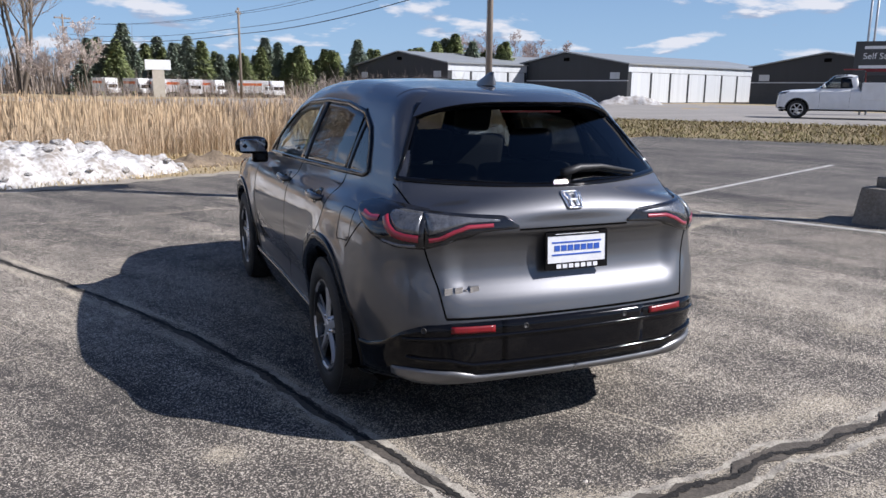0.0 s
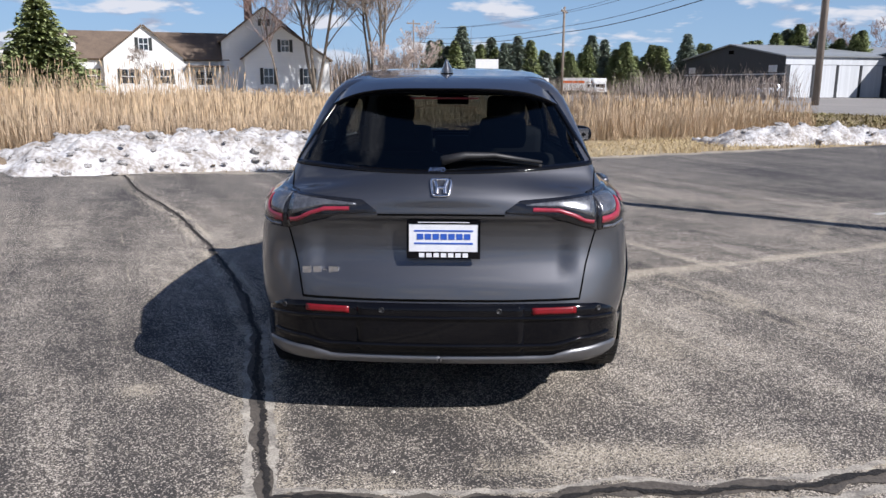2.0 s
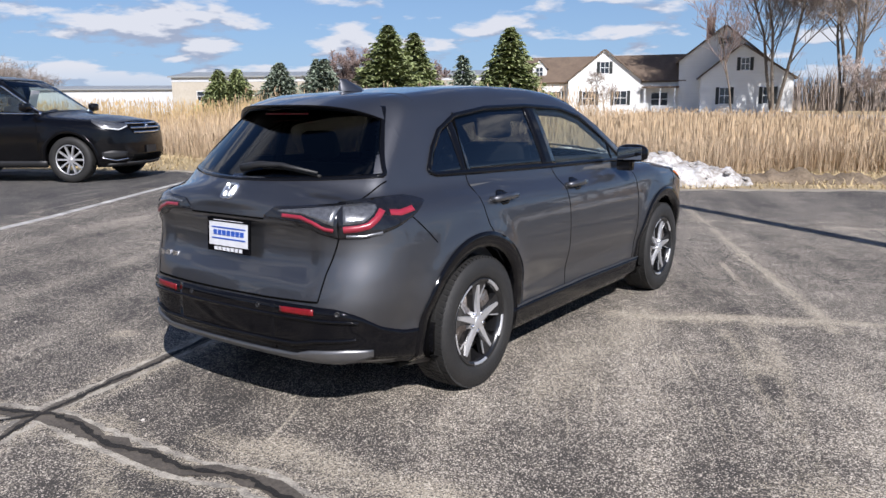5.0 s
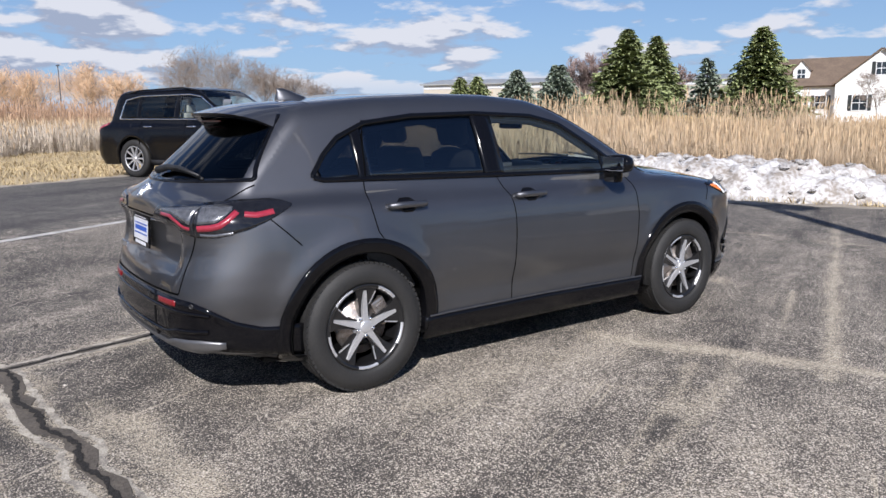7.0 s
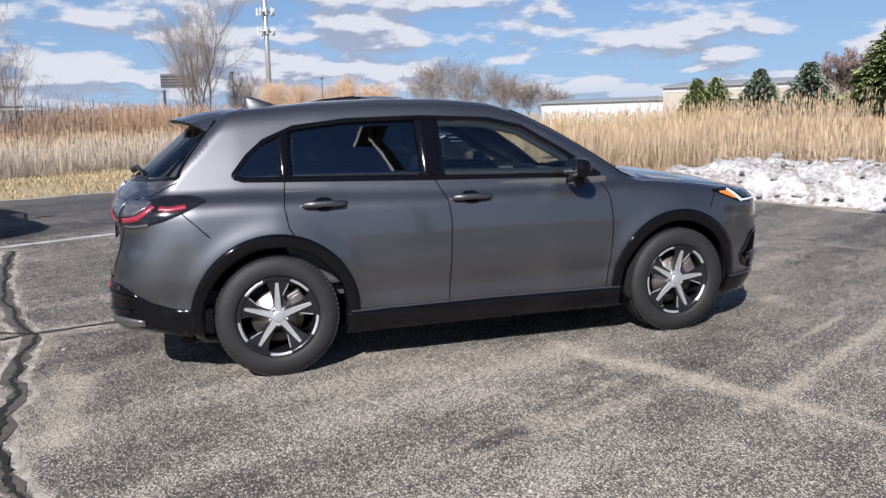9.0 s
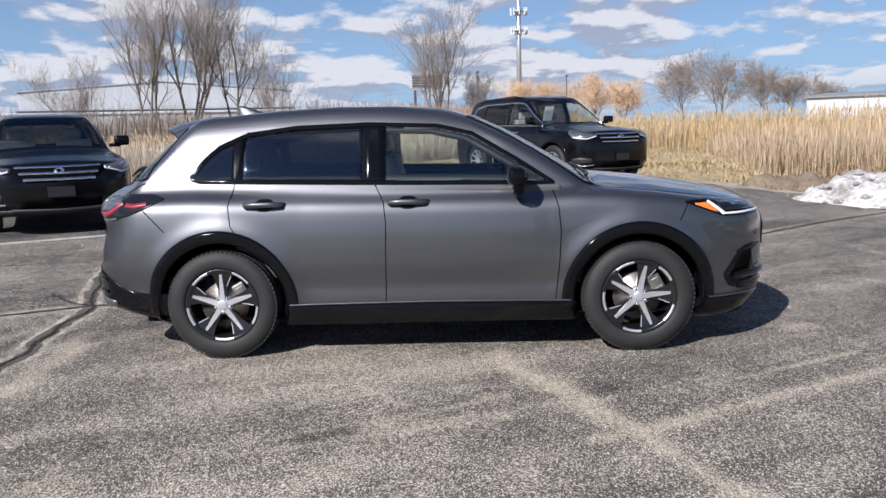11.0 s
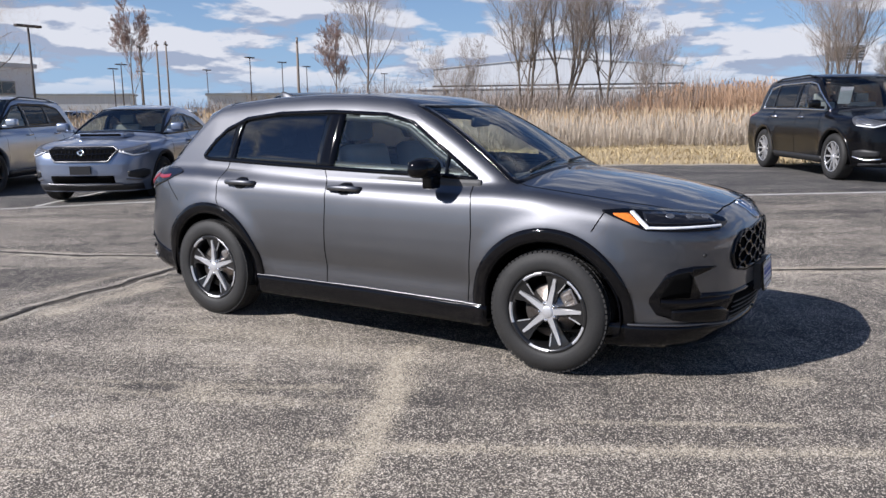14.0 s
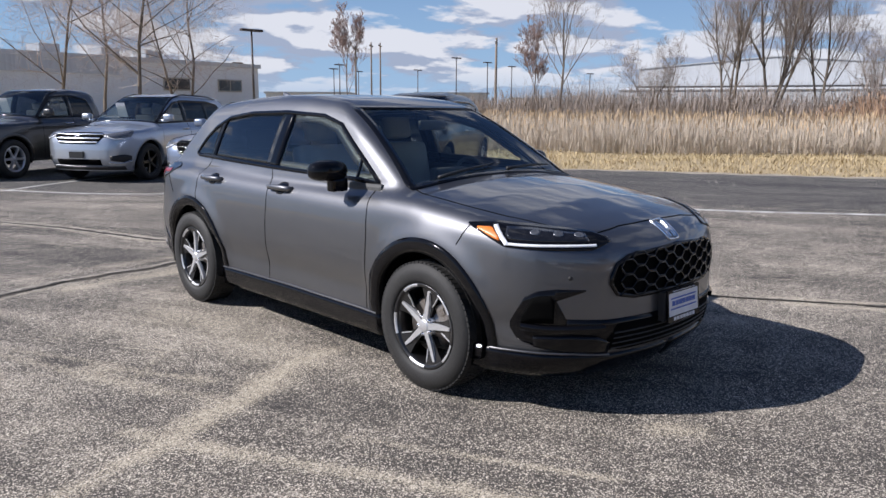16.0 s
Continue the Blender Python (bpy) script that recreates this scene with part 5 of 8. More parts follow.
nt.links.new(bmp.outputs[0], pb.inputs["Normal"])
lot = mesh_ob("parking_lot", av, af, asphalt)
lot.data.attributes.new("sand", "FLOAT", "POINT").data.foreach_set("value", sand.ravel().astype(np.float32))
bay = -0.863 * (AX + 2.4) - 0.505 * (AY + 6.3)
lot.data.attributes.new("sealed", "FLOAT", "POINT").data.foreach_set("value", np.maximum(np.maximum(np.maximum(ramp(bay + rough_edge * 0.8, -0.6, 0.8), 0.45 * ramp(VV + rough_edge, 4.2, 6.2)), 0.22 * ramp(-0.45 * AX - 0.89 * AY + rough_edge, 0.4, 2.4)), 0.75 * ramp(AX * 0.8 + AY * 0.6 + rough_edge, 5.0, 9.0)).ravel().astype(np.float32))
tagged(lot, "worn cracked asphalt lot with sandy streaks", "parking lot", kind="structure")

M["crack"] = material("crack_fill", (0.022, 0.019, 0.017), 0.95, 0.0, (0.006, 0.0055, 0.005), scale=14, fine=90, mix=0.5, bump=0.6, bump_scale=60)
M["line_paint"] = material("worn_line_paint", (0.62, 0.61, 0.58), 0.8, 0.0, (0.22, 0.215, 0.2), scale=5, fine=70, mix=0.55, bump=0.2, bump_scale=200)
M["kerb_dirt"] = material("edge_gravel", (0.40, 0.36, 0.30), 0.95, 0.0, (0.25, 0.21, 0.16), scale=3, fine=40, bump=0.6, bump_scale=60)


def strip(name, pts, width, mat, label, category, jag=0.0, lift=0.004, per=0.12, seed=0):
    """A flat band lying on the asphalt along a broken line, with uneven edges if jag is given."""
    rnd = random.Random(seed)
    q = [Vector((*p, 0)) for p in pts]
    dense = []
    for a, b in zip(q[:-1], q[1:]):
        n = max(int((b - a).length / per), 1)
        dense += [a.lerp(b, i / n) for i in range(n)]
    dense.append(q[-1])
    v, f = [], []
    for i, p in enumerate(dense):
        t = (dense[min(i + 1, len(dense) - 1)] - dense[max(i - 1, 0)]).normalized()
        n = Vector((-t.y, t.x, 0))
        wob = n * noise.noise(p * 2.7 + Vector((0, 0, seed))) * jag * 1.4
        w0, w1 = (width / 2 * (1 + (rnd.uniform(-0.7, 0.9) if jag else 0)) for _ in range(2))
        for c in (p + wob - n * w0, p + wob + n * w1):
            v.append((c.x, c.y, float(lot_z(c.x, c.y)) + lift))
    for i in range(len(dense) - 1):
        f.append((2 * i, 2 * i + 2, 2 * i + 3, 2 * i + 1))
    return tagged(mesh_ob(name, v, f, mat, smooth=False), label, category, kind="structure")


M["sealant"] = material("crack_sealant", (0.115, 0.098, 0.080), 0.9, 0.0, (0.060, 0.052, 0.044), scale=5, fine=60, mix=0.5, bump=0.4, bump_scale=60)
M["crack_sand"] = material("sandy_crack_border", (0.50, 0.455, 0.38), 0.95, 0.0, (0.17, 0.155, 0.135), scale=9, fine=130, mix=0.45, bump=0.3, bump_scale=150)


def beside(pts, d):
    """A broken line shifted sideways."""
    q = [Vector(p) for p in pts]
    out = []
    for i, p in enumerate(q):
        t = (q[min(i + 1, len(q) - 1)] - q[max(i - 1, 0)]).normalized()
        out.append((p.x - t.y * d, p.y + t.x * d))
    return out


for k, (pts, d) in enumerate(((SEAM[5:], 0.050), (SEAM[5:], -0.050), (CROSS, 0.075), (CROSS, -0.075))):
    strip("sandy_border", beside(pts, d), 0.034, M["crack_sand"], "pale sand washed out along a crack in the asphalt", "sand", 0.012, 0.0016 + 0.0003 * k, 0.03, 30 + k)
strip("crack_sealant", SEAM, 0.050, M["sealant"], "grey-brown sealed seam running through the asphalt", "crack", 0.012, 0.003, 0.09, 1)
strip("crack", [(x + 0.012, y) for x, y in SEAM], 0.022, M["crack"], "long dark crack running through the asphalt", "crack", 0.026, 0.006, 0.022, 1)
strip("crack_sealant", CROSS, 0.085, M["sealant"], "grey-brown sealed seam crossing the asphalt", "crack", 0.02, 0.0045, 0.09, 2)
strip("crack", CROSS, 0.026, M["crack"], "broken dark crack crossing the asphalt", "crack", 0.05, 0.008, 0.024, 2)
strip("crack", [(-0.95, -3.45), (-0.75, -3.2), (-0.6, -2.95)], 0.02, M["crack"], "short dark crack in the asphalt", "crack", 0.03, 0.0095, 0.04, 3)
strip("painted_line", [(5.0, 3.78), (6.33, 4.37), (12.61, 7.18)], 0.10, M["line_paint"], "worn white painted parking line", "painted line", 0, 0.004, 0.5)
strip("painted_line", [(5.16, 2.83), (6.1, 0.87), (8.0, -3.1)], 0.10, M["line_paint"], "worn white painted parking line", "painted line", 0, 0.004, 0.5)
strip("painted_line", [(1.2, -12.45), (-1.15, -8.45), (-2.4, -6.3), (-5.75, -0.57), (-7.2, 1.9), (-8.5, 4.1)], 0.10, M["line_paint"], "worn white painted line before the parking row", "painted line", 0, 0.004, 0.5)
for k, v0 in enumerate((-7.9, -10.9)):
    strip("painted_line", [(-5.7 - 0.511 * v0, -0.95 + 0.86 * v0), (-9.6 - 0.511 * v0, -3.25 + 0.86 * v0)], 0.10, M["line_paint"], "worn white painted line between parking bays", "painted line", 0, 0.0045, 0.5)
strip("gravel_edge", [uv(-10.8, 8.3), uv(0, 8.35), uv(14, 8.35)], 0.35, M["kerb_dirt"], "pale gravel along the edge of the asphalt", "gravel", 0.1, 0.006, 0.3, 5)
strip("gravel_edge", [uv(-10.85, 8.3), uv(-10.85, 0), uv(-10.8, -14)], 0.35, M["kerb_dirt"], "pale gravel along the edge of the asphalt", "gravel", 0.1, 0.006, 0.3, 6)

# loose pebbles and paint flakes
M["pebble"] = material("pale_pebbles", (0.55, 0.51, 0.45), 0.9, 0.0, (0.30, 0.27, 0.23), scale=8, fine=60, random_tint=0.3)
pr = random.Random(17)
pv, pf = [], []
for k in range(520):
    if k < 200:
        x, y = uv(pr.uniform(-10.5, 9), pr.uniform(-6.0, 8.0))
    else:
        x, y = uv(pr.uniform(-10.6, 12), 8.2 - abs(pr.gauss(0, 0.35)))
    r, b = pr.uniform(0.005, 0.014), len(pv)
    z = float(lot_z(x, y))
    for a in range(5):
        w = 1.2566 * a + pr.uniform(-0.3, 0.3)
        pv.append((x + r * math.cos(w) * pr.uniform(0.8, 1.3), y + r * math.sin(w), z - 0.001))
    pv.append((x + r * 0.2, y, z + r * pr.uniform(0.5, 0.9)))
    pf += [(b + a, b + (a + 1) % 5, b + 5) for a in range(5)]
tagged(mesh_ob("pebbles", pv, pf, M["pebble"], smooth=False), "loose pale pebbles scattered on the asphalt", "pebbles", kind="stuff")

# ---- snow banks ----
M["snow"] = material("old_snow", (0.57, 0.565, 0.565), 0.75, 0.0, (0.24, 0.21, 0.18), scale=2.3, fine=15, mix=0.42, bump=1.0, bump_scale=11)
M["snow_dirt"] = material("dirt_clods", (0.22, 0.17, 0.12), 0.95, 0.0, (0.12, 0.09, 0.06), scale=3, fine=20, bump=0.7, bump_scale=30)


def bank(name, pts, width, height, mat, label, seed, rough=0.20, res=0.06):
    """A ploughed heap along a broken line: a rounded ridge broken up by noise."""
    q = [Vector((*p, 0)) for p in pts]
    for _ in range(3):
        q = [q[0]] + [c for a, b in zip(q[:-1], q[1:]) for c in (a.lerp(b, 0.25), a.lerp(b, 0.75))] + [q[-1]]
    length = [0.0]
    for a, b in zip(q[:-1], q[1:]):
        length.append(length[-1] + (b - a).length)
    ns, nw = int(length[-1] / res), int(width / res)
    v, f = [], []
    for i in range(ns + 1):
        s = length[-1] * i / ns
        k = max(j for j in range(len(q)) if length[j] <= s + 1e-6)
        k = min(k, len(q) - 2)
        p = q[k].lerp(q[k + 1], (s - length[k]) / (length[k + 1] - length[k]))
        t = (q[k + 1] - q[k]).normalized()
        n = Vector((-t.y, t.x, 0))
        endf = max(0.0, min(1, min(s, length[-1] - s) / 2.0))
        for j in range(nw + 1):
            w = (j / nw - 0.5) * 2
            c = p + n * w * width / 2 * (1 + 0.25 * noise.noise(Vector((s * 0.5, seed, w))))
            ridge = max(0.0, 1 - abs(w) ** 3.0) * endf ** 0.6
            low = 0.85 + 0.30 * noise.noise(Vector((s * 0.45, w * 0.7, seed)))
            lump = noise.fractal(Vector((c.x * 1.9, c.y * 1.9, seed)), 0.95, 2.1, 4)
            clod = sum(k * max(0.0, 1 - noise.voronoi(Vector((c.x * e, c.y * e, seed)))[0][0] * 1.7) for e, k in ((1.7, 0.14), (3.6, 0.10), (8.0, 0.045)))
            z = height * ridge * low * (1 + rough * lump) + (clod + 0.03 * lump) * (ridge > 0.04)
            ground = max(floor_z(c.x, c.y), float(lot_z(c.x, c.y)) - 0.02)
            v.append((c.x + 0.05 * lump, c.y + 0.05 * noise.noise(c * 4), ground - 0.03 + max(z, 0)))
    m = nw + 1
    for i in range(ns):
        for j in range(nw):
            f.append((i * m + j, (i + 1) * m + j, (i + 1) * m + j + 1, i * m + j + 1))
    return tagged(mesh_ob(name, v, f, mat), label, "snow bank" if "snow" in name else "dirt heap")


bank("snow_bank", [(-7.3, 6.1), (-6.3, 7.2), (-4.9, 8.5), (-2.9, 9.8), (-1.3, 11.2)], 2.3, 0.62, M["snow"], "long heap of old white ploughed snow beside the lot", 3)
bank("snow_bank", [(6.6, 15.6), (10.0, 16.4), (13.6, 16.9)], 1.9, 0.42, M["snow"], "low heap of white snow at the field's edge", 5)


def clods(parent, count, seed, mat, name, big=1.0):
    """Rounded lumps lying on and before a bank, from a few shared meshes."""
    r = random.Random(seed)
    shapes = []
    for k in range(6):
        bm = bmesh.new()
        bmesh.ops.create_icosphere(bm, subdivisions=2, radius=1.0)
        for v in bm.verts:
            v.co *= 1 + 0.45 * noise.noise(v.co * 1.3 + Vector((k * 7.0, seed, 0))) + 0.18 * noise.noise(v.co * 3.4 + Vector((0, k * 5.0, seed)))
            v.co.z *= 0.7
        me = bpy.data.meshes.new(name)
        bm.to_mesh(me)
        bm.free()
        me.materials.append(mat)
        shapes.append(me)
    top = np.array([v.co for v in parent.data.vertices])
    for k in range(count):
        c = top[r.randrange(len(top))]
        o = new(name, shapes[r.randrange(6)])
        o.parent = parent
        size = r.uniform(0.03, 0.10) * r.uniform(0.6, 1.3) * big
        o.matrix_basis = Matrix.Translation((c[0] + r.uniform(-0.1, 0.1), c[1] + r.uniform(-0.1, 0.1), c[2] + size * 0.1)) @ Matrix.Rotation(r.uniform(0, 6), 4, "Z") @ Matrix.Diagonal((size * r.uniform(0.8, 1.5), size, size * r.uniform(0.6, 1.0), 1))


for b in [o for o in bpy.data.objects if o.name.startswith("snow_bank")]:
    clods(b, 170 if b.name == "snow_bank" else 60, 4, M["snow"], "snow_clod")
    clods(b, 22 if b.name == "snow_bank" else 10, 8, M["snow_dirt"], "dirt_clod", 0.5)
bank("dirt_heap", [(-8.6, 5.6), (-6.9, 6.8)], 1.2, 0.42, M["snow_dirt"], "brown dirt heap beside the snow bank", 9)
bank("dirt_heap", [(-1.6, 10.9), (1.4, 12.2)], 1.1, 0.16, M["snow_dirt"], "low brown heap of dirt and grass at the lot's edge", 10)

# ---- reeds and grass ----
M["reed"] = material("dry_reed", (0.54, 0.415, 0.285), 0.85, 0.0, (0.44, 0.335, 0.22), scale=0.8, fine=4, random_tint=0.22)
M["cattail"] = material("dry_cattail", (0.56, 0.485, 0.395), 0.85, 0.0, (0.45, 0.38, 0.30), scale=0.8, fine=4, random_tint=0.22)
M["plume"] = material("reed_plume", (0.50, 0.38, 0.24), 0.95, 0.0, (0.36, 0.25, 0.15), scale=1.5, fine=10, random_tint=0.3)
M["phragmites"] = material("golden_reed", (0.52, 0.38, 0.19), 0.9, 0.0, (0.37, 0.26, 0.13), scale=0.8, fine=4, random_tint=0.25)
M["red_brush"] = material("russet_brush", (0.44, 0.29, 0.185), 0.9, 0.0, (0.33, 0.21, 0.135), scale=0.8, fine=4, random_tint=0.3)
M["verge"] = material("verge_grass", (0.27, 0.24, 0.11), 0.9, 0.0, (0.20, 0.155, 0.085), scale=0.5, fine=3, random_tint=0.3)
M["dead_grass"] = material("dead_grass", (0.54, 0.42, 0.24), 0.9, 0.0, (0.38, 0.30, 0.16), scale=0.6, fine=5, random_tint=0.35)


class Blades:
    """Many thin three-point strips, gathered into one mesh."""

    def __init__(self):
        self.p, self.w, self.s, self.m = [], [], [], []

    def add(self, p, w, s, m=0):
        self.p.append(p), self.w.append(w), self.s.append(s), self.m.append(np.full(len(p), m))

    def reeds(self, g, x, y, z, h, plume, wide, lean=0.07):
        """Stems with long upright leaves, and a share of them plumed."""
        n = len(x)
        o = np.stack([x, y, z], 1)
        turn = g.uniform(0, np.pi, n)
        side = np.stack([np.cos(turn), np.sin(turn), 0 * turn], 1)
        tilt = np.stack([g.normal(0, lean, n), g.normal(0, lean, n), 0 * x], 1) * h[:, None]
        up = np.array([0, 0, 1.0])
        at = lambda k: o + tilt * (k ** 1.5)[:, None] + up * (h * k)[:, None]
        w = g.uniform(0.0030, 0.0050, n) * wide
        one = np.ones(n)
        self.add(np.stack([o, at(0.55 * one), at(one)], 1), np.stack([w, w * 0.9, w * 0.5], 1), side)
        for _ in range(3):
            k = g.uniform(0.0, 0.45, n)
            a = g.uniform(0, 2 * np.pi, n)
            d = np.stack([np.cos(a), np.sin(a), 0 * a], 1)
            length, out = h * g.uniform(0.35, 0.62, n), g.uniform(0.03, 0.16, n)
            s0 = at(k)
            s1 = s0 + d * out[:, None] + up * (length * 0.75)[:, None]
            s2 = s1 + d * (out * g.uniform(0.8, 2.4, n))[:, None] + up * (length * g.uniform(-0.25, 0.32, n))[:, None]
            lw = g.uniform(0.0028, 0.0052, n) * wide
            self.add(np.stack([s0, s1, s2], 1), np.stack([lw, lw, lw * 0.15], 1), np.stack([-d[:, 1], d[:, 0], 0 * a], 1))
        c = g.random(n) < plume
        tip, pw, pl = at(one)[c], g.uniform(0.008, 0.014, n)[c] * wide[c], g.uniform(0.10, 0.22, n)[c]
        way = (tilt + up * h[:, None])[c] / h[c][:, None]
        self.add(np.stack([tip - way * 0.05, tip + way * (pl * 0.4)[:, None], tip + way * pl[:, None]], 1), np.stack([pw * 0.4, pw, pw * 0.15], 1), side[c], 1)

    def tufts(self, g, x, y, z, h, half, flat=0.5):
        n = len(x)
        a = g.uniform(0, 2 * np.pi, n)
        d = np.stack([np.cos(a), np.sin(a), 0 * a], 1)
        o, up = np.stack([x, y, z], 1), np.array([0, 0, 1.0])
        self.add(np.stack([o, o + d * (h * flat)[:, None] + up * (h * 0.7)[:, None], o + d * (h * flat * 2.4)[:, None] + up * (h * g.uniform(0.4, 1.1, n))[:, None]], 1), np.stack([half, half * 0.9, half * 0.2], 1), np.stack([-d[:, 1], d[:, 0], 0 * a], 1))

    def ob(self, name, mats, label, category):
        p, w, s = np.concatenate(self.p), np.concatenate(self.w), np.concatenate(self.s)
        k = np.concatenate(self.m)
        n = len(p)
        off = s[:, None, :] * w[:, :, None]
        v = np.stack([p - off, p + off], 2).reshape(-1, 3)
        b = np.arange(n)[:, None] * 6
        f = np.concatenate([b + np.array([[0, 1, 3, 2]]), b + np.array([[2, 3, 5, 4]])], 1)
        me = bpy.data.meshes.new(name)
        me.vertices.add(len(v))
        me.vertices.foreach_set("co", v.astype(np.float32).ravel())
        me.loops.add(8 * n)
        me.loops.foreach_set("vertex_index", f.astype(np.int32).ravel())
        me.polygons.add(2 * n)
        me.polygons.foreach_set("loop_start", np.arange(0, 8 * n, 4, dtype=np.int32))
        me.polygons.foreach_set("material_index", np.repeat(k, 2).astype(np.int32))
        for m in mats:
            me.materials.append(m)
        me.update(calc_edges=True)
        return tagged(new(name, me), label, category, kind="stuff")


def sway(x, y, k, seed):
    """A smooth uneven field between about -1 and 1."""
    return (np.sin(x * k + 1.7 * seed + 1.3 * np.sin(y * k * 0.7 + seed)) + np.sin(y * k * 1.31 + 2.1 * seed + 1.1 * np.sin(x * k * 0.83)) + 0.6 * np.sin((x + y) * k * 2.3 + seed)) / 2.6


def lot_axes(u, v):
    return LU[0] * u + LV[0] * v, LU[1] * u + LV[1] * v


g = np.random.default_rng(11)
near, golden, brush, grass, west_reeds = Blades(), Blades(), Blades(), Blades(), Blades()


def spread_reeds(n, deep_mean):
    """Depths into a field, thickest along its near edge."""
    return np.where(g.random(n) < 0.72, g.exponential(deep_mean, n), g.uniform(0, 45, n))


# north field
n = 58000
u, deep = g.uniform(-26, 20, n), spread_reeds(n, 5.5)
v = 10.3 + 0.4 * sway(u, 0 * u, 1.1, 1) + 1.9 * ramp(u, 2, 7) + 0.06 * np.maximum(u - 9, 0) + deep
x, y = lot_axes(u, v)
ok_ = (v > 10.3 + 0.85 * np.maximum(-6.0 - u, 0)) & (x * 0.8 + y * 0.6 < 21.5) & ~((deep > 8) & (sway(x, y, 0.5, 2) < -0.55))
x, y, u = x[ok_], y[ok_], u[ok_]
far = np.hypot(x, y)
az = np.degrees(np.arctan2(y, x))
h = np.maximum(0.90 + 0.12 * sway(x, y, 0.6, 3) + 0.07 * sway(x, y, 2.1, 4) + g.normal(0, 0.13, len(x)), 0.3)
wide = np.clip(far / 20, 1.0, 2.6)
gold = (far > 30) & (az > 118) & (az < 172)
zz = rise(x, y) - 0.03
near.reeds(g, x[~gold], y[~gold], zz[~gold], h[~gold], 0.5, wide[~gold])
golden.reeds(g, x[gold], y[gold], zz[gold], (h * np.where(az < 138, 0.85, 1.1))[gold], 0.8, wide[gold])
# a taller feathery stand behind the snow
n = 2600
x, y = lot_axes(g.uniform(-10, 2, n), g.uniform(17, 30, n))
keep_ = (sway(x, y, 0.4, 6) > -0.2)
x, y = x[keep_], y[keep_]
near.reeds(g, x, y, rise(x, y) - 0.03, g.uniform(1.25, 1.95, len(x)), 0.9, np.full(len(x), 1.3), 0.13)
near.ob("reeds", [M["reed"], M["plume"]], "dense dry tan reeds of the field beside the lot", "reeds")
# west field: pale cattails beyond a wide mown strip
n = 30000
v, deep = g.uniform(-22, 34, n), spread_reeds(n, 5.0)
u = -22.0 - 2.0 * ramp(v, 2, 10) - 3.5 * ramp(v, 10, 18) + 0.8 * sway(v, 0 * v, 0.7, 5) - deep
x, y = lot_axes(u, v)
far = np.hypot(x, y)
h = np.maximum(1.20 + 0.10 * sway(x, y, 0.5, 7) + 0.08 * sway(x, y, 1.9, 8) + g.normal(0, 0.13, len(x)) - 0.45 * np.exp(-deep / 0.8), 0.3)
west_reeds.reeds(g, x, y, rise(x, y) - 0.03, h, 0.4, np.clip(far / 20, 1.1, 2.6))
west_reeds.ob("cattails", [M["cattail"], M["plume"]], "pale grey-tan dry cattails beyond a mown strip", "reeds")
n = 5200
a, r = np.radians(g.uniform(122, 170, n)), g.uniform(30, 62, n)
x, y = r * np.cos(a), r * np.sin(a)
golden.reeds(g, x, y, rise(x, y), g.uniform(1.25, 1.85, n) * np.where(np.degrees(a) < 138, 0.62, 1.0), 0.9, np.full(n, 2.2))
golden.ob("tall_reeds", [M["phragmites"], M["phragmites"]], "taller golden plumed reeds far back in the field", "reeds")
n = 9000
a, r = np.radians(g.uniform(170, 198, n)), g.uniform(44, 66, n)
x, y = r * np.cos(a), r * np.sin(a)
h = g.uniform(1.5, 2.3, n) + 0.9 * np.exp(-(((np.degrees(a) - 186) / 11) ** 2)) - 1.0 * ramp(np.degrees(a), 192, 198)
brush.reeds(g, x, y, rise(x, y) - 0.1, h, 0.7, np.full(n, 2.4), 0.12)
brush.ob("brush", [M["red_brush"], M["red_brush"]], "russet brush at the back of the field", "brush")
# mown and trodden grass: west strip, north verge, road verge
for n, box_ in ((56000, "west"), (18000, "north")):
    if box_ == "west":
        x, y = lot_axes(-11.0 - 17.0 * g.random(n) ** 1.25, g.uniform(-18, 26, n))
    elif box_ == "north":
        u = g.uniform(-15, 18, n)
        x, y = lot_axes(u, 8.45 + g.random(n) * (4.0 + 0.6 * np.maximum(-6 - u, 0)))
    h = g.uniform(0.05, 0.15, n) * (1 + 0.5 * sway(x, y, 0.9, 9))
    grass.tufts(g, x, y, rise(x, y) - 0.01, h, g.uniform(0.004, 0.009, n), 0.55)
verge = Blades()
n = 20000
s_, k_ = g.uniform(-16, 16, n), g.uniform(22.2, 27.0, n)
x, y = 0.8 * k_ + 0.6 * s_, 0.6 * k_ - 0.8 * s_
verge.tufts(g, x, y, rise(x, y) - 0.01, g.uniform(0.06, 0.18, n), g.uniform(0.012, 0.022, n), 0.7)
verge.ob("verge_grass", [M["verge"]], "short greenish brown grass beside the road", "grass")
grass.ob("dead_grass", [M["dead_grass"]], "short golden dead grass along the lot", "grass")

# ---- trees ----
M["bark"] = material("grey_bark", (0.20, 0.165, 0.13), 0.95, 0.0, (0.11, 0.09, 0.07), scale=4, fine=30, bump=0.8, bump_scale=25, stretch=(1, 1, 0.3))
M["twig"] = material("twigs", (0.33, 0.275, 0.235), 0.95, 0.0, (0.23, 0.19, 0.16), scale=4, fine=30)
M["twig_pink"] = material("pinkish_twigs", (0.36, 0.27, 0.24), 0.95, 0.0, (0.26, 0.19, 0.17), scale=4, fine=30)
M["twig_pale"] = material("pale_twigs", (0.56, 0.48, 0.44), 0.95, 0.0, (0.43, 0.36, 0.32), scale=4, fine=30)
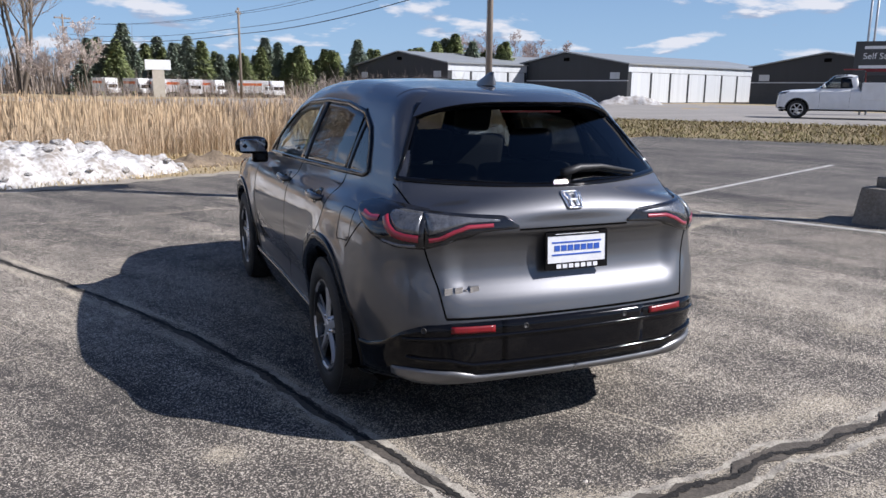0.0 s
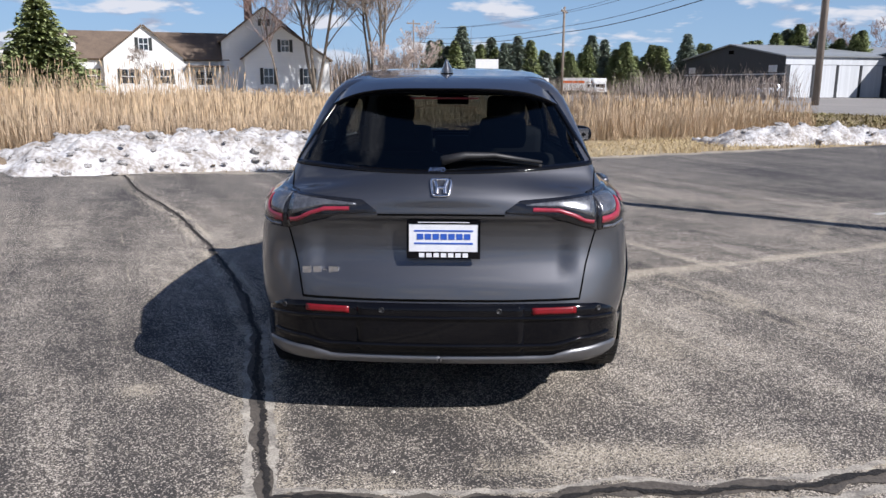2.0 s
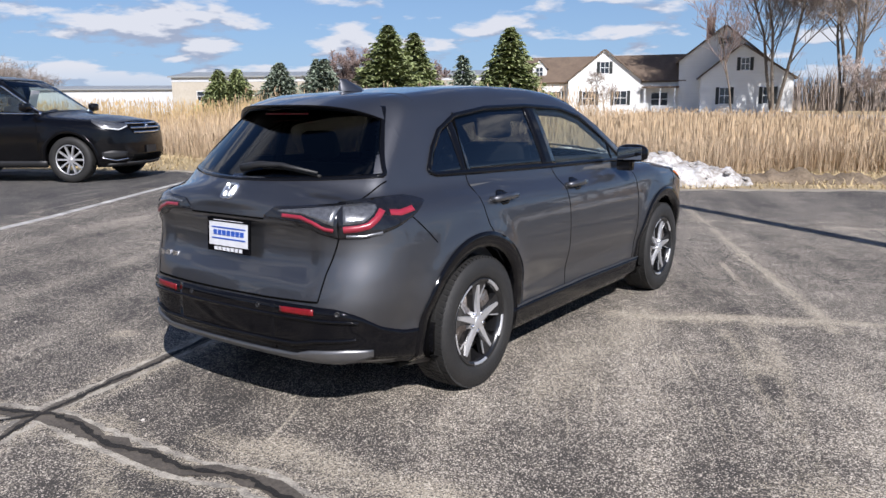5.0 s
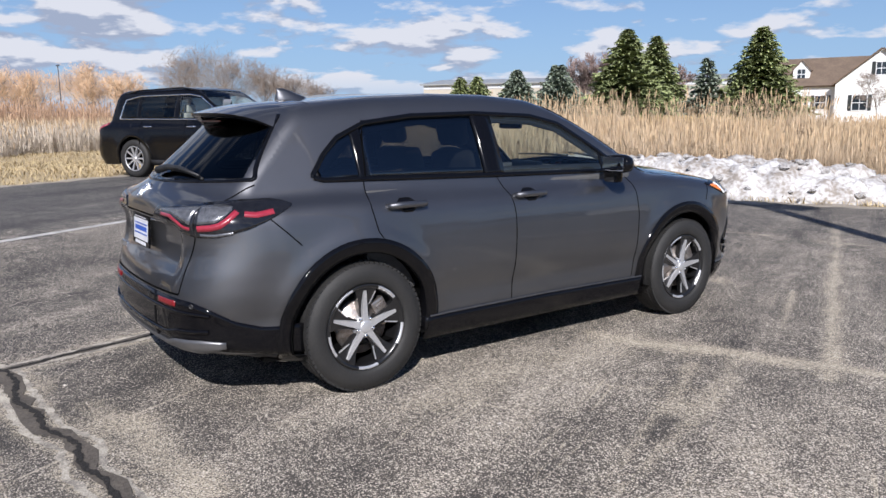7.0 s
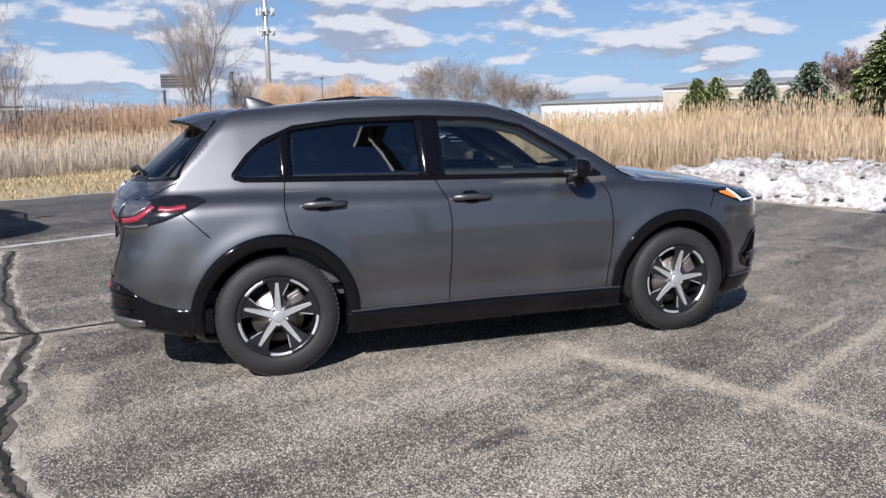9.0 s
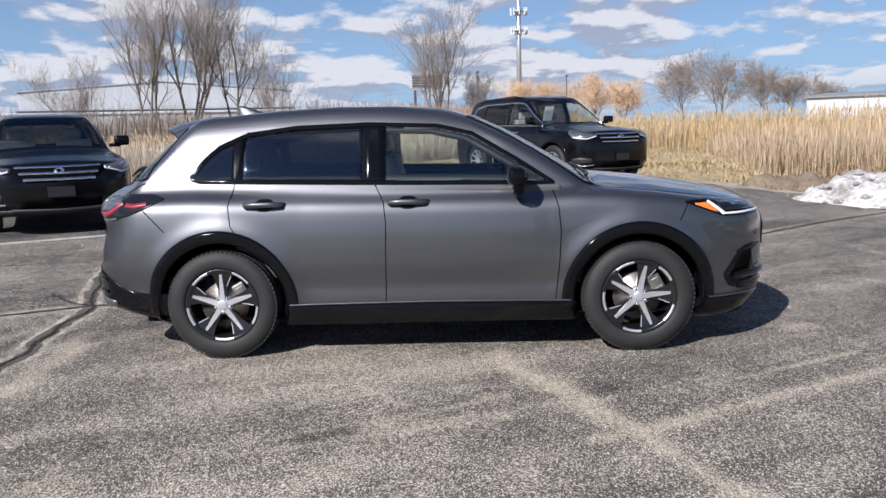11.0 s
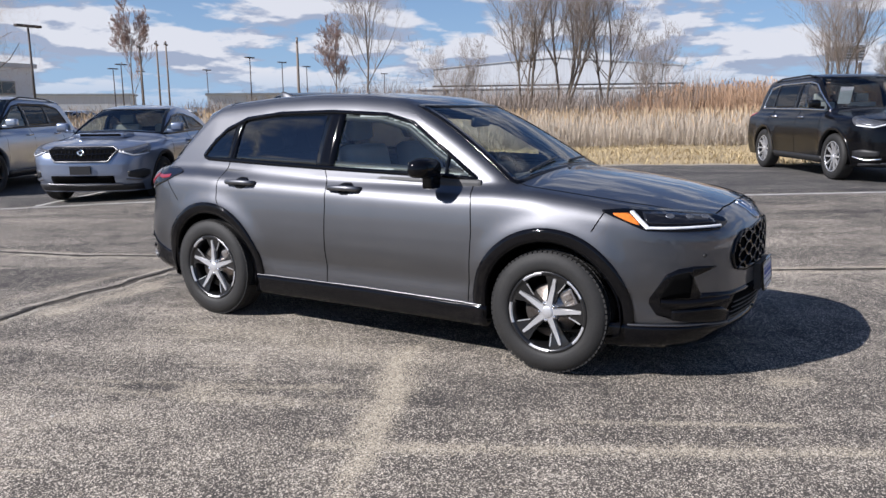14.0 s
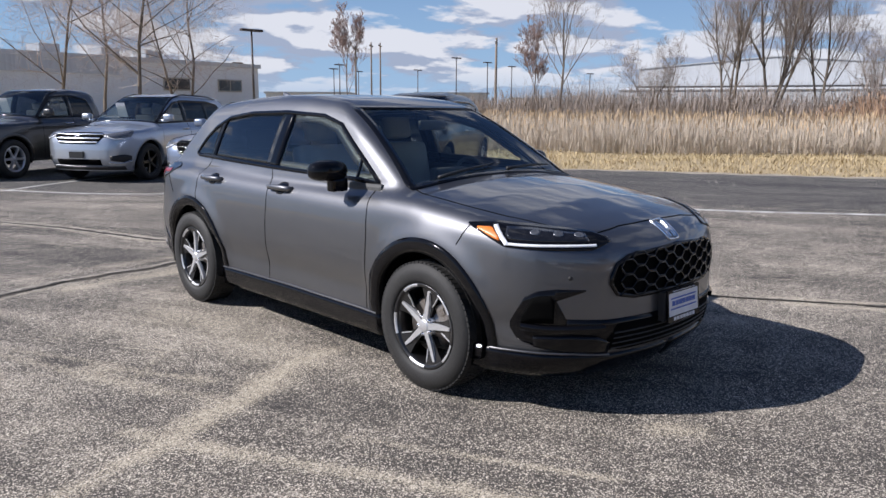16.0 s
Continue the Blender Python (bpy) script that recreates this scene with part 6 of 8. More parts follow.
M["twig_orange"] = material("willow_twigs", (0.76, 0.56, 0.38), 0.95, 0.0, (0.60, 0.43, 0.28), scale=4, fine=30)
M["needle"] = material("spruce_needles", (0.30, 0.34, 0.15), 0.8, 0.0, (0.20, 0.235, 0.10), scale=2.5, fine=18, mix=0.7, random_tint=0.3)
M["needle_blue"] = material("blue_spruce_needles", (0.27, 0.32, 0.24), 0.8, 0.0, (0.18, 0.215, 0.165), scale=2.5, fine=18, mix=0.7, random_tint=0.3)


def bare_tree(name, label, at, height, seed, stems=1, spread=0.5, twig="twig", levels=4, thick=1.0, up=0.35, dense=1.0, reach=1.0):
    """A leafless tree: tapering stems, limbs and a crown of thin twigs."""
    r = random.Random(seed)
    tv, tf, cv, cf = [], [], [], []
    far = math.hypot(*at)
    least = far * (0.00008 if far < 70 else 0.00022 if far < 110 else 0.00012)

    def limb(p, d, length, rad, level):
        n = 4 if level < 2 else 3
        pts, rads = [p], [rad]
        dd = d.copy()
        for i in range(n):
            dd = (dd + Vector((r.gauss(0, 0.13), r.gauss(0, 0.13), r.gauss(0.05, 0.07) + up * 0.12))).normalized()
            pts.append(pts[-1] + dd * length / n)
            rads.append(max(rad * (1 - 0.62 * (i + 1) / n), least))
        v, f = tube(pts, rads, 7 if level == 0 else 5 if level == 1 else 3, False)
        V, F = (tv, tf) if level < 2 else (cv, cf)
        b = len(V)
        V.extend(v)
        F.extend([tuple(b + k for k in q) for q in f])
        if level >= levels:
            return
        kids = {0: int(11 * dense), 1: int(8 * dense), 2: int(6 * dense)}.get(level, 4)
        for k in range(kids):
            t = r.uniform(0.28, 1.0) if level == 0 else r.uniform(0.15, 1.0)
            i = min(int(t * n), n - 1)
            o = pts[i].lerp(pts[i + 1], t * n - i)
            a = r.uniform(0, 2 * math.pi)
            axis = (pts[i + 1] - pts[i]).normalized()
            out = axis.orthogonal().normalized()
            out.rotate(Matrix.Rotation(a, 3, axis))
            nd = (axis * (1 - spread) + out * spread * r.uniform(0.8, 1.3) + Vector((0, 0, up * 0.5))).normalized()
            limb(o, nd, length * reach * r.uniform(0.40, 0.62) * (1.15 - 0.45 * t), rad * (1 - 0.6 * t) * r.uniform(0.38, 0.55), level + 1)

    for s in range(stems):
        a = 2 * math.pi * s / max(stems, 1) + r.uniform(0, 1)
        lean = 0.0 if stems == 1 else 0.22
        h = height * r.uniform(0.8, 1.0) if stems > 1 else height
        limb(Vector((0.25 * math.cos(a) * (stems > 1), 0.25 * math.sin(a) * (stems > 1), -0.1)), Vector((lean * math.cos(a), lean * math.sin(a), 1)).normalized(), h * 0.86, 0.016 * h * thick, 0)
    t = thing(name, label, "tree", Matrix.Translation((at[0], at[1], floor_z(*at))))
    mesh_ob("trunk", tv, tf, M["bark"], t)
    mesh_ob("crown", cv, cf, M[twig], t, False)
    return t


def spruce(name, label, at, height, seed, mat="needle", width=0.30, gap=0.0):
    """A conifer: trunk, and whorls of drooping boughs clothed in short needle sprays."""
    r = random.Random(seed)
    nv, nf = [], []
    levels = int(height * 8)
    for i in range(levels):
        z = height * (0.12 + 0.87 * i / levels)
        reach = 1.85 * width * height * (1 - i / levels) ** 0.86 * r.uniform(0.75, 1.12) + 0.12
        for k in range(max(7, int(18 * (1 - i / levels)) + 6)):
            if r.random() < gap:
                continue
            a = r.uniform(0, 2 * math.pi)
            rr = reach * r.uniform(0.72, 1.12)
            d = Vector((math.cos(a), math.sin(a), 0))
            side = Vector((-d.y, d.x, 0))
            steps = max(3, int(rr / 0.30))
            for s in range(1, steps + 1):
                t = s / steps
                c = d * rr * t + Vector((0, 0, z + r.uniform(-0.1, 0.1) - 0.30 * rr * t + 0.16 * rr * t * t + r.gauss(0, 0.03)))
                w = (0.24 + 0.14 * height / 8) * (1.2 - 0.2 * t)
                for e in (-1, 1):
                    b = len(nv)
                    tip = c + side * e * w * r.uniform(0.8, 1.5) + d * w * r.uniform(0.3, 1.0) + Vector((0, 0, r.uniform(-0.26, 0.04)))
                    nv += [c - d * w * 0.6, c + d * w * 0.5 + Vector((0, 0, 0.03)), tip]
                    nf.append((b, b + 1, b + 2))
                b = len(nv)
                nv += [c - side * w * 0.35, c + side * w * 0.35, c + d * w * 0.9 + Vector((0, 0, r.uniform(-0.34, 0.0)))]
                nf.append((b, b + 1, b + 2))
    t = thing(name, label, "tree", Matrix.Translation((at[0], at[1], floor_z(*at))))
    v, f = tube([(0, 0, -0.1), (0, 0, height * 0.5), (0, 0, height)], [0.028 * height, 0.016 * height, 0.01], 7)
    mesh_ob("trunk", v, f, M["bark"], t)
    mesh_ob("crown", nv, nf, M[mat], t, False)
    return t


# spruces before the long pale building
for i, (x, y, h, w, m, g) in enumerate(((-47.3, 55.6, 7.9, 0.30, "needle", 0.05), (-37.3, 62.4, 7.6, 0.30, "needle", 0.08), (-49.5, 62.5, 7.7, 0.24, "needle", 0.05), (-55.2, 48.3, 4.8, 0.33, "needle_blue", 0.1), (-52.1, 51.4, 5.1, 0.30, "needle_blue", 0.15), (-41.3, 60.0, 5.4, 0.22, "needle_blue", 0.5), (-60.0, 52.3, 4.8, 0.32, "needle", 0.1), (-63.7, 47.6, 4.4, 0.28, "needle", 0.1), (-62.6, 49.1, 4.5, 0.30, "needle", 0.1), (-57.1, 55.5, 5.4, 0.30, "needle_blue", 0.1))):
    spruce("spruce", "dark green spruce standing before a long pale building" if m == "needle" else "blue-green spruce with a thin crown", (x, y), h * 1.18, 40 + i, m, w, g)
# the row of conifers beyond the road
rr = random.Random(77)
kinds = [spruce("spruce", "tall dark conifer in a row beyond the reeds", (-2.0, 106.0), 6.8, 70, "needle", 0.175, 0.05), spruce("spruce", "tall blue-green conifer in a row beyond the reeds", (6.0, 108.0), 7.2, 71, "needle_blue", 0.175, 0.05)]
for i in range(50):
    x = -5.5 + i * 1.06 + rr.uniform(-0.7, 0.7)
    y = 107 - 0.16 * (x + 5) + rr.uniform(-3, 3) - (8 if i > 37 else 0)
    k = rr.uniform(0.75, 1.1) if 8 < i < 40 else rr.uniform(0.95, 1.25)
    c = copy_thing(kinds[0 if rr.random() < 0.7 else 1], Matrix.Translation((x, y, floor_z(x, y))) @ Matrix.Rotation(rr.uniform(0, 6), 4, "Z"))
    c.scale = (k, k, k * rr.uniform(0.9, 1.1))
# big bare trees by the white house
bare_tree("tree", "large leafless cottonwood behind the reeds", (-18.2, 88.0), 22, 1, 3, 0.46, levels=4, thick=0.62, dense=1.25)
bare_tree("tree", "large leafless cottonwood with twin trunks", (-11.2, 88.2), 23, 2, 4, 0.46, levels=4, thick=0.62, dense=1.25)
bare_tree("tree", "slender leafless birch before the white house", (-21.5, 83.5), 13.0, 3, 1, 0.45, "twig_pink", levels=3, thick=0.6)
bare_tree("tree", "small leafless ornamental tree with pinkish twigs", (-8.2, 82.0), 6.2, 4, 2, 0.55, "twig_pale", levels=4, thick=0.7, dense=0.95)
bare_tree("tree", "small leafless tree with pinkish twigs", (-4.5, 80.0), 6.5, 14, 1, 0.55, "twig_pale", levels=4, thick=0.8, dense=0.95)
bare_tree("tree", "small round leafless tree before the white gable", (-36.0, 82.3), 5.4, 5, 1, 0.7, "twig", levels=3, thick=0.7)
bare_tree("tree", "grey leafless tree among the spruces", (-54.9, 58.4), 6.6, 6, 2, 0.5, "twig_pink", levels=4, thick=0.6, dense=1.2)
bare_tree("tree", "grey leafless tree among the spruces", (-51.1, 67.8), 6.2, 7, 2, 0.5, "twig_pink", levels=4, thick=0.6)
for i, (x, y, h) in enumerate(((52.0, 108.0, 9.5), (58.0, 104.0, 9.0), (63, 100, 8.2))):
    bare_tree("tree", "round leafless tree behind the storage sheds", (x, y), h, 20 + i, 2, 0.55, "twig_pink", levels=4, thick=0.5)
# bare trees to the west and south-west
for i, (x, y, h, st, lv, th) in enumerate(((-51.9, -38.5, 12.5, 1, 4, 0.7), (-51.6, -22.7, 12.5, 3, 4, 0.7), (-52.9, -20.2, 13.5, 4, 4, 0.75), (-53.9, -16.8, 12.0, 2, 4, 0.7), (-67.2, -16.9, 8.0, 3, 4, 0.5), (-47.7, -26.3, 6.4, 3, 4, 0.6), (-69.5, -1.6, 12.0, 5, 4, 0.55), (-69.6, 2.0, 5.6, 4, 3, 0.5), (-65.8, -53.3, 9.6, 1, 4, 0.6), (-62.2, -84.0, 12.5, 1, 4, 0.6))):
    bare_tree("tree", "tall leafless tree with several stems at the field's edge" if st > 2 else "tall slender leafless tree at the field's edge", (x, y), h, 30 + i, st, 0.46, "twig" if i < 8 else "twig_pink", lv if st < 3 else 3, th * 0.9, 0.45, 1.0 if st < 3 else 1.2)
for i, (x, y, h) in enumerate(((-11.8, -37.6, 9.5), (-11.4, -32.8, 10.5), (-15.6, -36.5, 10.0), (-9.0, -36.0, 9.0))):
    bare_tree("tree", "leafless tree with pale spreading branches behind the parked cars", (x, y), h * 1.05, 60 + i, 1 if i != 2 else 2, 0.74, "twig_pale", 4, 0.62, 0.22, 1.15, 1.1)
for i, (x, y, h) in enumerate(((-183.7, 15.5, 11.5), (-182.0, 22.0, 10.5), (-181.0, 33.0, 12), (-180, 39.5, 11))):
    bare_tree("willow", "orange-twigged leafless willow far beyond the field", (x, y), h, 80 + i, 6, 0.66, "twig_orange", 3, 0.6, 0.40, 1.05, 1.15)
for i, (x, y, h) in enumerate(((-138.2, 42.0, 11.5), (-136.2, 48.2, 11.5), (-133.5, 55.2, 10.0), (-150, 66, 9), (-156.8, 76.6, 8.5))):
    bare_tree("tree", "round leafless tree far beyond the golden reeds", (x, y), h, 90 + i, 3, 0.60, "twig", 3, 0.6, 0.38, 1.15, 1.2)
# low leafless scrub along the far edges, and a taller thicket to the south-west
tuft = Blades()
g = np.random.default_rng(5)
for n, x0, x1, y0, y1, h0, h1 in ((14000, -64, -44, -46, -8, 1.2, 4.0), (3200, -6, 42, 86, 101, 1.0, 2.9), (1800, 14, 26, 54, 64, 1.0, 2.9)):
    x, y = g.uniform(x0, x1, n), g.uniform(y0, y1, n)
    h = g.uniform(h0, h1, n) * (1 + 0.35 * sway(x, y, 0.35, 3))
    tuft.tufts(g, x, y, rise(x, y) - 0.1, h, np.full(n, 0.015), 0.2)
n = 5200
a, r = np.radians(g.uniform(196, 238, n)), g.uniform(88, 104, n)
x, y = r * np.cos(a), r * np.sin(a)
tuft.tufts(g, x, y, rise(x, y) - 0.1, np.maximum(g.uniform(1.5, 3.2, n) + 1.3 * sway(x, y, 0.12, 2), 0.5), np.full(n, 0.03), 0.2)
# a leafless thicket far behind the house and the conifers
n = 5200
x = g.uniform(-60, 22, n)
y = 122 + 0.1 * x + g.uniform(-6, 6, n)
tuft.tufts(g, x, y, rise(x, y) - 0.1, g.uniform(3.5, 7.5, n) * (1 + 0.3 * sway(x, y, 0.2, 4)), np.full(n, 0.05), 0.12)
tuft.ob("scrub", [M["twig"]], "low leafless scrub along the far edge of the field", "scrub")
# wild shrubs in the reeds
for i, (u, v, h) in enumerate(((9.5, 12.9, 1.5), (8.2, 13.4, 1.3), (12.0, 14.5, 1.6))):
    bare_tree("shrub", "dark leafless shrub among the reeds", uv(u, v), h, 120 + i, 6, 0.6, "twig", 3, 0.5, 0.3)

# ---- other vehicles ----
M["paint_black"] = material("black_paint", (0.003, 0.003, 0.004), 0.2, 0.0, (0.0025, 0.0025, 0.003), scale=3, fine=500, coat=0.15, spec=0.3)
M["paint_silver"] = material("silver_paint", (0.50, 0.53, 0.58), 0.32, 0.75, (0.46, 0.49, 0.54), scale=3, fine=700, coat=1.0)
M["paint_bluesilver"] = material("blue_grey_paint", (0.27, 0.31, 0.40), 0.32, 0.7, (0.24, 0.28, 0.37), scale=3, fine=700, coat=1.0)
M["paint_brown"] = material("dark_bronze_paint", (0.055, 0.05, 0.046), 0.3, 0.5, (0.048, 0.044, 0.04), scale=3, fine=700, coat=1.0)
M["paint_white"] = material("white_paint", (0.78, 0.79, 0.80), 0.35, 0.0, (0.68, 0.69, 0.70), scale=3, fine=60, coat=0.6)
M["orange_stripe"] = material("orange_stripe", (0.75, 0.16, 0.03), 0.5, 0.0, scale=3, fine=60)


def saloon_spec(L, W, H, wb, hood, belt, r, screen_base, rake, roof_back, back_foot, glass_front, rim="ten", tail_deck=None, arch_mat=None, front_over=0.92, floor=0.22, cut=()):
    """Tables for a generic road vehicle from its main sizes."""
    yf = wb / 2 + front_over
    yr = yf - L
    w = W / 2
    deck_back = tail_deck or belt
    d = dict(front_end=yf, rear_end=yr, width=W, height=H, floor=floor, hub=r, axles=(-wb / 2, wb / 2), core=(0.34, yr + 0.5, yf - 0.55, min(hood, belt) - 0.16))
    d["side"] = [(floor, w - 0.075), (0.36, w - 0.045), (0.5, w - 0.03), (0.68, w - 0.012), (0.82, w - 0.012), (belt - 0.12, w - 0.03), (belt - 0.04, w - 0.07), (belt + 0.04, w - 0.13)]
    d["plan"] = [(yr - 0.1, -0.12), (yr + 0.35, -0.03), (-wb / 2, 0), (0, -0.008), (wb / 2, 0), (yf - 0.5, -0.03), (yf, -0.14)]
    d["flare"], d["flare_out"] = ((-wb / 2, r + 0.10), (wb / 2, r + 0.10)), 0.018
    d["deck"] = [(yr, deck_back - 0.02), (back_foot, deck_back), (back_foot + 0.1, max(deck_back, belt)), (0, belt), (screen_base, hood + 0.03), (yf - 0.6, hood - 0.03), (yf - 0.2, hood - 0.10), (yf, hood - 0.2)]
    d["deck_camber"], d["edge"], d["corner"], d["blend"] = 0.09, 0.12, 0.26, 0.05
    d["front"], d["front_curve"] = [(floor, yf - 0.12), (0.4, yf), (0.62, yf), (hood - 0.2, yf - 0.03), (hood - 0.05, yf - 0.09), (hood + 0.05, yf - 0.2)], 0.20
    d["rear"], d["rear_curve"] = [(floor, yr + 0.12), (0.42, yr), (0.6, yr), (0.75, yr + 0.05), (belt, yr + 0.08), (belt + 0.1, yr + 0.12)], 0.10
    d["cab_side"] = [(belt - 0.1, w - 0.10), (belt, w - 0.14), ((belt + H) / 2, w - 0.22), (H - 0.12, w - 0.31), (H, w - 0.37)]
    d["cab_plan"] = [(yr, -0.10), (roof_back, -0.04), (0, 0), (screen_base, -0.05)]
    d["roof"], d["roof_camber"] = [(roof_back - 0.3, H - 0.09), (roof_back + 0.3, H - 0.03), (-0.3, H), (screen_base - rake, H - 0.05), (screen_base - rake + 0.4, H - 0.2)], 0.05
    d["screen"], d["screen_curve"], d["screen_n"] = [(belt - 0.05, screen_base + 0.12), (belt + 0.02, screen_base), (H - 0.06, screen_base - rake), (H, screen_base - rake - 0.15)], 0.20, 0.6
    d["back"], d["back_curve"] = [(belt - 0.1, back_foot - 0.05), (belt, back_foot), (H - 0.1, roof_back), (H, roof_back + 0.08)], 0.08
    d["rear_pivot"], d["front_pivot"] = (0.2, yr + 0.65), (0.3, yf - 0.8)
    b0, b1 = back_foot + 0.30 + 0.25 * (roof_back - back_foot), screen_base - 0.12
    top = H - 0.165
    d["dlo_bottom"] = [(b0, belt + 0.035), (0, belt + 0.02), (b1, belt + 0.0)]
    d["dlo_top"] = [(b0, belt + 0.05), (max(roof_back + 0.28, b0 + 0.1), top - 0.07), (max(roof_back + 0.65, b0 + 0.3), top), (-0.1, top + 0.015), (screen_base - rake + 0.02, top - 0.03), (b1, belt + 0.02)]
    d["pillars"], d["glass_door"] = ([(-0.95, -0.88), (-0.12, 0.0)] if not cut else list(cut)), (None, 1, 0)
    if len(d["pillars"]) == 1:
        d["glass_door"] = (1, 0)
    d["glass"] = [M["glass_dark"]] * len(d["pillars"]) + [glass_front]
    d["wind"] = dict(z0=belt + 0.05, z1=H - 0.075, w0=w - 0.20, w1=w - 0.36, mat=M["glass"], bow=0.04)
    d["rear_glass"] = dict(z0=belt + 0.06, z1=H - 0.13, w0=w - 0.26, w1=w - 0.36, mat=M["glass_dark"], y=-0.3, bow=0.0)
    d.update(arch=r + 0.055, arch_w=0.055, arch_mat=arch_mat, arch_off=0.006, wheel_x=w - 0.125, tyre_r=r, rim_r=r * 0.66, tyre_w=0.225, rim_style=rim, sill=0.36, doors=(screen_base - 0.1, -0.06, -wb / 2 + 0.18), hood_y=screen_base + 0.05, roof_z=H - 0.13, tail_y=roof_back, tail_w=w - 0.22, tail_z=0.62, bumper_z=0.62)
    return d


def vehicle(name, label, spec, paint, m, grille="bars", chrome=False, card=False, rails=False, sunroof=False, group=""):
    root = thing(name, label, "car", m, group)
    s, q = shell_vehicle(spec, root, paint, 0.055, False)
    hood, yf = spec["deck"][-1][1] + 0.2, spec["front_end"]
    w = spec["width"] / 2
    put = lambda nm, rays, nu, nv, off, mat, par, label="", flip=False: mesh_ob(nm, *s.sheet(rays, nu, nv, off, 0.02, flip), mat, par, True, label)
    line = lambda nm, rays, pts, wd, off, mat, par, close=False: mesh_ob(nm, *s.ribbon(rays, pts, wd, off, 0.012, close, 4), mat, par)
    FRV = lambda a, b: s.end(1, a, b, 0.4)
    zt, zb = hood - 0.13, hood - 0.34
    gw = w * 0.56
    bumper = q.get("front_bumper", root)
    gr = put("grille", between([(-gw, zt - 0.04), (-gw * 0.85, zt), (gw * 0.85, zt), (gw, zt - 0.04)], [(-gw, zt - 0.08), (-gw * 0.75, zb), (gw * 0.75, zb), (gw, zt - 0.08)], FRV), 16, 5, 0.006, M["inner_shade"], bumper, flip=True)
    bar_mat = M["chrome"] if chrome else M["black_gloss"]
    for k in range(3):
        zz = zt - 0.03 - k * (zt - zb - 0.05) / 2.2
        line("grille_bar", FRV, [(-gw * (0.95 - 0.08 * k), zz), (0, zz - 0.004), (gw * (0.95 - 0.08 * k), zz)], 0.032 if chrome else 0.02, 0.012, bar_mat, gr)
    if grille == "mesh":
        for k in range(-7, 8):
            line("grille_bar", FRV, [(k * gw / 9, zb + 0.02), (k * gw / 9, zt - 0.01)], 0.008, 0.011, M["black_gloss"], gr)
        line("grille_frame", FRV, [(-gw, zt - 0.05), (-gw * 0.85, zt), (gw * 0.85, zt), (gw, zt - 0.05), (gw * 0.75, zb), (-gw * 0.75, zb)], 0.022, 0.014, M["silver_trim"], gr, True)
    line("emblem", FRV, [(-0.05, zt - 0.08), (0, zt - 0.05), (0.05, zt - 0.08), (0, zt - 0.12)], 0.018, 0.02, M["chrome"], gr, True)
    put("lower_grille", between([(-gw, 0.44), (gw, 0.44)], [(-gw * 0.9, 0.33), (gw * 0.9, 0.33)], FRV), 14, 4, 0.004, M["inner_shade"], bumper, flip=True)
    put("chin", between([(-w * 0.86, 0.31), (w * 0.86, 0.31)], [(-w * 0.84, spec["floor"] + 0.02), (w * 0.84, spec["floor"] + 0.02)], FRV), 16, 3, 0.012, M["black_matt"], bumper, flip=True)
    line("chin_trim", FRV, [(-w * 0.6, 0.315), (0, 0.30), (w * 0.6, 0.315)], 0.03, 0.018, M["silver_trim"], bumper)
    boxes("number_plate", [(-0.15, 0.15, yf + 0.005, yf + 0.03, 0.46, 0.58)], M["black_matt"], bumper)
    for sg in (1, -1):
        RF = lambda a, b, sg=sg: s.round_front(sg, a, b)
        RR = lambda a, b, sg=sg: s.round_rear(sg, a, b)
        S = lambda a, b, sg=sg: s.side(sg, a, b)
        h0 = hood - 0.14
        lamp = put("head_lamp", between([(18, h0 - 0.03), (40, h0 + 0.01), (66, h0 + 0.05)], [(18, h0 - 0.07), (35, h0 - 0.13), (55, h0 - 0.09), (66, h0 + 0.02)], RF), 16, 5, 0.006, M["silver_trim"], root, "clear head lamp", sg > 0)
        put("lamp_insert", between([(22, h0 - 0.045), (40, h0 - 0.01), (58, h0 + 0.02)], [(22, h0 - 0.07), (35, h0 - 0.11), (52, h0 - 0.06), (58, h0 - 0.01)], RF), 12, 4, 0.009, M["lamp_grey"], lamp, "", sg > 0)
        line("light_strip", RF, [(20, h0 - 0.065), (34, h0 - 0.115), (54, h0 - 0.085)], 0.016, 0.012, M["white_lamp"], lamp)
        put("fog_pocket", between([(26, 0.50), (44, 0.53), (56, 0.50)], [(26, 0.42), (44, 0.38), (56, 0.43)], RF), 10, 4, 0.006, M["black_matt"], bumper, "", sg > 0)
        line("fog_trim", RF, [(24, 0.385), (40, 0.36), (56, 0.41)], 0.02, 0.012, M["chrome"] if chrome else M["silver_trim"], bumper)
        put("tail_lamp", between([(28, spec["side"][-2][0] - 0.02), (50, spec["side"][-2][0]), (74, spec["side"][-2][0] - 0.01)], [(28, spec["side"][-2][0] - 0.2), (55, spec["side"][-2][0] - 0.18), (74, spec["side"][-2][0] - 0.05)], RR), 12, 4, 0.008, M["red_lens"], root, "red tail lamp", sg < 0)
        dd = spec["doors"]
        bz = spec["dlo_bottom"][1][1]
        for yy in (dd[0], dd[1], dd[2]):
            line("gap_line", S, [(yy - 0.03, bz - 0.03), (yy, bz - 0.25), (yy, 0.37)], 0.008, 0.0015, M["gap"], root)
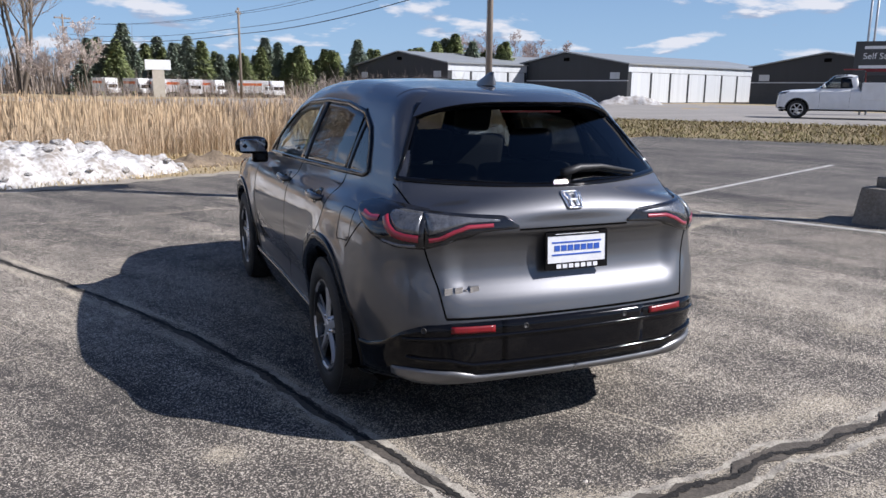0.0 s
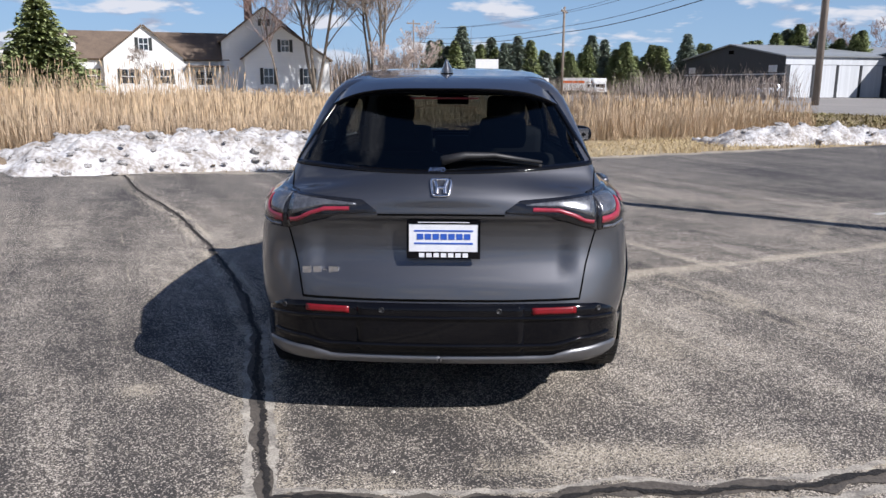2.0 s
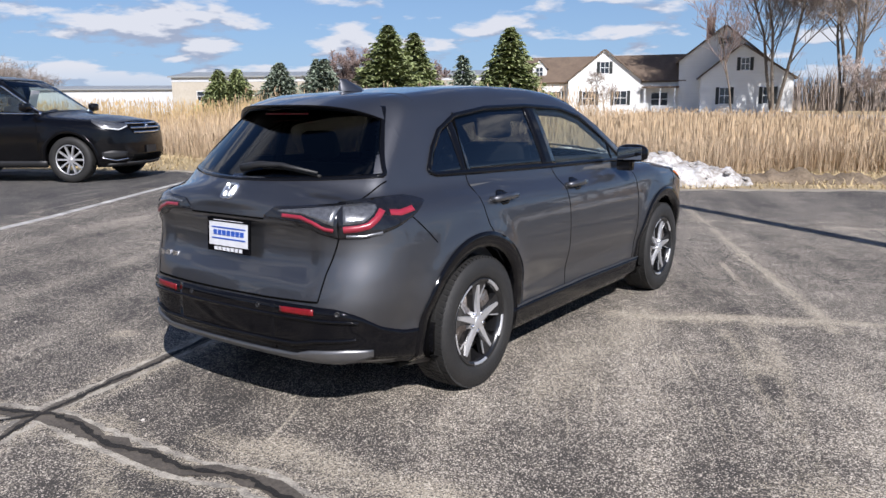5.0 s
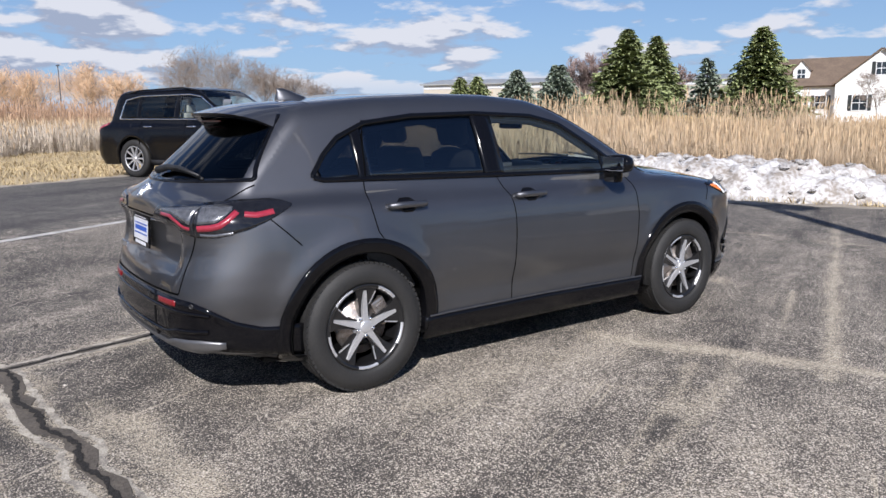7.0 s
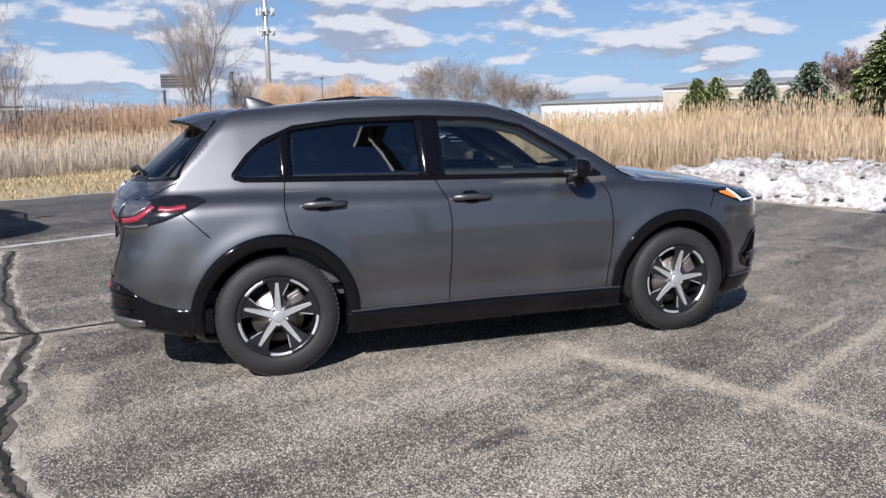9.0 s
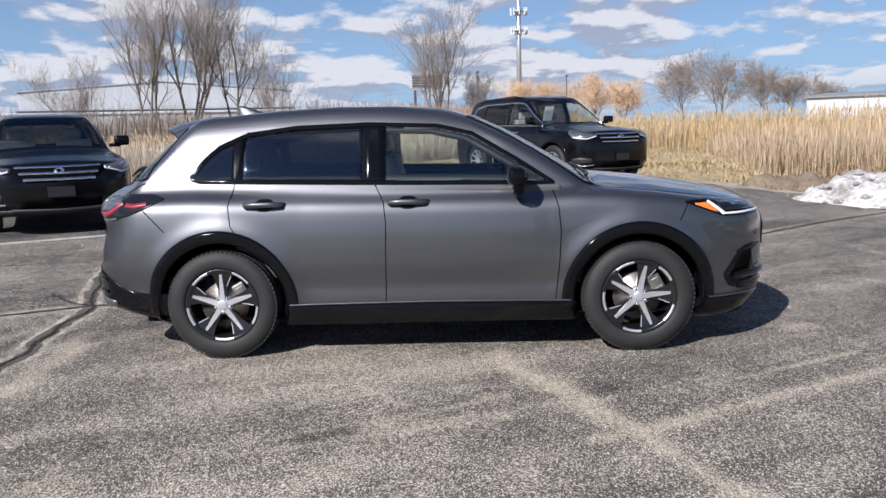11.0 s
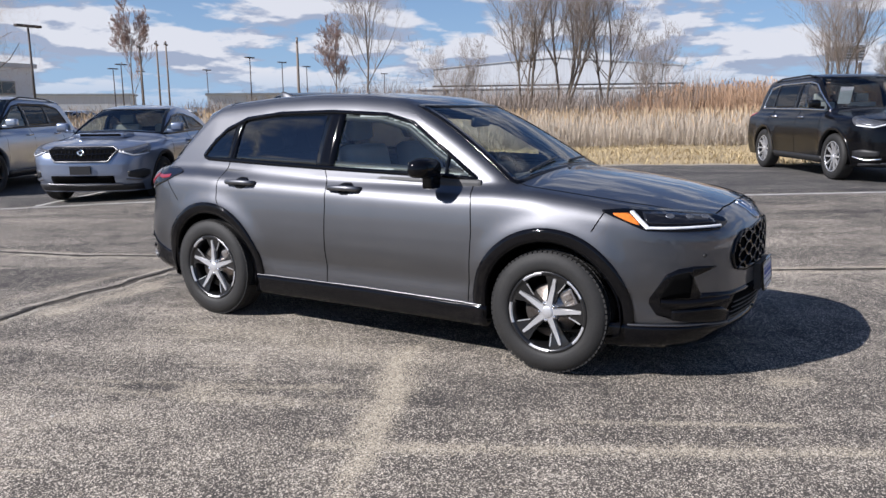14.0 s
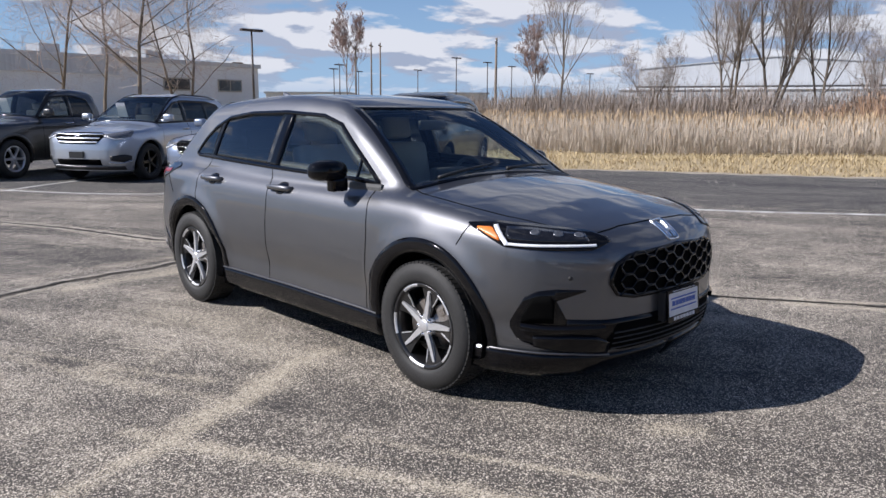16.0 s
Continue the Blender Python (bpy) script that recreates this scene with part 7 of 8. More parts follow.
        for k, yy in enumerate((dd[1] + 0.16, dd[2] + 0.22)):
            door = q.get(f"door{k}{'right' if sg > 0 else 'left'}", root)
            bx = float(s.cast(*s.side(sg, [yy], [bz - 0.14]))[0, 0])
            tube_ob("door_handle", [(bx, yy - 0.11, bz - 0.14), (bx + sg * 0.03, yy - 0.08, bz - 0.14), (bx + sg * 0.03, yy + 0.08, bz - 0.14), (bx, yy + 0.11, bz - 0.14)], 0.015, paint if not chrome else M["chrome"], door, 6)
        put("sill_moulding", between([(-spec["axles"][1] + 0.42, 0.36), (spec["axles"][1] - 0.42, 0.36)], [(-spec["axles"][1] + 0.42, spec["floor"] + 0.01), (spec["axles"][1] - 0.42, spec["floor"] + 0.01)], S), 14, 3, 0.01, M["black_matt"], root, "", sg < 0)
        my = spec["dlo_bottom"][-1][0] - 0.12
        bm = bmesh.new()
        box(bm, sg * (w + 0.02) - 0.10, sg * (w + 0.02) + 0.10, my - 0.05, my + 0.07, bz + 0.02, bz + 0.16, 0.04)
        box(bm, min(sg * (w - 0.15), sg * w), max(sg * (w - 0.15), sg * w), my - 0.02, my + 0.04, bz, bz + 0.05, 0.01)
        part("door_mirror", bm, paint if not chrome else paint, root, smooth=True)
        if rails:
            rb = spec["roof"][1][0]
            pts = [s.cast(*s.above([sg * (w - 0.36)], [yy], spec["core"][3]))[0] + np.array([0, 0, 0.045 if k not in (0, 5) else 0.0]) for k, yy in enumerate(np.linspace(rb - 0.1, spec["roof"][3][0] - 0.1, 6))]
            tube_ob("roof_rail", pts, 0.016, M["black_gloss"], root, 6)
    # cabin
    rb = spec["back"][2][1]
    boxes("cabin_floor", [(-w + 0.2, w - 0.2, rb - 0.1, spec["screen"][1][1] - 0.1, 0.45, 0.55)], M["cabin"], root)
    boxes("dashboard", [(-w + 0.22, w - 0.22, spec["screen"][1][1] - 0.45, spec["screen"][1][1] - 0.1, 0.7, spec["dlo_bottom"][1][1] - 0.03)], M["cabin"], root, bevel=0.04)
    for sx in (-0.38, 0.38):
        boxes("seat", [(sx - 0.25, sx + 0.25, -0.35, 0.2, 0.55, 0.75), (sx - 0.24, sx + 0.24, -0.45, -0.3, 0.7, spec["dlo_bottom"][1][1] + 0.12), (sx - 0.12, sx + 0.12, -0.45, -0.36, spec["dlo_bottom"][1][1] + 0.13, spec["dlo_bottom"][1][1] + 0.28)], M["seat"], root, bevel=0.03)
    if card:
        c = s.cast(*FRV([0.36], [spec["wind"]["z0"] + 0.20]))[0]
        bm = bmesh.new()
        box(bm, -0.11, 0.11, -0.002, 0.002, -0.15, 0.15)
        o = part("price_card", bm, M["plate_white"], root, "white price card behind the windscreen")
        o.matrix_basis = pose(c[0], c[1] - 0.14, c[2], -18, 0, 0)
    return root


def row_pose(x, y, heading):
    """A parked vehicle's pose; heading in degrees to the left of +y."""
    return Matrix.Translation((x, y, float(lot_z(x, y)))) @ Matrix.Rotation(radians(heading), 4, "Z")


PARKED = "vehicles in the parking row"
big = saloon_spec(4.97, 1.99, 1.78, 2.82, 1.12, 1.13, 0.38, 0.98, 0.82, -2.05, -2.22, M["glass"], "ten", cut=[(-1.42, -1.34), (-0.42, -0.30)], floor=0.25)
big["trim"] = "chrome"
big["trim_w"] = 0.022
vehicle("suv", "large black sport utility vehicle with chrome window trim", big, M["paint_black"], row_pose(-11.09, 2.16, -60), chrome=True, card=True, rails=True, group=PARKED)
crv = saloon_spec(4.50, 1.80, 1.52, 2.62, 0.98, 1.00, 0.335, 1.0, 0.78, -1.85, -2.02, M["glass"], "ten", floor=0.24)
vehicle("suv", "dark charcoal sport utility vehicle with a chrome grille", crv, M["paint_black"], row_pose(-5.5, -5.8, -59), chrome=True, group=PARKED)
wrx = saloon_spec(4.67, 1.825, 1.465, 2.675, 0.98, 1.0, 0.335, 1.02, 0.78, -1.05, -1.72, M["glass"], "black", tail_deck=1.02, arch_mat=M["black_matt"], floor=0.2, cut=[(-0.35, -0.24)])
sedan = vehicle("sedan", "silver blue sports sedan with a bonnet scoop", wrx, M["paint_bluesilver"], row_pose(-4.05, -8.35, -60), grille="mesh", group=PARKED)
boxes("bonnet_scoop", [(-0.36, 0.36, 1.10, 1.52, 0.96, 1.035)], M["paint_bluesilver"], sedan, bevel=0.03)
# flat near-black slab in place of the scoop's shaded opening
boxes("scoop_mouth", [(-0.31, 0.31, 1.515, 1.528, 0.985, 1.022)], M["inner_shade"], sedan)
sfe = saloon_spec(4.72, 1.88, 1.68, 2.70, 1.06, 1.09, 0.36, 1.0, 0.82, -1.75, -2.08, M["glass"], "black", floor=0.22)
vehicle("suv", "bright silver sport utility vehicle with a barred grille", sfe, M["paint_silver"], row_pose(-3.35, -11.9, -59), chrome=True, card=True, rails=True, group=PARKED)
gmc = saloon_spec(5.4, 1.89, 1.79, 3.26, 1.15, 1.18, 0.385, 0.95, 0.62, -1.0, -1.12, M["glass"], "silver", tail_deck=1.22, floor=0.32, cut=[(-0.15, -0.03)])
vehicle("pickup_truck", "dark bronze crew cab pickup truck", gmc, M["paint_brown"], row_pose(-1.75, -14.0, -60), chrome=True, card=True, group=PARKED)
# the service truck on the road
ftr = saloon_spec(6.6, 2.03, 2.0, 4.1, 1.32, 1.36, 0.41, 1.25, 0.6, -0.35, -0.45, M["glass"], "silver", tail_deck=1.32, floor=0.42, cut=[(0.28, 0.36)], arch_mat=M["black_matt"])
tx, ty = 28.9, 20.6
work = vehicle("service_truck", "white service pickup truck with tool boxes on the road", ftr, M["paint_white"], Matrix.Translation((tx, ty, floor_z(tx, ty) + 0.03)) @ Matrix.Rotation(radians(40), 4, "Z"))
boxes("tool_box", [(-1.03, -0.6, -3.1, -0.5, 0.85, 1.62), (0.6, 1.03, -3.1, -0.5, 0.85, 1.62)], M["paint_white"], work, bevel=0.02)
boxes("bed_cover", [(-0.62, 0.62, -3.05, -0.55, 1.3, 1.95)], M["black_matt"], work, bevel=0.03)
v_, f_ = [], []
for pts in ([(-0.95, -0.6, 1.6), (-0.95, -0.6, 2.15), (-0.95, -3.0, 2.15), (-0.95, -3.0, 1.6)], [(0.95, -0.6, 1.6), (0.95, -0.6, 2.15), (0.95, -3.0, 2.15), (0.95, -3.0, 1.6)], [(-0.95, -0.6, 2.15), (0.95, -0.6, 2.15)], [(-0.95, -3.0, 2.15), (0.95, -3.0, 2.15)], [(-0.4, 0.3, 2.2), (-0.4, -3.0, 2.2)], [(0.0, 0.3, 2.2), (0.0, -3.0, 2.2)]):
    v, f = tube(pts, 0.03, 6)
    f_ += [tuple(len(v_) + k for k in q) for q in f]
    v_ += v
mesh_ob("ladder_rack", v_, f_, M["red"], work)


def box_truck(m, length, label, group):
    """A small moving van: cab, cargo box with a coloured band, wheels."""
    t = thing("box_truck", label, "truck", m, group)
    boxes("cargo_box", [(-1.1, 1.1, -length / 2, length / 2 - 1.6, 0.75, 2.75)], M["paint_white"], t, bevel=0.05)
    boxes("cargo_stripe", [(-1.108, 1.108, -length / 2 + 0.2, length / 2 - 1.8, 1.9, 2.3)], M["orange_stripe"], t)
    boxes("cab", [(-0.95, 0.95, length / 2 - 1.6, length / 2 - 0.75, 0.55, 1.95), (-0.92, 0.92, length / 2 - 0.8, length / 2, 0.5, 1.15)], M["paint_white"], t, bevel=0.10)
    boxes("cab_window", [(-0.96, 0.96, length / 2 - 1.35, length / 2 - 0.95, 1.25, 1.75), (-0.8, 0.8, length / 2 - 0.76, length / 2 - 0.735, 1.25, 1.8)], M["black_gloss"], t)
    boxes("luton", [(-1.08, 1.08, length / 2 - 1.65, length / 2 - 0.95, 2.0, 2.7)], M["paint_white"], t, bevel=0.1)
    for sx in (-0.95, 0.95):
        for yy in (-length / 2 + 0.9, length / 2 - 0.8):
            v, f = lathe([(-0.12, 0.001), (-0.12, 0.36), (0.12, 0.36), (0.12, 0.001)], "x", 16)
            mesh_ob("wheel", [(sx + a, yy + b, 0.36 + c) for a, b, c in v], f, M["rubber"], t)
    return t


rr = random.Random(9)
for i, (x, y, k) in enumerate(((-3.0, 98, 4.2), (0.6, 99, 5.4), (2.8, 98, 4.8), (5.0, 99.5, 5.6), (7.2, 98, 4.6), (9.4, 99, 5.2), (14.5, 96, 5.8), (16.9, 97, 6.6))):
    box_truck(Matrix.Translation((x, y, floor_z(x, y))) @ Matrix.Rotation(radians(200 + rr.uniform(-20, 60)), 4, "Z") @ Matrix.Scale(0.78, 4), k, "white moving van with an orange band in a distant yard", "vans in the distant yard")
far_spec = saloon_spec(4.7, 1.85, 1.6, 2.7, 1.02, 1.05, 0.34, 1.0, 0.78, -1.75, -2.0, M["glass_dark"], "black")
for i, (x, y, h, p) in enumerate(((-22, -44, -60, "paint_white"), (-25.2, -42.5, -62, "paint_silver"), (-29, -46, 30, "paint_brown"), (-33.5, -40.5, 40, "paint_white"), (-19.0, -39.5, -58, "paint_black"), (31.0, 78, 90, "paint_silver"))):
    root = thing("distant_car", "car parked far behind the row", "car", Matrix.Translation((x, y, floor_z(x, y))) @ Matrix.Rotation(radians(h), 4, "Z"))
    shell_vehicle(far_spec, root, M[p], 0.11, False)

# ---- buildings ----
M["siding"] = material("white_siding", (0.80, 0.80, 0.78), 0.6, 0.0, (0.72, 0.72, 0.71), scale=1.2, fine=14, mix=0.6, bump=0.25, bump_scale=3, stretch=(0.05, 0.05, 4))
M["shingle"] = material("brown_shingles", (0.17, 0.125, 0.09), 0.9, 0.0, (0.11, 0.08, 0.06), scale=1.2, fine=8, mix=0.6, bump=0.5, bump_scale=6)
M["pane"] = material("window_pane", (0.035, 0.045, 0.055), 0.08, 0.0, (0.02, 0.025, 0.03), scale=1, fine=5, coat=0.5)
M["shutter"] = material("dark_shutter", (0.025, 0.03, 0.03), 0.6, scale=3, fine=20)
M["brick"] = material("brick_chimney", (0.16, 0.12, 0.10), 0.9, 0.0, (0.15, 0.07, 0.05), scale=4, fine=20)
M["dark_metal"] = material("charcoal_wall", (0.028, 0.030, 0.035), 0.55, 0.0, (0.022, 0.024, 0.028), scale=0.6, fine=5, bump=0.2, bump_scale=3, stretch=(4, 4, 0.05))
M["dark_metal2"] = material("grey_wall", (0.05, 0.052, 0.056), 0.6, 0.0, (0.04, 0.042, 0.045), scale=0.6, fine=5)
M["roof_metal"] = material("pale_metal_roof", (0.34, 0.36, 0.37), 0.5, 0.3, (0.27, 0.285, 0.295), scale=0.4, fine=4, bump=0.2, bump_scale=3, stretch=(3, 0.05, 1))
M["white_metal"] = material("white_metal_wall", (0.58, 0.60, 0.62), 0.5, 0.1, (0.47, 0.49, 0.51), scale=1.1, fine=9, bump=0.6, bump_scale=3, stretch=(4, 4, 0.03))
M["beige_wall"] = material("beige_wall", (0.46, 0.42, 0.35), 0.8, 0.0, (0.38, 0.345, 0.29), scale=0.4, fine=4)
M["grey_wall"] = material("light_grey_block", (0.82, 0.82, 0.81), 0.85, 0.0, (0.73, 0.73, 0.72), scale=0.5, fine=6)
M["concrete"] = material("old_concrete", (0.27, 0.245, 0.21), 0.9, 0.0, (0.15, 0.135, 0.115), scale=3, fine=30, mix=0.6, bump=0.7, bump_scale=40)
M["pole_wood"] = material("weathered_pole", (0.24, 0.20, 0.165), 0.9, 0.0, (0.17, 0.14, 0.115), scale=3, fine=30, bump=0.4, bump_scale=30, stretch=(1, 1, 0.1))
M["steel_brown"] = material("brown_steel_post", (0.065, 0.05, 0.042), 0.6, 0.2, (0.045, 0.035, 0.03), scale=4, fine=40)
M["galv"] = material("galvanised_steel", (0.45, 0.47, 0.49), 0.45, 0.6, (0.38, 0.40, 0.42), scale=2, fine=20)
M["road"] = material("road_asphalt", (0.30, 0.28, 0.255), 0.9, 0.0, (0.22, 0.205, 0.19), scale=0.3, fine=8, bump=0.2, bump_scale=60)
M["sign_face"] = material("charcoal_sign", (0.05, 0.052, 0.055), 0.5, scale=2, fine=20)


def frame_at(o, e):
    """Axes on the ground: x along e, y away to the left of it."""
    e = Vector((e[0], e[1], 0)).normalized()
    return Matrix(((e.x, -e.y, 0, o[0]), (e.y, e.x, 0, o[1]), (0, 0, 1, o[2]), (0, 0, 0, 1)))


def gable_block(parent, x0, xa, x1, zl, za, zr, y0, y1, wall, roof, over=0.35, thick=0.22, z0=-0.3, front_wall=None):
    """A block whose gable looks along -y: wall with a peak, and two roof slabs."""
    v = [(x0, y0, z0), (x1, y0, z0), (x1, y0, zr), (xa, y0, za), (x0, y0, zl)]
    v += [(a, y1, c) for a, b, c in v]
    f = [(0, 1, 2, 3, 4), (9, 8, 7, 6, 5), (0, 5, 6, 1), (1, 6, 7, 2), (4, 9, 5, 0), (2, 7, 8, 3), (3, 8, 9, 4)]
    mesh_ob("wall", v, f, wall, parent, False)
    for xa_, za_, xb, zb in ((x0, zl, xa, za), (x1, zr, xa, za)):
        d = Vector((xb - xa_, 0, zb - za_)).normalized()
        n = Vector((-d.z, 0, d.x)) if d.x > 0 else Vector((d.z, 0, -d.x))
        a, b = Vector((xa_, 0, za_)) - d * over + n * 0.02, Vector((xb, 0, zb)) + n * 0.02
        q = [a, b, b + n * thick, a + n * thick]
        vv = [(p.x, y0 - over, p.z) for p in q] + [(p.x, y1 + over, p.z) for p in q]
        mesh_ob("roof", vv, [(0, 1, 2, 3), (7, 6, 5, 4), (0, 4, 5, 1), (1, 5, 6, 2), (2, 6, 7, 3), (3, 7, 4, 0)], roof, parent, False)


def ridge_block(parent, x0, x1, ze, zr, y0, y1, wall, roof, over=0.4, thick=0.22, z0=-0.3):
    """A block whose ridge runs along x."""
    ym = (y0 + y1) / 2
    v = [(x0, y0, z0), (x0, y1, z0), (x0, y1, ze), (x0, ym, zr), (x0, y0, ze)]
    v += [(x1, b, c) for a, b, c in v]
    f = [(4, 3, 2, 1, 0), (5, 6, 7, 8, 9), (0, 5, 9, 4), (1, 2, 7, 6), (4, 9, 8, 3), (3, 8, 7, 2)]
    mesh_ob("wall", v, f, wall, parent, False)
    for ya, sg in ((y0, 1), (y1, -1)):
        d = Vector((0, ym - ya, zr - ze)).normalized()
        n = Vector((0, -d.z * sg, abs(d.y)))
        a, b = Vector((0, ya, ze)) - d * over + n * 0.02, Vector((0, ym, zr)) + n * 0.02
        q = [a, b, b + n * thick, a + n * thick]
        vv = [(x0 - over, p.y, p.z) for p in q] + [(x1 + over, p.y, p.z) for p in q]
        mesh_ob("roof", vv, [(0, 1, 2, 3), (7, 6, 5, 4), (0, 4, 5, 1), (1, 5, 6, 2), (2, 6, 7, 3), (3, 7, 4, 0)], roof, parent, False)


def sash(parent, x, y, z, w, h, shutters=True, frame="paint_white"):
    """A window in a wall that looks along -y: frame, panes, shutters."""
    o = boxes("window", [(x - w / 2 - 0.08, x + w / 2 + 0.08, y - 0.06, y, z + h / 2, z + h / 2 + 0.1), (x - w / 2 - 0.08, x + w / 2 + 0.08, y - 0.08, y, z - h / 2 - 0.1, z - h / 2), (x - w / 2 - 0.08, x - w / 2, y - 0.06, y, z - h / 2, z + h / 2), (x + w / 2, x + w / 2 + 0.08, y - 0.06, y, z - h / 2, z + h / 2), (x - w / 2, x + w / 2, y - 0.05, y, z - 0.04, z + 0.04), (x - 0.03, x + 0.03, y - 0.048, y, z - h / 2, z + h / 2)], M[frame], parent)
    boxes("pane", [(x - w / 2, x + w / 2, y - 0.03, y + 0.01, z - h / 2, z + h / 2)], M["pane"], o)
    if shutters:
        for sx in (-1, 1):
            c = x + sx * (w / 2 + 0.30)
            boxes("shutter", [(c - 0.2, c + 0.2, y - 0.05, y, z - h / 2 - 0.08, z + h / 2 + 0.08)], M["shutter"], o)


# the white farmhouse
fh = thing("house", "white farmhouse with brown shingle roofs and dark shutters", "house", frame_at((-47.4, 87.9, floor_z(-40, 90) - 0.1), (0.942, 0.335)))
ridge_block(fh, -6.0, 17.8, 4.6, 7.9, 1.2, 9.5, M["siding"], M["shingle"])
gable_block(fh, 3.3, 8.0, 12.6, 4.7, 8.5, 4.7, 0.0, 6.0, M["siding"], M["shingle"], 0.4, 0.16)
gable_block(fh, 17.3, 22.7, 30.2, 6.9, 11.1, 4.9, 0.8, 12.0, M["siding"], M["shingle"], 0.4, 0.18)
gable_block(fh, 19.9, 24.6, 30.6, 4.8, 8.6, 4.6, -1.8, 1.0, M["siding"], M["shingle"], 0.4, 0.18)
boxes("chimney", [(20.6, 21.6, 5.0, 6.0, 8.0, 12.6), (20.5, 21.7, 4.9, 6.1, 12.4, 12.6)], M["brick"], fh)
sash(fh, 8.0, 0.0, 6.3, 1.0, 1.4)
for x in (6.0, 10.1):
    sash(fh, x, 0.0, 2.4, 1.5, 1.7)
for x in (22.8, 27.8):
    sash(fh, x, -1.8, 2.5, 1.1, 1.9)
sash(fh, 25.0, -1.8, 6.3, 0.9, 1.4)
for x in (-4.6, -0.9, 1.6):
    sash(fh, x, 1.2, 2.5, 1.2, 1.6)
sash(fh, 15.0, 1.2, 2.2, 2.0, 1.6, False)
for x in (-4.4, -0.9):
    gable_block(fh, x - 0.95, x, x + 0.95, 6.5, 7.6, 6.5, 2.0, 4.6, M["siding"], M["shingle"], 0.15, 0.1, 5.0)
    sash(fh, x, 2.0, 6.0, 0.9, 1.2, False)
boxes("porch_roof", [(12.8, 17.4, -0.8, 1.3, 3.6, 3.8)], M["shingle"], fh)
for x in (13.2, 15.1, 16.9):
    boxes("porch_post", [(x - 0.08, x + 0.08, -0.7, -0.54, -0.2, 3.6)], M["paint_white"], fh)
for k in range(14):
    boxes("baluster", [(12.8 + k * 0.32, 12.86 + k * 0.32, -0.75, -0.69, 0.3, 1.2)], M["paint_white"], fh)
boxes("porch_rail", [(12.7, 17.3, -0.78, -0.66, 1.2, 1.3)], M["paint_white"], fh)
# dormer-side vent window in the tall gable
sash(fh, 22.7, 0.8, 9.3, 0.5, 0.7, True)

# long pale building behind the spruces
lb = thing("warehouse", "long low beige building behind spruces", "building", frame_at((-104.0, 70.0, 0), (0.78, 0.62)))
ridge_block(lb, 0.0, 52.0, 6.3, 7.4, 0, 24, M["beige_wall"], M["roof_metal"], 0.5)
boxes("wall_band", [(0, 52, -0.06, 0, 5.6, 6.3)], M["white_metal"], lb)
for k in range(7):
    sash(lb, 5 + k * 6.6, -0.02, 3.4, 2.2, 1.4, False)
lw = thing("warehouse", "low white building far off behind the golden reeds", "building", frame_at((-142.0, 66.0, 0), (0.72, 0.69)))
ridge_block(lw, 0.0, 42.0, 5.0, 5.8, 0, 20, M["white_metal"], M["roof_metal"], 0.5)

# storage sheds across the road
for k, (cx, cy, ln) in enumerate(((34.1, 79.7, 30.0), (52.2, 69.5, 38.0), (77.0, 53.0, 30.0))):
    sd = thing("storage_shed", "charcoal storage shed with white roll-up doors along its side", "shed", frame_at((cx, cy, floor_z(cx, cy)), (0.33, -0.944)) @ Matrix.Translation((-18.0, 0, 0)), "storage sheds")
    gable_block(sd, 0, 9.0, 18.0, 4.4, 5.9, 4.4, 0, ln, M["dark_metal"], M["roof_metal"], 0.35, 0.14)
    boxes("gable_trim", [(-0.05, 18.05, -0.05, -0.005, 2.5, 2.62)], M["white_metal"], sd)
    boxes("gable_base", [(0.0, 18.0, -0.03, -0.004, 0, 2.5)], M["dark_metal2"], sd)
    boxes("wall_lamp", [(1.0, 2.3, -0.12, -0.04, 2.75, 3.5)], M["white_metal"], sd)
    boxes("wall_lamp", [(15.6, 16.9, -0.12, -0.04, 2.75, 3.5)], M["white_metal"], sd)
    boxes("vent", [(8.6, 9.4, -0.10, -0.02, 4.9, 5.3)], M["inner_shade"], sd)
    boxes("side_band", [(18.0, 18.08, 0, ln, 3.55, 4.4)], M["white_metal"], sd)
    n = 9
    for j in range(n):
        y0 = 0.5 + j * (ln - 0.8) / n
        boxes("roll_up_door", [(18.0, 18.05, y0 + 0.18, y0 + (ln - 0.8) / n - 0.18, 0.05, 3.5)], M["white_metal"], sd)
        boxes("post", [(18.0, 18.10, y0 + (ln - 0.8) / n - 0.17, y0 + (ln - 0.8) / n + 0.17, 0, 3.5)], M["dark_metal"], sd)

# road and its far yard
rv, rf = [], []
for i, s in enumerate(np.arange(-90, 140, 4.0)):
    for k in (27.3, 29.5, 32.0, 35.5, 37.0):
        x, y = 0.8 * k - 0.6 * s, 0.6 * k + 0.8 * s
        rv.append((x, y, floor_z(x, y) + 0.03))
    if i:
        b = (i - 1) * 5
        rf += [(b + j, b + j + 1, b + j + 6, b + j + 5) for j in range(4)]
tagged(mesh_ob("road", rv, rf, M["road"]), "pale two-lane road beyond the grass strip", "road", kind="structure")
yv, yf_ = [], []
for i, s in enumerate(np.arange(-40, 62, 6.0)):
    for k in (37.0, 46, 56, 66, 76, 84):
        x, y = 0.8 * k - 0.6 * s, 0.6 * k + 0.8 * s
        yv.append((x, y, floor_z(x, y) + 0.02))
    if i:
        b = (i - 1) * 6
        yf_ += [(b + j, b + j + 1, b + j + 7, b + j + 6) for j in range(5)]
tagged(mesh_ob("yard", yv, yf_, M["road"]), "pale gravel yard before the storage sheds", "yard", kind="structure")
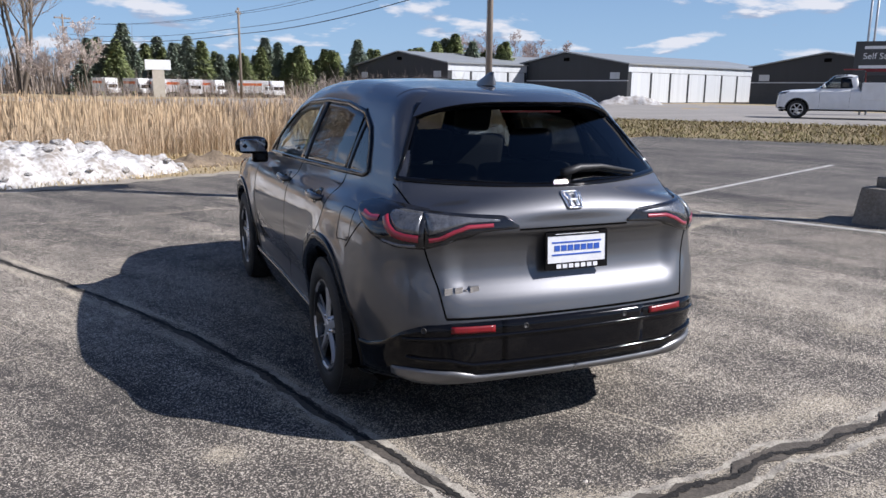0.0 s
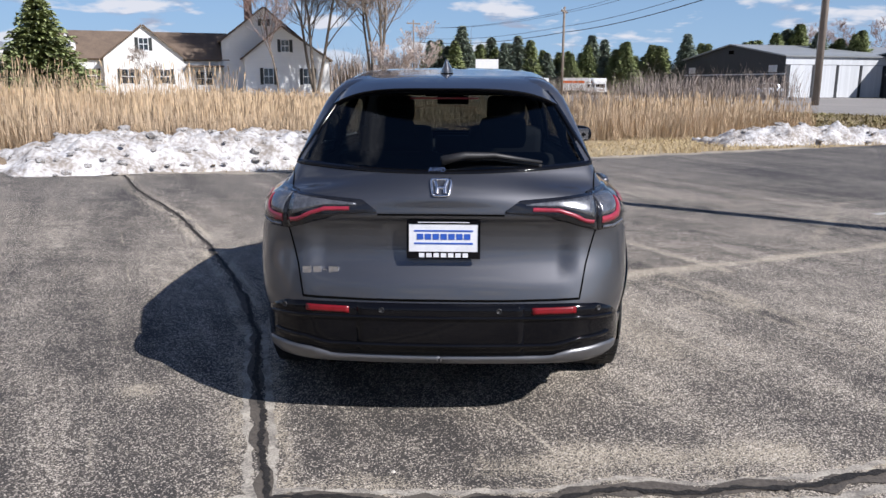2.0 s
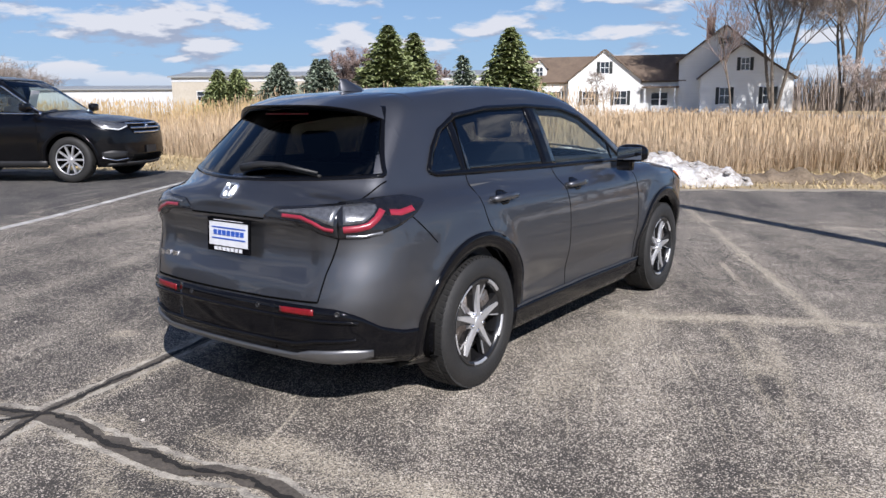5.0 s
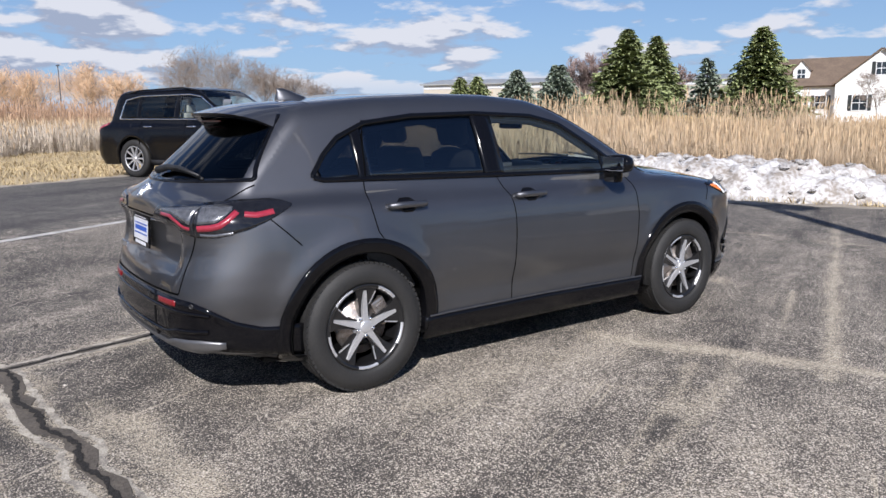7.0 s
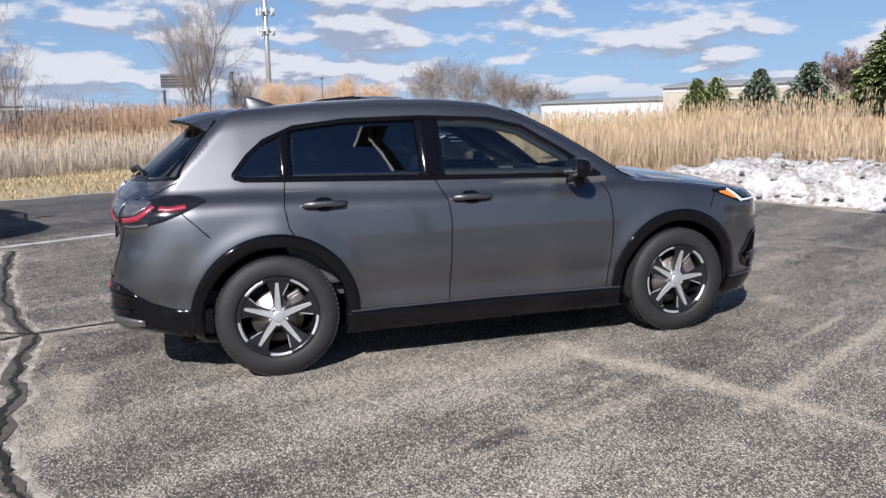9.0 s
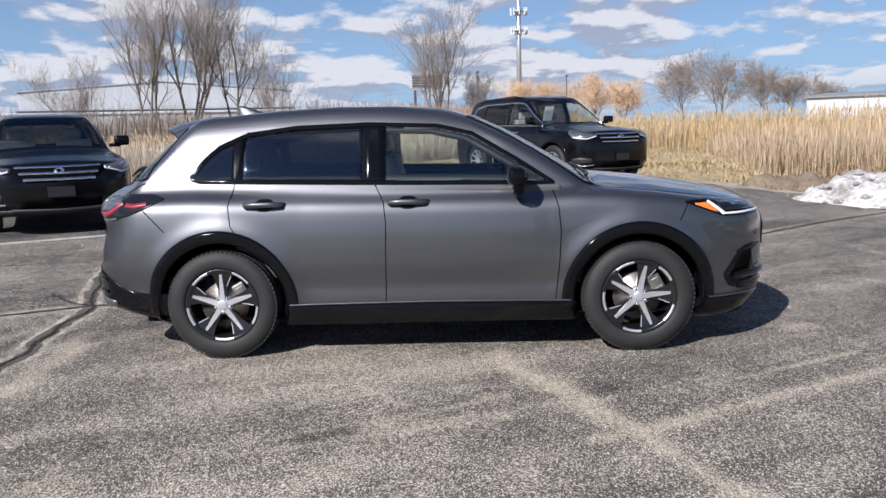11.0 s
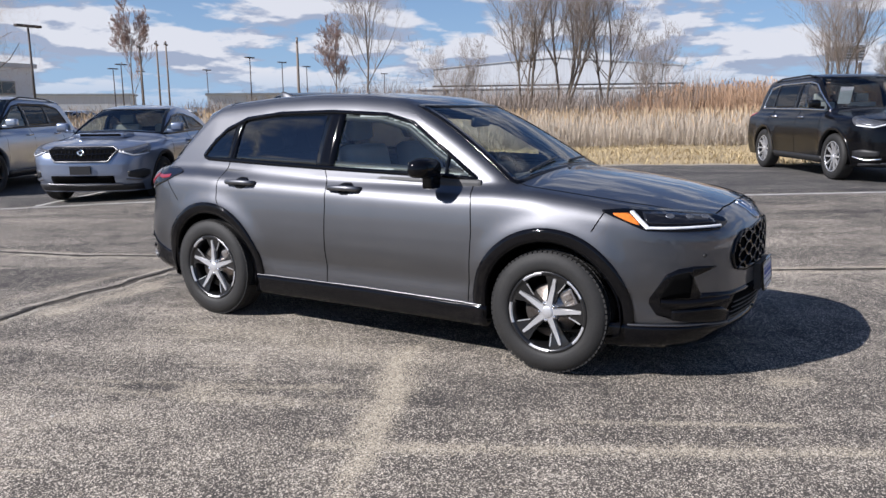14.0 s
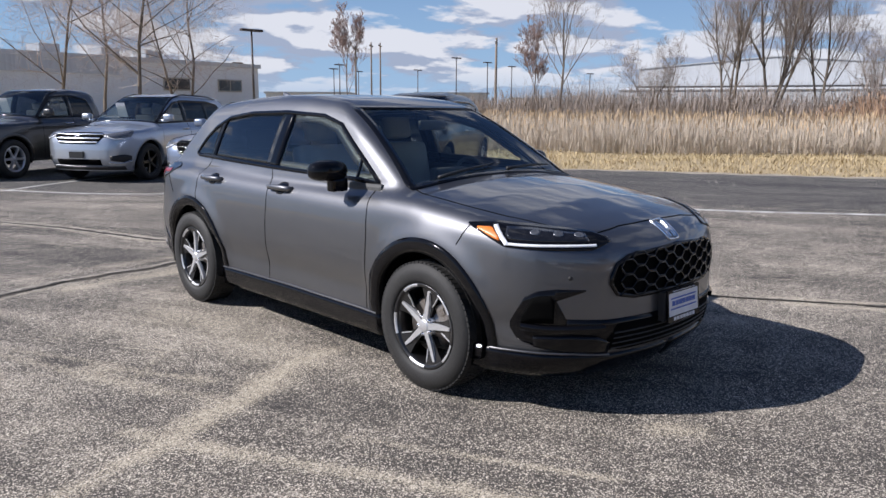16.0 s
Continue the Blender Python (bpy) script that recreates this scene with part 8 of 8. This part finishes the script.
bank("snow_bank", [(43.0, 61.5), (48.5, 58.5)], 2.6, 0.9, M["snow"], "heap of snow before a storage shed", 21, res=0.2)

# the storage sign on tall pipes
ss = thing("roadside_sign", "charcoal storage sign with white letters on two pipes", "sign", frame_at((35.5, 26.0, floor_z(35.5, 26)), (0.62, -0.78)))
boxes("panel", [(0.0, 3.6, 0, 0.3, 1.5, 3.95)], M["sign_face"], ss, bevel=0.02)
for x in (0.55, 0.85):
    tube_ob("pipe", [(x, 0.16, -0.2), (x, 0.16, 8.5)], 0.06, M["galv"], ss, 8)
text_ob("letters", "Self Storage", 0.46, M["paint_white"], ss, Matrix.Translation((1.50, -0.01, 3.15)) @ Matrix.Rotation(radians(90), 4, "X"), "white letters Self Storage")
for bar in ((0.45, 2.5, -0.015, 0, 3.54, 3.70), (0.25, 2.7, -0.015, 0, 2.52, 2.68)):
    boxes("printed_bar", [bar], M["paint_white"], ss)
ws = thing("roadside_sign", "blank white roadside sign on a post", "sign", frame_at((2.3, 84.0, floor_z(2, 84)), (1, 0.02)))
boxes("panel", [(-1.3, 1.3, 0, 0.3, 2.9, 3.95)], M["paint_white"], ws, bevel=0.02)
boxes("post", [(-0.6, 0.6, 0.05, 0.25, -0.2, 2.9)], M["beige_wall"], ws)

# west: white metal hall, its lower wing, the grey block, far sheds
hall = thing("metal_hall", "big white corrugated metal hall behind bare trees", "building", frame_at((-100.0, -21.9, 0), (0.367, -0.930)))
gable_block(hall, 0, 17.0, 34.0, 7.0, 8.3, 7.0, -30, -2.5, M["white_metal"], M["white_metal"], 0.15, 0.10)
# dark strip stands in for the shadow line above the lower wing
boxes("eaves_shadow_gap", [(-0.2, 34.2, -2.5, -2.2, 4.45, 4.75)], M["dark_metal2"], hall)
ridge_block(hall, -2.0, 36.0, 4.15, 4.5, -6.0, 0.0, M["white_metal"], M["white_metal"], 0.2, 0.08)
for k in range(7):
    boxes("downpipe", [(1.0 + k * 5.2, 1.15 + k * 5.2, 0.0, 0.12, 0.0, 4.1)], M["galv"], hall)
lh = thing("metal_hall", "long low metal shed beside the white hall", "building", frame_at((-99.0, 12.0, 0), (-0.02, -1.0)))
ridge_block(lh, 8, 33, 3.3, 3.8, -20, 0, M["galv"], M["roof_metal"], 0.5)
gb = thing("grey_building", "light grey flat-roofed commercial building", "building", frame_at((-34.5, -60.4, floor_z(-34, -60)), (0.985, 0.17)))
boxes("wall", [(0, 60, -25, 0, -0.3, 5.0)], M["grey_wall"], gb)
boxes("parapet", [(-0.2, 60.2, -25.2, 0.2, 5.0, 5.35)], M["white_metal"], gb)
boxes("wall_band", [(14, 60, 0.0, 0.15, 3.9, 5.0)], M["white_metal"], gb)
for x in (2.0, 7.5):
    o = boxes("window", [(x, x + 2.6, 0.02, 0.10, 2.8, 3.9)], M["beige_wall"], gb)
    for j in range(2):
        boxes("pane", [(x + 0.1 + j * 1.25, x + 1.25 + j * 1.25, 0.05, 0.12, 2.92, 3.78)], M["pane"], o)
for x in (8, 12, 17):
    boxes("roof_unit", [(x, x + 1.6, -5, -3, 5.35, 6.2)], M["galv"], gb)
for k, (x, y, w, h) in enumerate(((-100, -92, 13, 4.2), (-126, -96, 10, 3.6), (-88, -118, 16, 4.4), (-140, -70, 12, 3.8))):
    fb = thing("distant_building", "low white building on the far horizon", "building", frame_at((x, y, 0), (0.72, -0.69)))
    boxes("wall", [(0, w, -10, 0, 0, h)], M["white_metal"], fb)
    boxes("roof", [(-0.3, w + 0.3, -10.3, 0.3, h, h + 0.35)], M["roof_metal"], fb)
bb = thing("billboard", "dark billboard seen from behind through a bare tree", "billboard", frame_at((-118.0, -4.5, 0), (0.05, -1)))
boxes("panel", [(-2.4, 2.4, 0, 0.5, 7.6, 9.6)], M["sign_face"], bb)
for x in (-2, 2):
    tube_ob("post", [(x, 0.3, -0.2), (x, 0.3, 7.3)], 0.2, M["steel_brown"], bb, 8)
for k in range(5):
    boxes("slat", [(-2.4, 2.4, 0.5, 0.6, 7.7 + k * 0.42, 7.78 + k * 0.42)], M["galv"], bb)

# ---- poles, lamps, wires ----
def lamp_post(at, h, label, base=False, head=True, arm=0.9):
    t = thing("street_lamp", label, "street lamp", Matrix.Translation((at[0], at[1], floor_z(*at))))
    tube_ob("pole", [(0, 0, -0.2), (0, 0, h)], [0.10, 0.07], M["steel_brown"], t, 8)
    if head:
        boxes("lamp_head", [(-arm, arm, -0.2, 0.2, h - 0.05, h + 0.12)], M["steel_brown"], t, bevel=0.03)
    return t


lamp_post((-27.6, -49.4), 7.3, "dark steel double-headed lamp post before a grey building")
for x, y, h in ((-84.0, -84.0, 9.2), (-93.4, -86.0, 9.0), (-102.6, -88.6, 8.8), (-97.0, -107.6, 8.6), (-93.0, -121.0, 8.6), (-70, -96, 8.0), (-60, -110, 8.4), (-79, -110, 8.2), (-120, -84, 8.0)):
    lamp_post((x, y), h, "dark steel lamp post in a distant car lot")
lamp_post((-118, 3.5), 9.5, "lamp post far beyond the field")
lamp_post((-150, 22), 10.5, "lamp post beside distant willows")

lp = thing("street_lamp", "brown steel lamp post on a worn concrete base", "street lamp", Matrix.Translation((6.82, 1.27, 0)))
bm = bmesh.new()
box(bm, -0.40, 0.40, -0.40, 0.40, -0.05, 0.44, 0.03)
for v in bm.verts:
    if v.co.z > 0.25:
        v.co.x *= 0.88
        v.co.y *= 0.88
bmesh.ops.rotate(bm, verts=bm.verts, cent=(0, 0, 0), matrix=Matrix.Rotation(radians(20), 3, "Z"))
part("base", bm, M["concrete"], lp, "chipped concrete base")
boxes("base_block", [(-0.20, 0.20, -0.20, 0.20, 0.44, 0.56)], M["concrete"], lp, bevel=0.01)
boxes("post", [(-0.09, 0.09, -0.09, 0.09, 0.56, 9.0)], M["steel_brown"], lp)
boxes("lamp_head", [(-0.9, 0.9, -0.25, 0.25, 8.95, 9.15)], M["steel_brown"], lp, bevel=0.03)


def utility_pole(at, h, r, label, arms=1, m=0):
    t = thing("utility_pole", label, "utility pole", Matrix.Translation((at[0], at[1], floor_z(*at))) @ Matrix.Rotation(radians(m), 4, "Z"))
    tube_ob("pole", [(0, 0, -0.3), (0, 0, h)], [r, r * 0.75], M["pole_wood"], t, 10)
    for k in range(arms):
        a = boxes("cross_arm", [(-1.2, 1.2, -0.08, 0.08, h - 0.6 - k * 0.9, h - 0.42 - k * 0.9)], M["pole_wood"], t)
        for x in (-1.05, -0.4, 0.4, 1.05):
            v, f = lathe([(0, 0.001), (0, 0.05), (0.08, 0.06), (0.16, 0.04), (0.16, 0.001)], "z", 8)
            mesh_ob("insulator", [(x + p[0], p[1], h - 0.42 - k * 0.9 + p[2]) for p in v], f, M["galv"], a)
    return t


utility_pole((10.5, 81.0), 9.4, 0.16, "weathered wooden utility pole with a cross arm", 1, 70)
np_ = utility_pole((20.3, 40.3), 13.5, 0.20, "thick weathered utility pole doubled by a second post", 1, 70)
tube_ob("pole", [(0.38, 0.05, -0.3), (0.30, 0.05, 12.6)], [0.17, 0.14], M["galv"], np_, 10)
for x, y, h in ((-8.0, 112.0, 10.5), (-52.5, 66.5, 9.0), (-64.0, -84.0, 10), (-70, -88, 11), (-75, -92, 11.5), (-56, -50, 8.5)):
    utility_pole((x, y), h, 0.15, "distant wooden utility pole", 1, 40)
wire_pts = [((31.0, -4.0, 10.2), (20.3, 40.3, 10.6), (10.5, 81.0, 9.0), (-8.0, 112.0, 9.6))]
for k, (dx, dz, r) in enumerate(((-0.5, 0.2, 0.018), (0.5, 0.2, 0.018), (0.0, -1.3, 0.022), (0.1, -1.9, 0.035))):
    pts = []
    for a, b in zip(wire_pts[0][:-1], wire_pts[0][1:]):
        a, b = Vector(a), Vector(b)
        for i in range(13):
            t = i / 12
            p = a.lerp(b, t)
            pts.append((p.x + dx, p.y, p.z + dz + (1.9 if (k < 2 and a.z == 10.6 and t < 1) else 0) * (1 - t) - 2.6 * t * (1 - t)))
    tagged(tube_ob("wire", pts, r, M["black_matt"], None, 4), "black overhead power line between utility poles", "wire", "overhead power lines")
# mobile phone mast
mast = thing("phone_mast", "tall grey phone mast with antenna rings", "mast", Matrix.Translation((-293.6, 24.0, 0)))
tube_ob("pole", [(0, 0, -1), (0, 0, 62)], [1.1, 0.7], M["galv"], mast, 14)
for z in (36.5, 43.5):
    tube_ob("platform", [(0, 0, z), (0, 0, z + 0.4)], 2.6, M["galv"], mast, 14)
    for k in range(9):
        a = k * 2 * math.pi / 9
        boxes("antenna", [(3.1 * math.cos(a) - 0.25, 3.1 * math.cos(a) + 0.25, 3.1 * math.sin(a) - 0.25, 3.1 * math.sin(a) + 0.25, z - 1.2, z + 1.6)], M["white_metal"], mast)
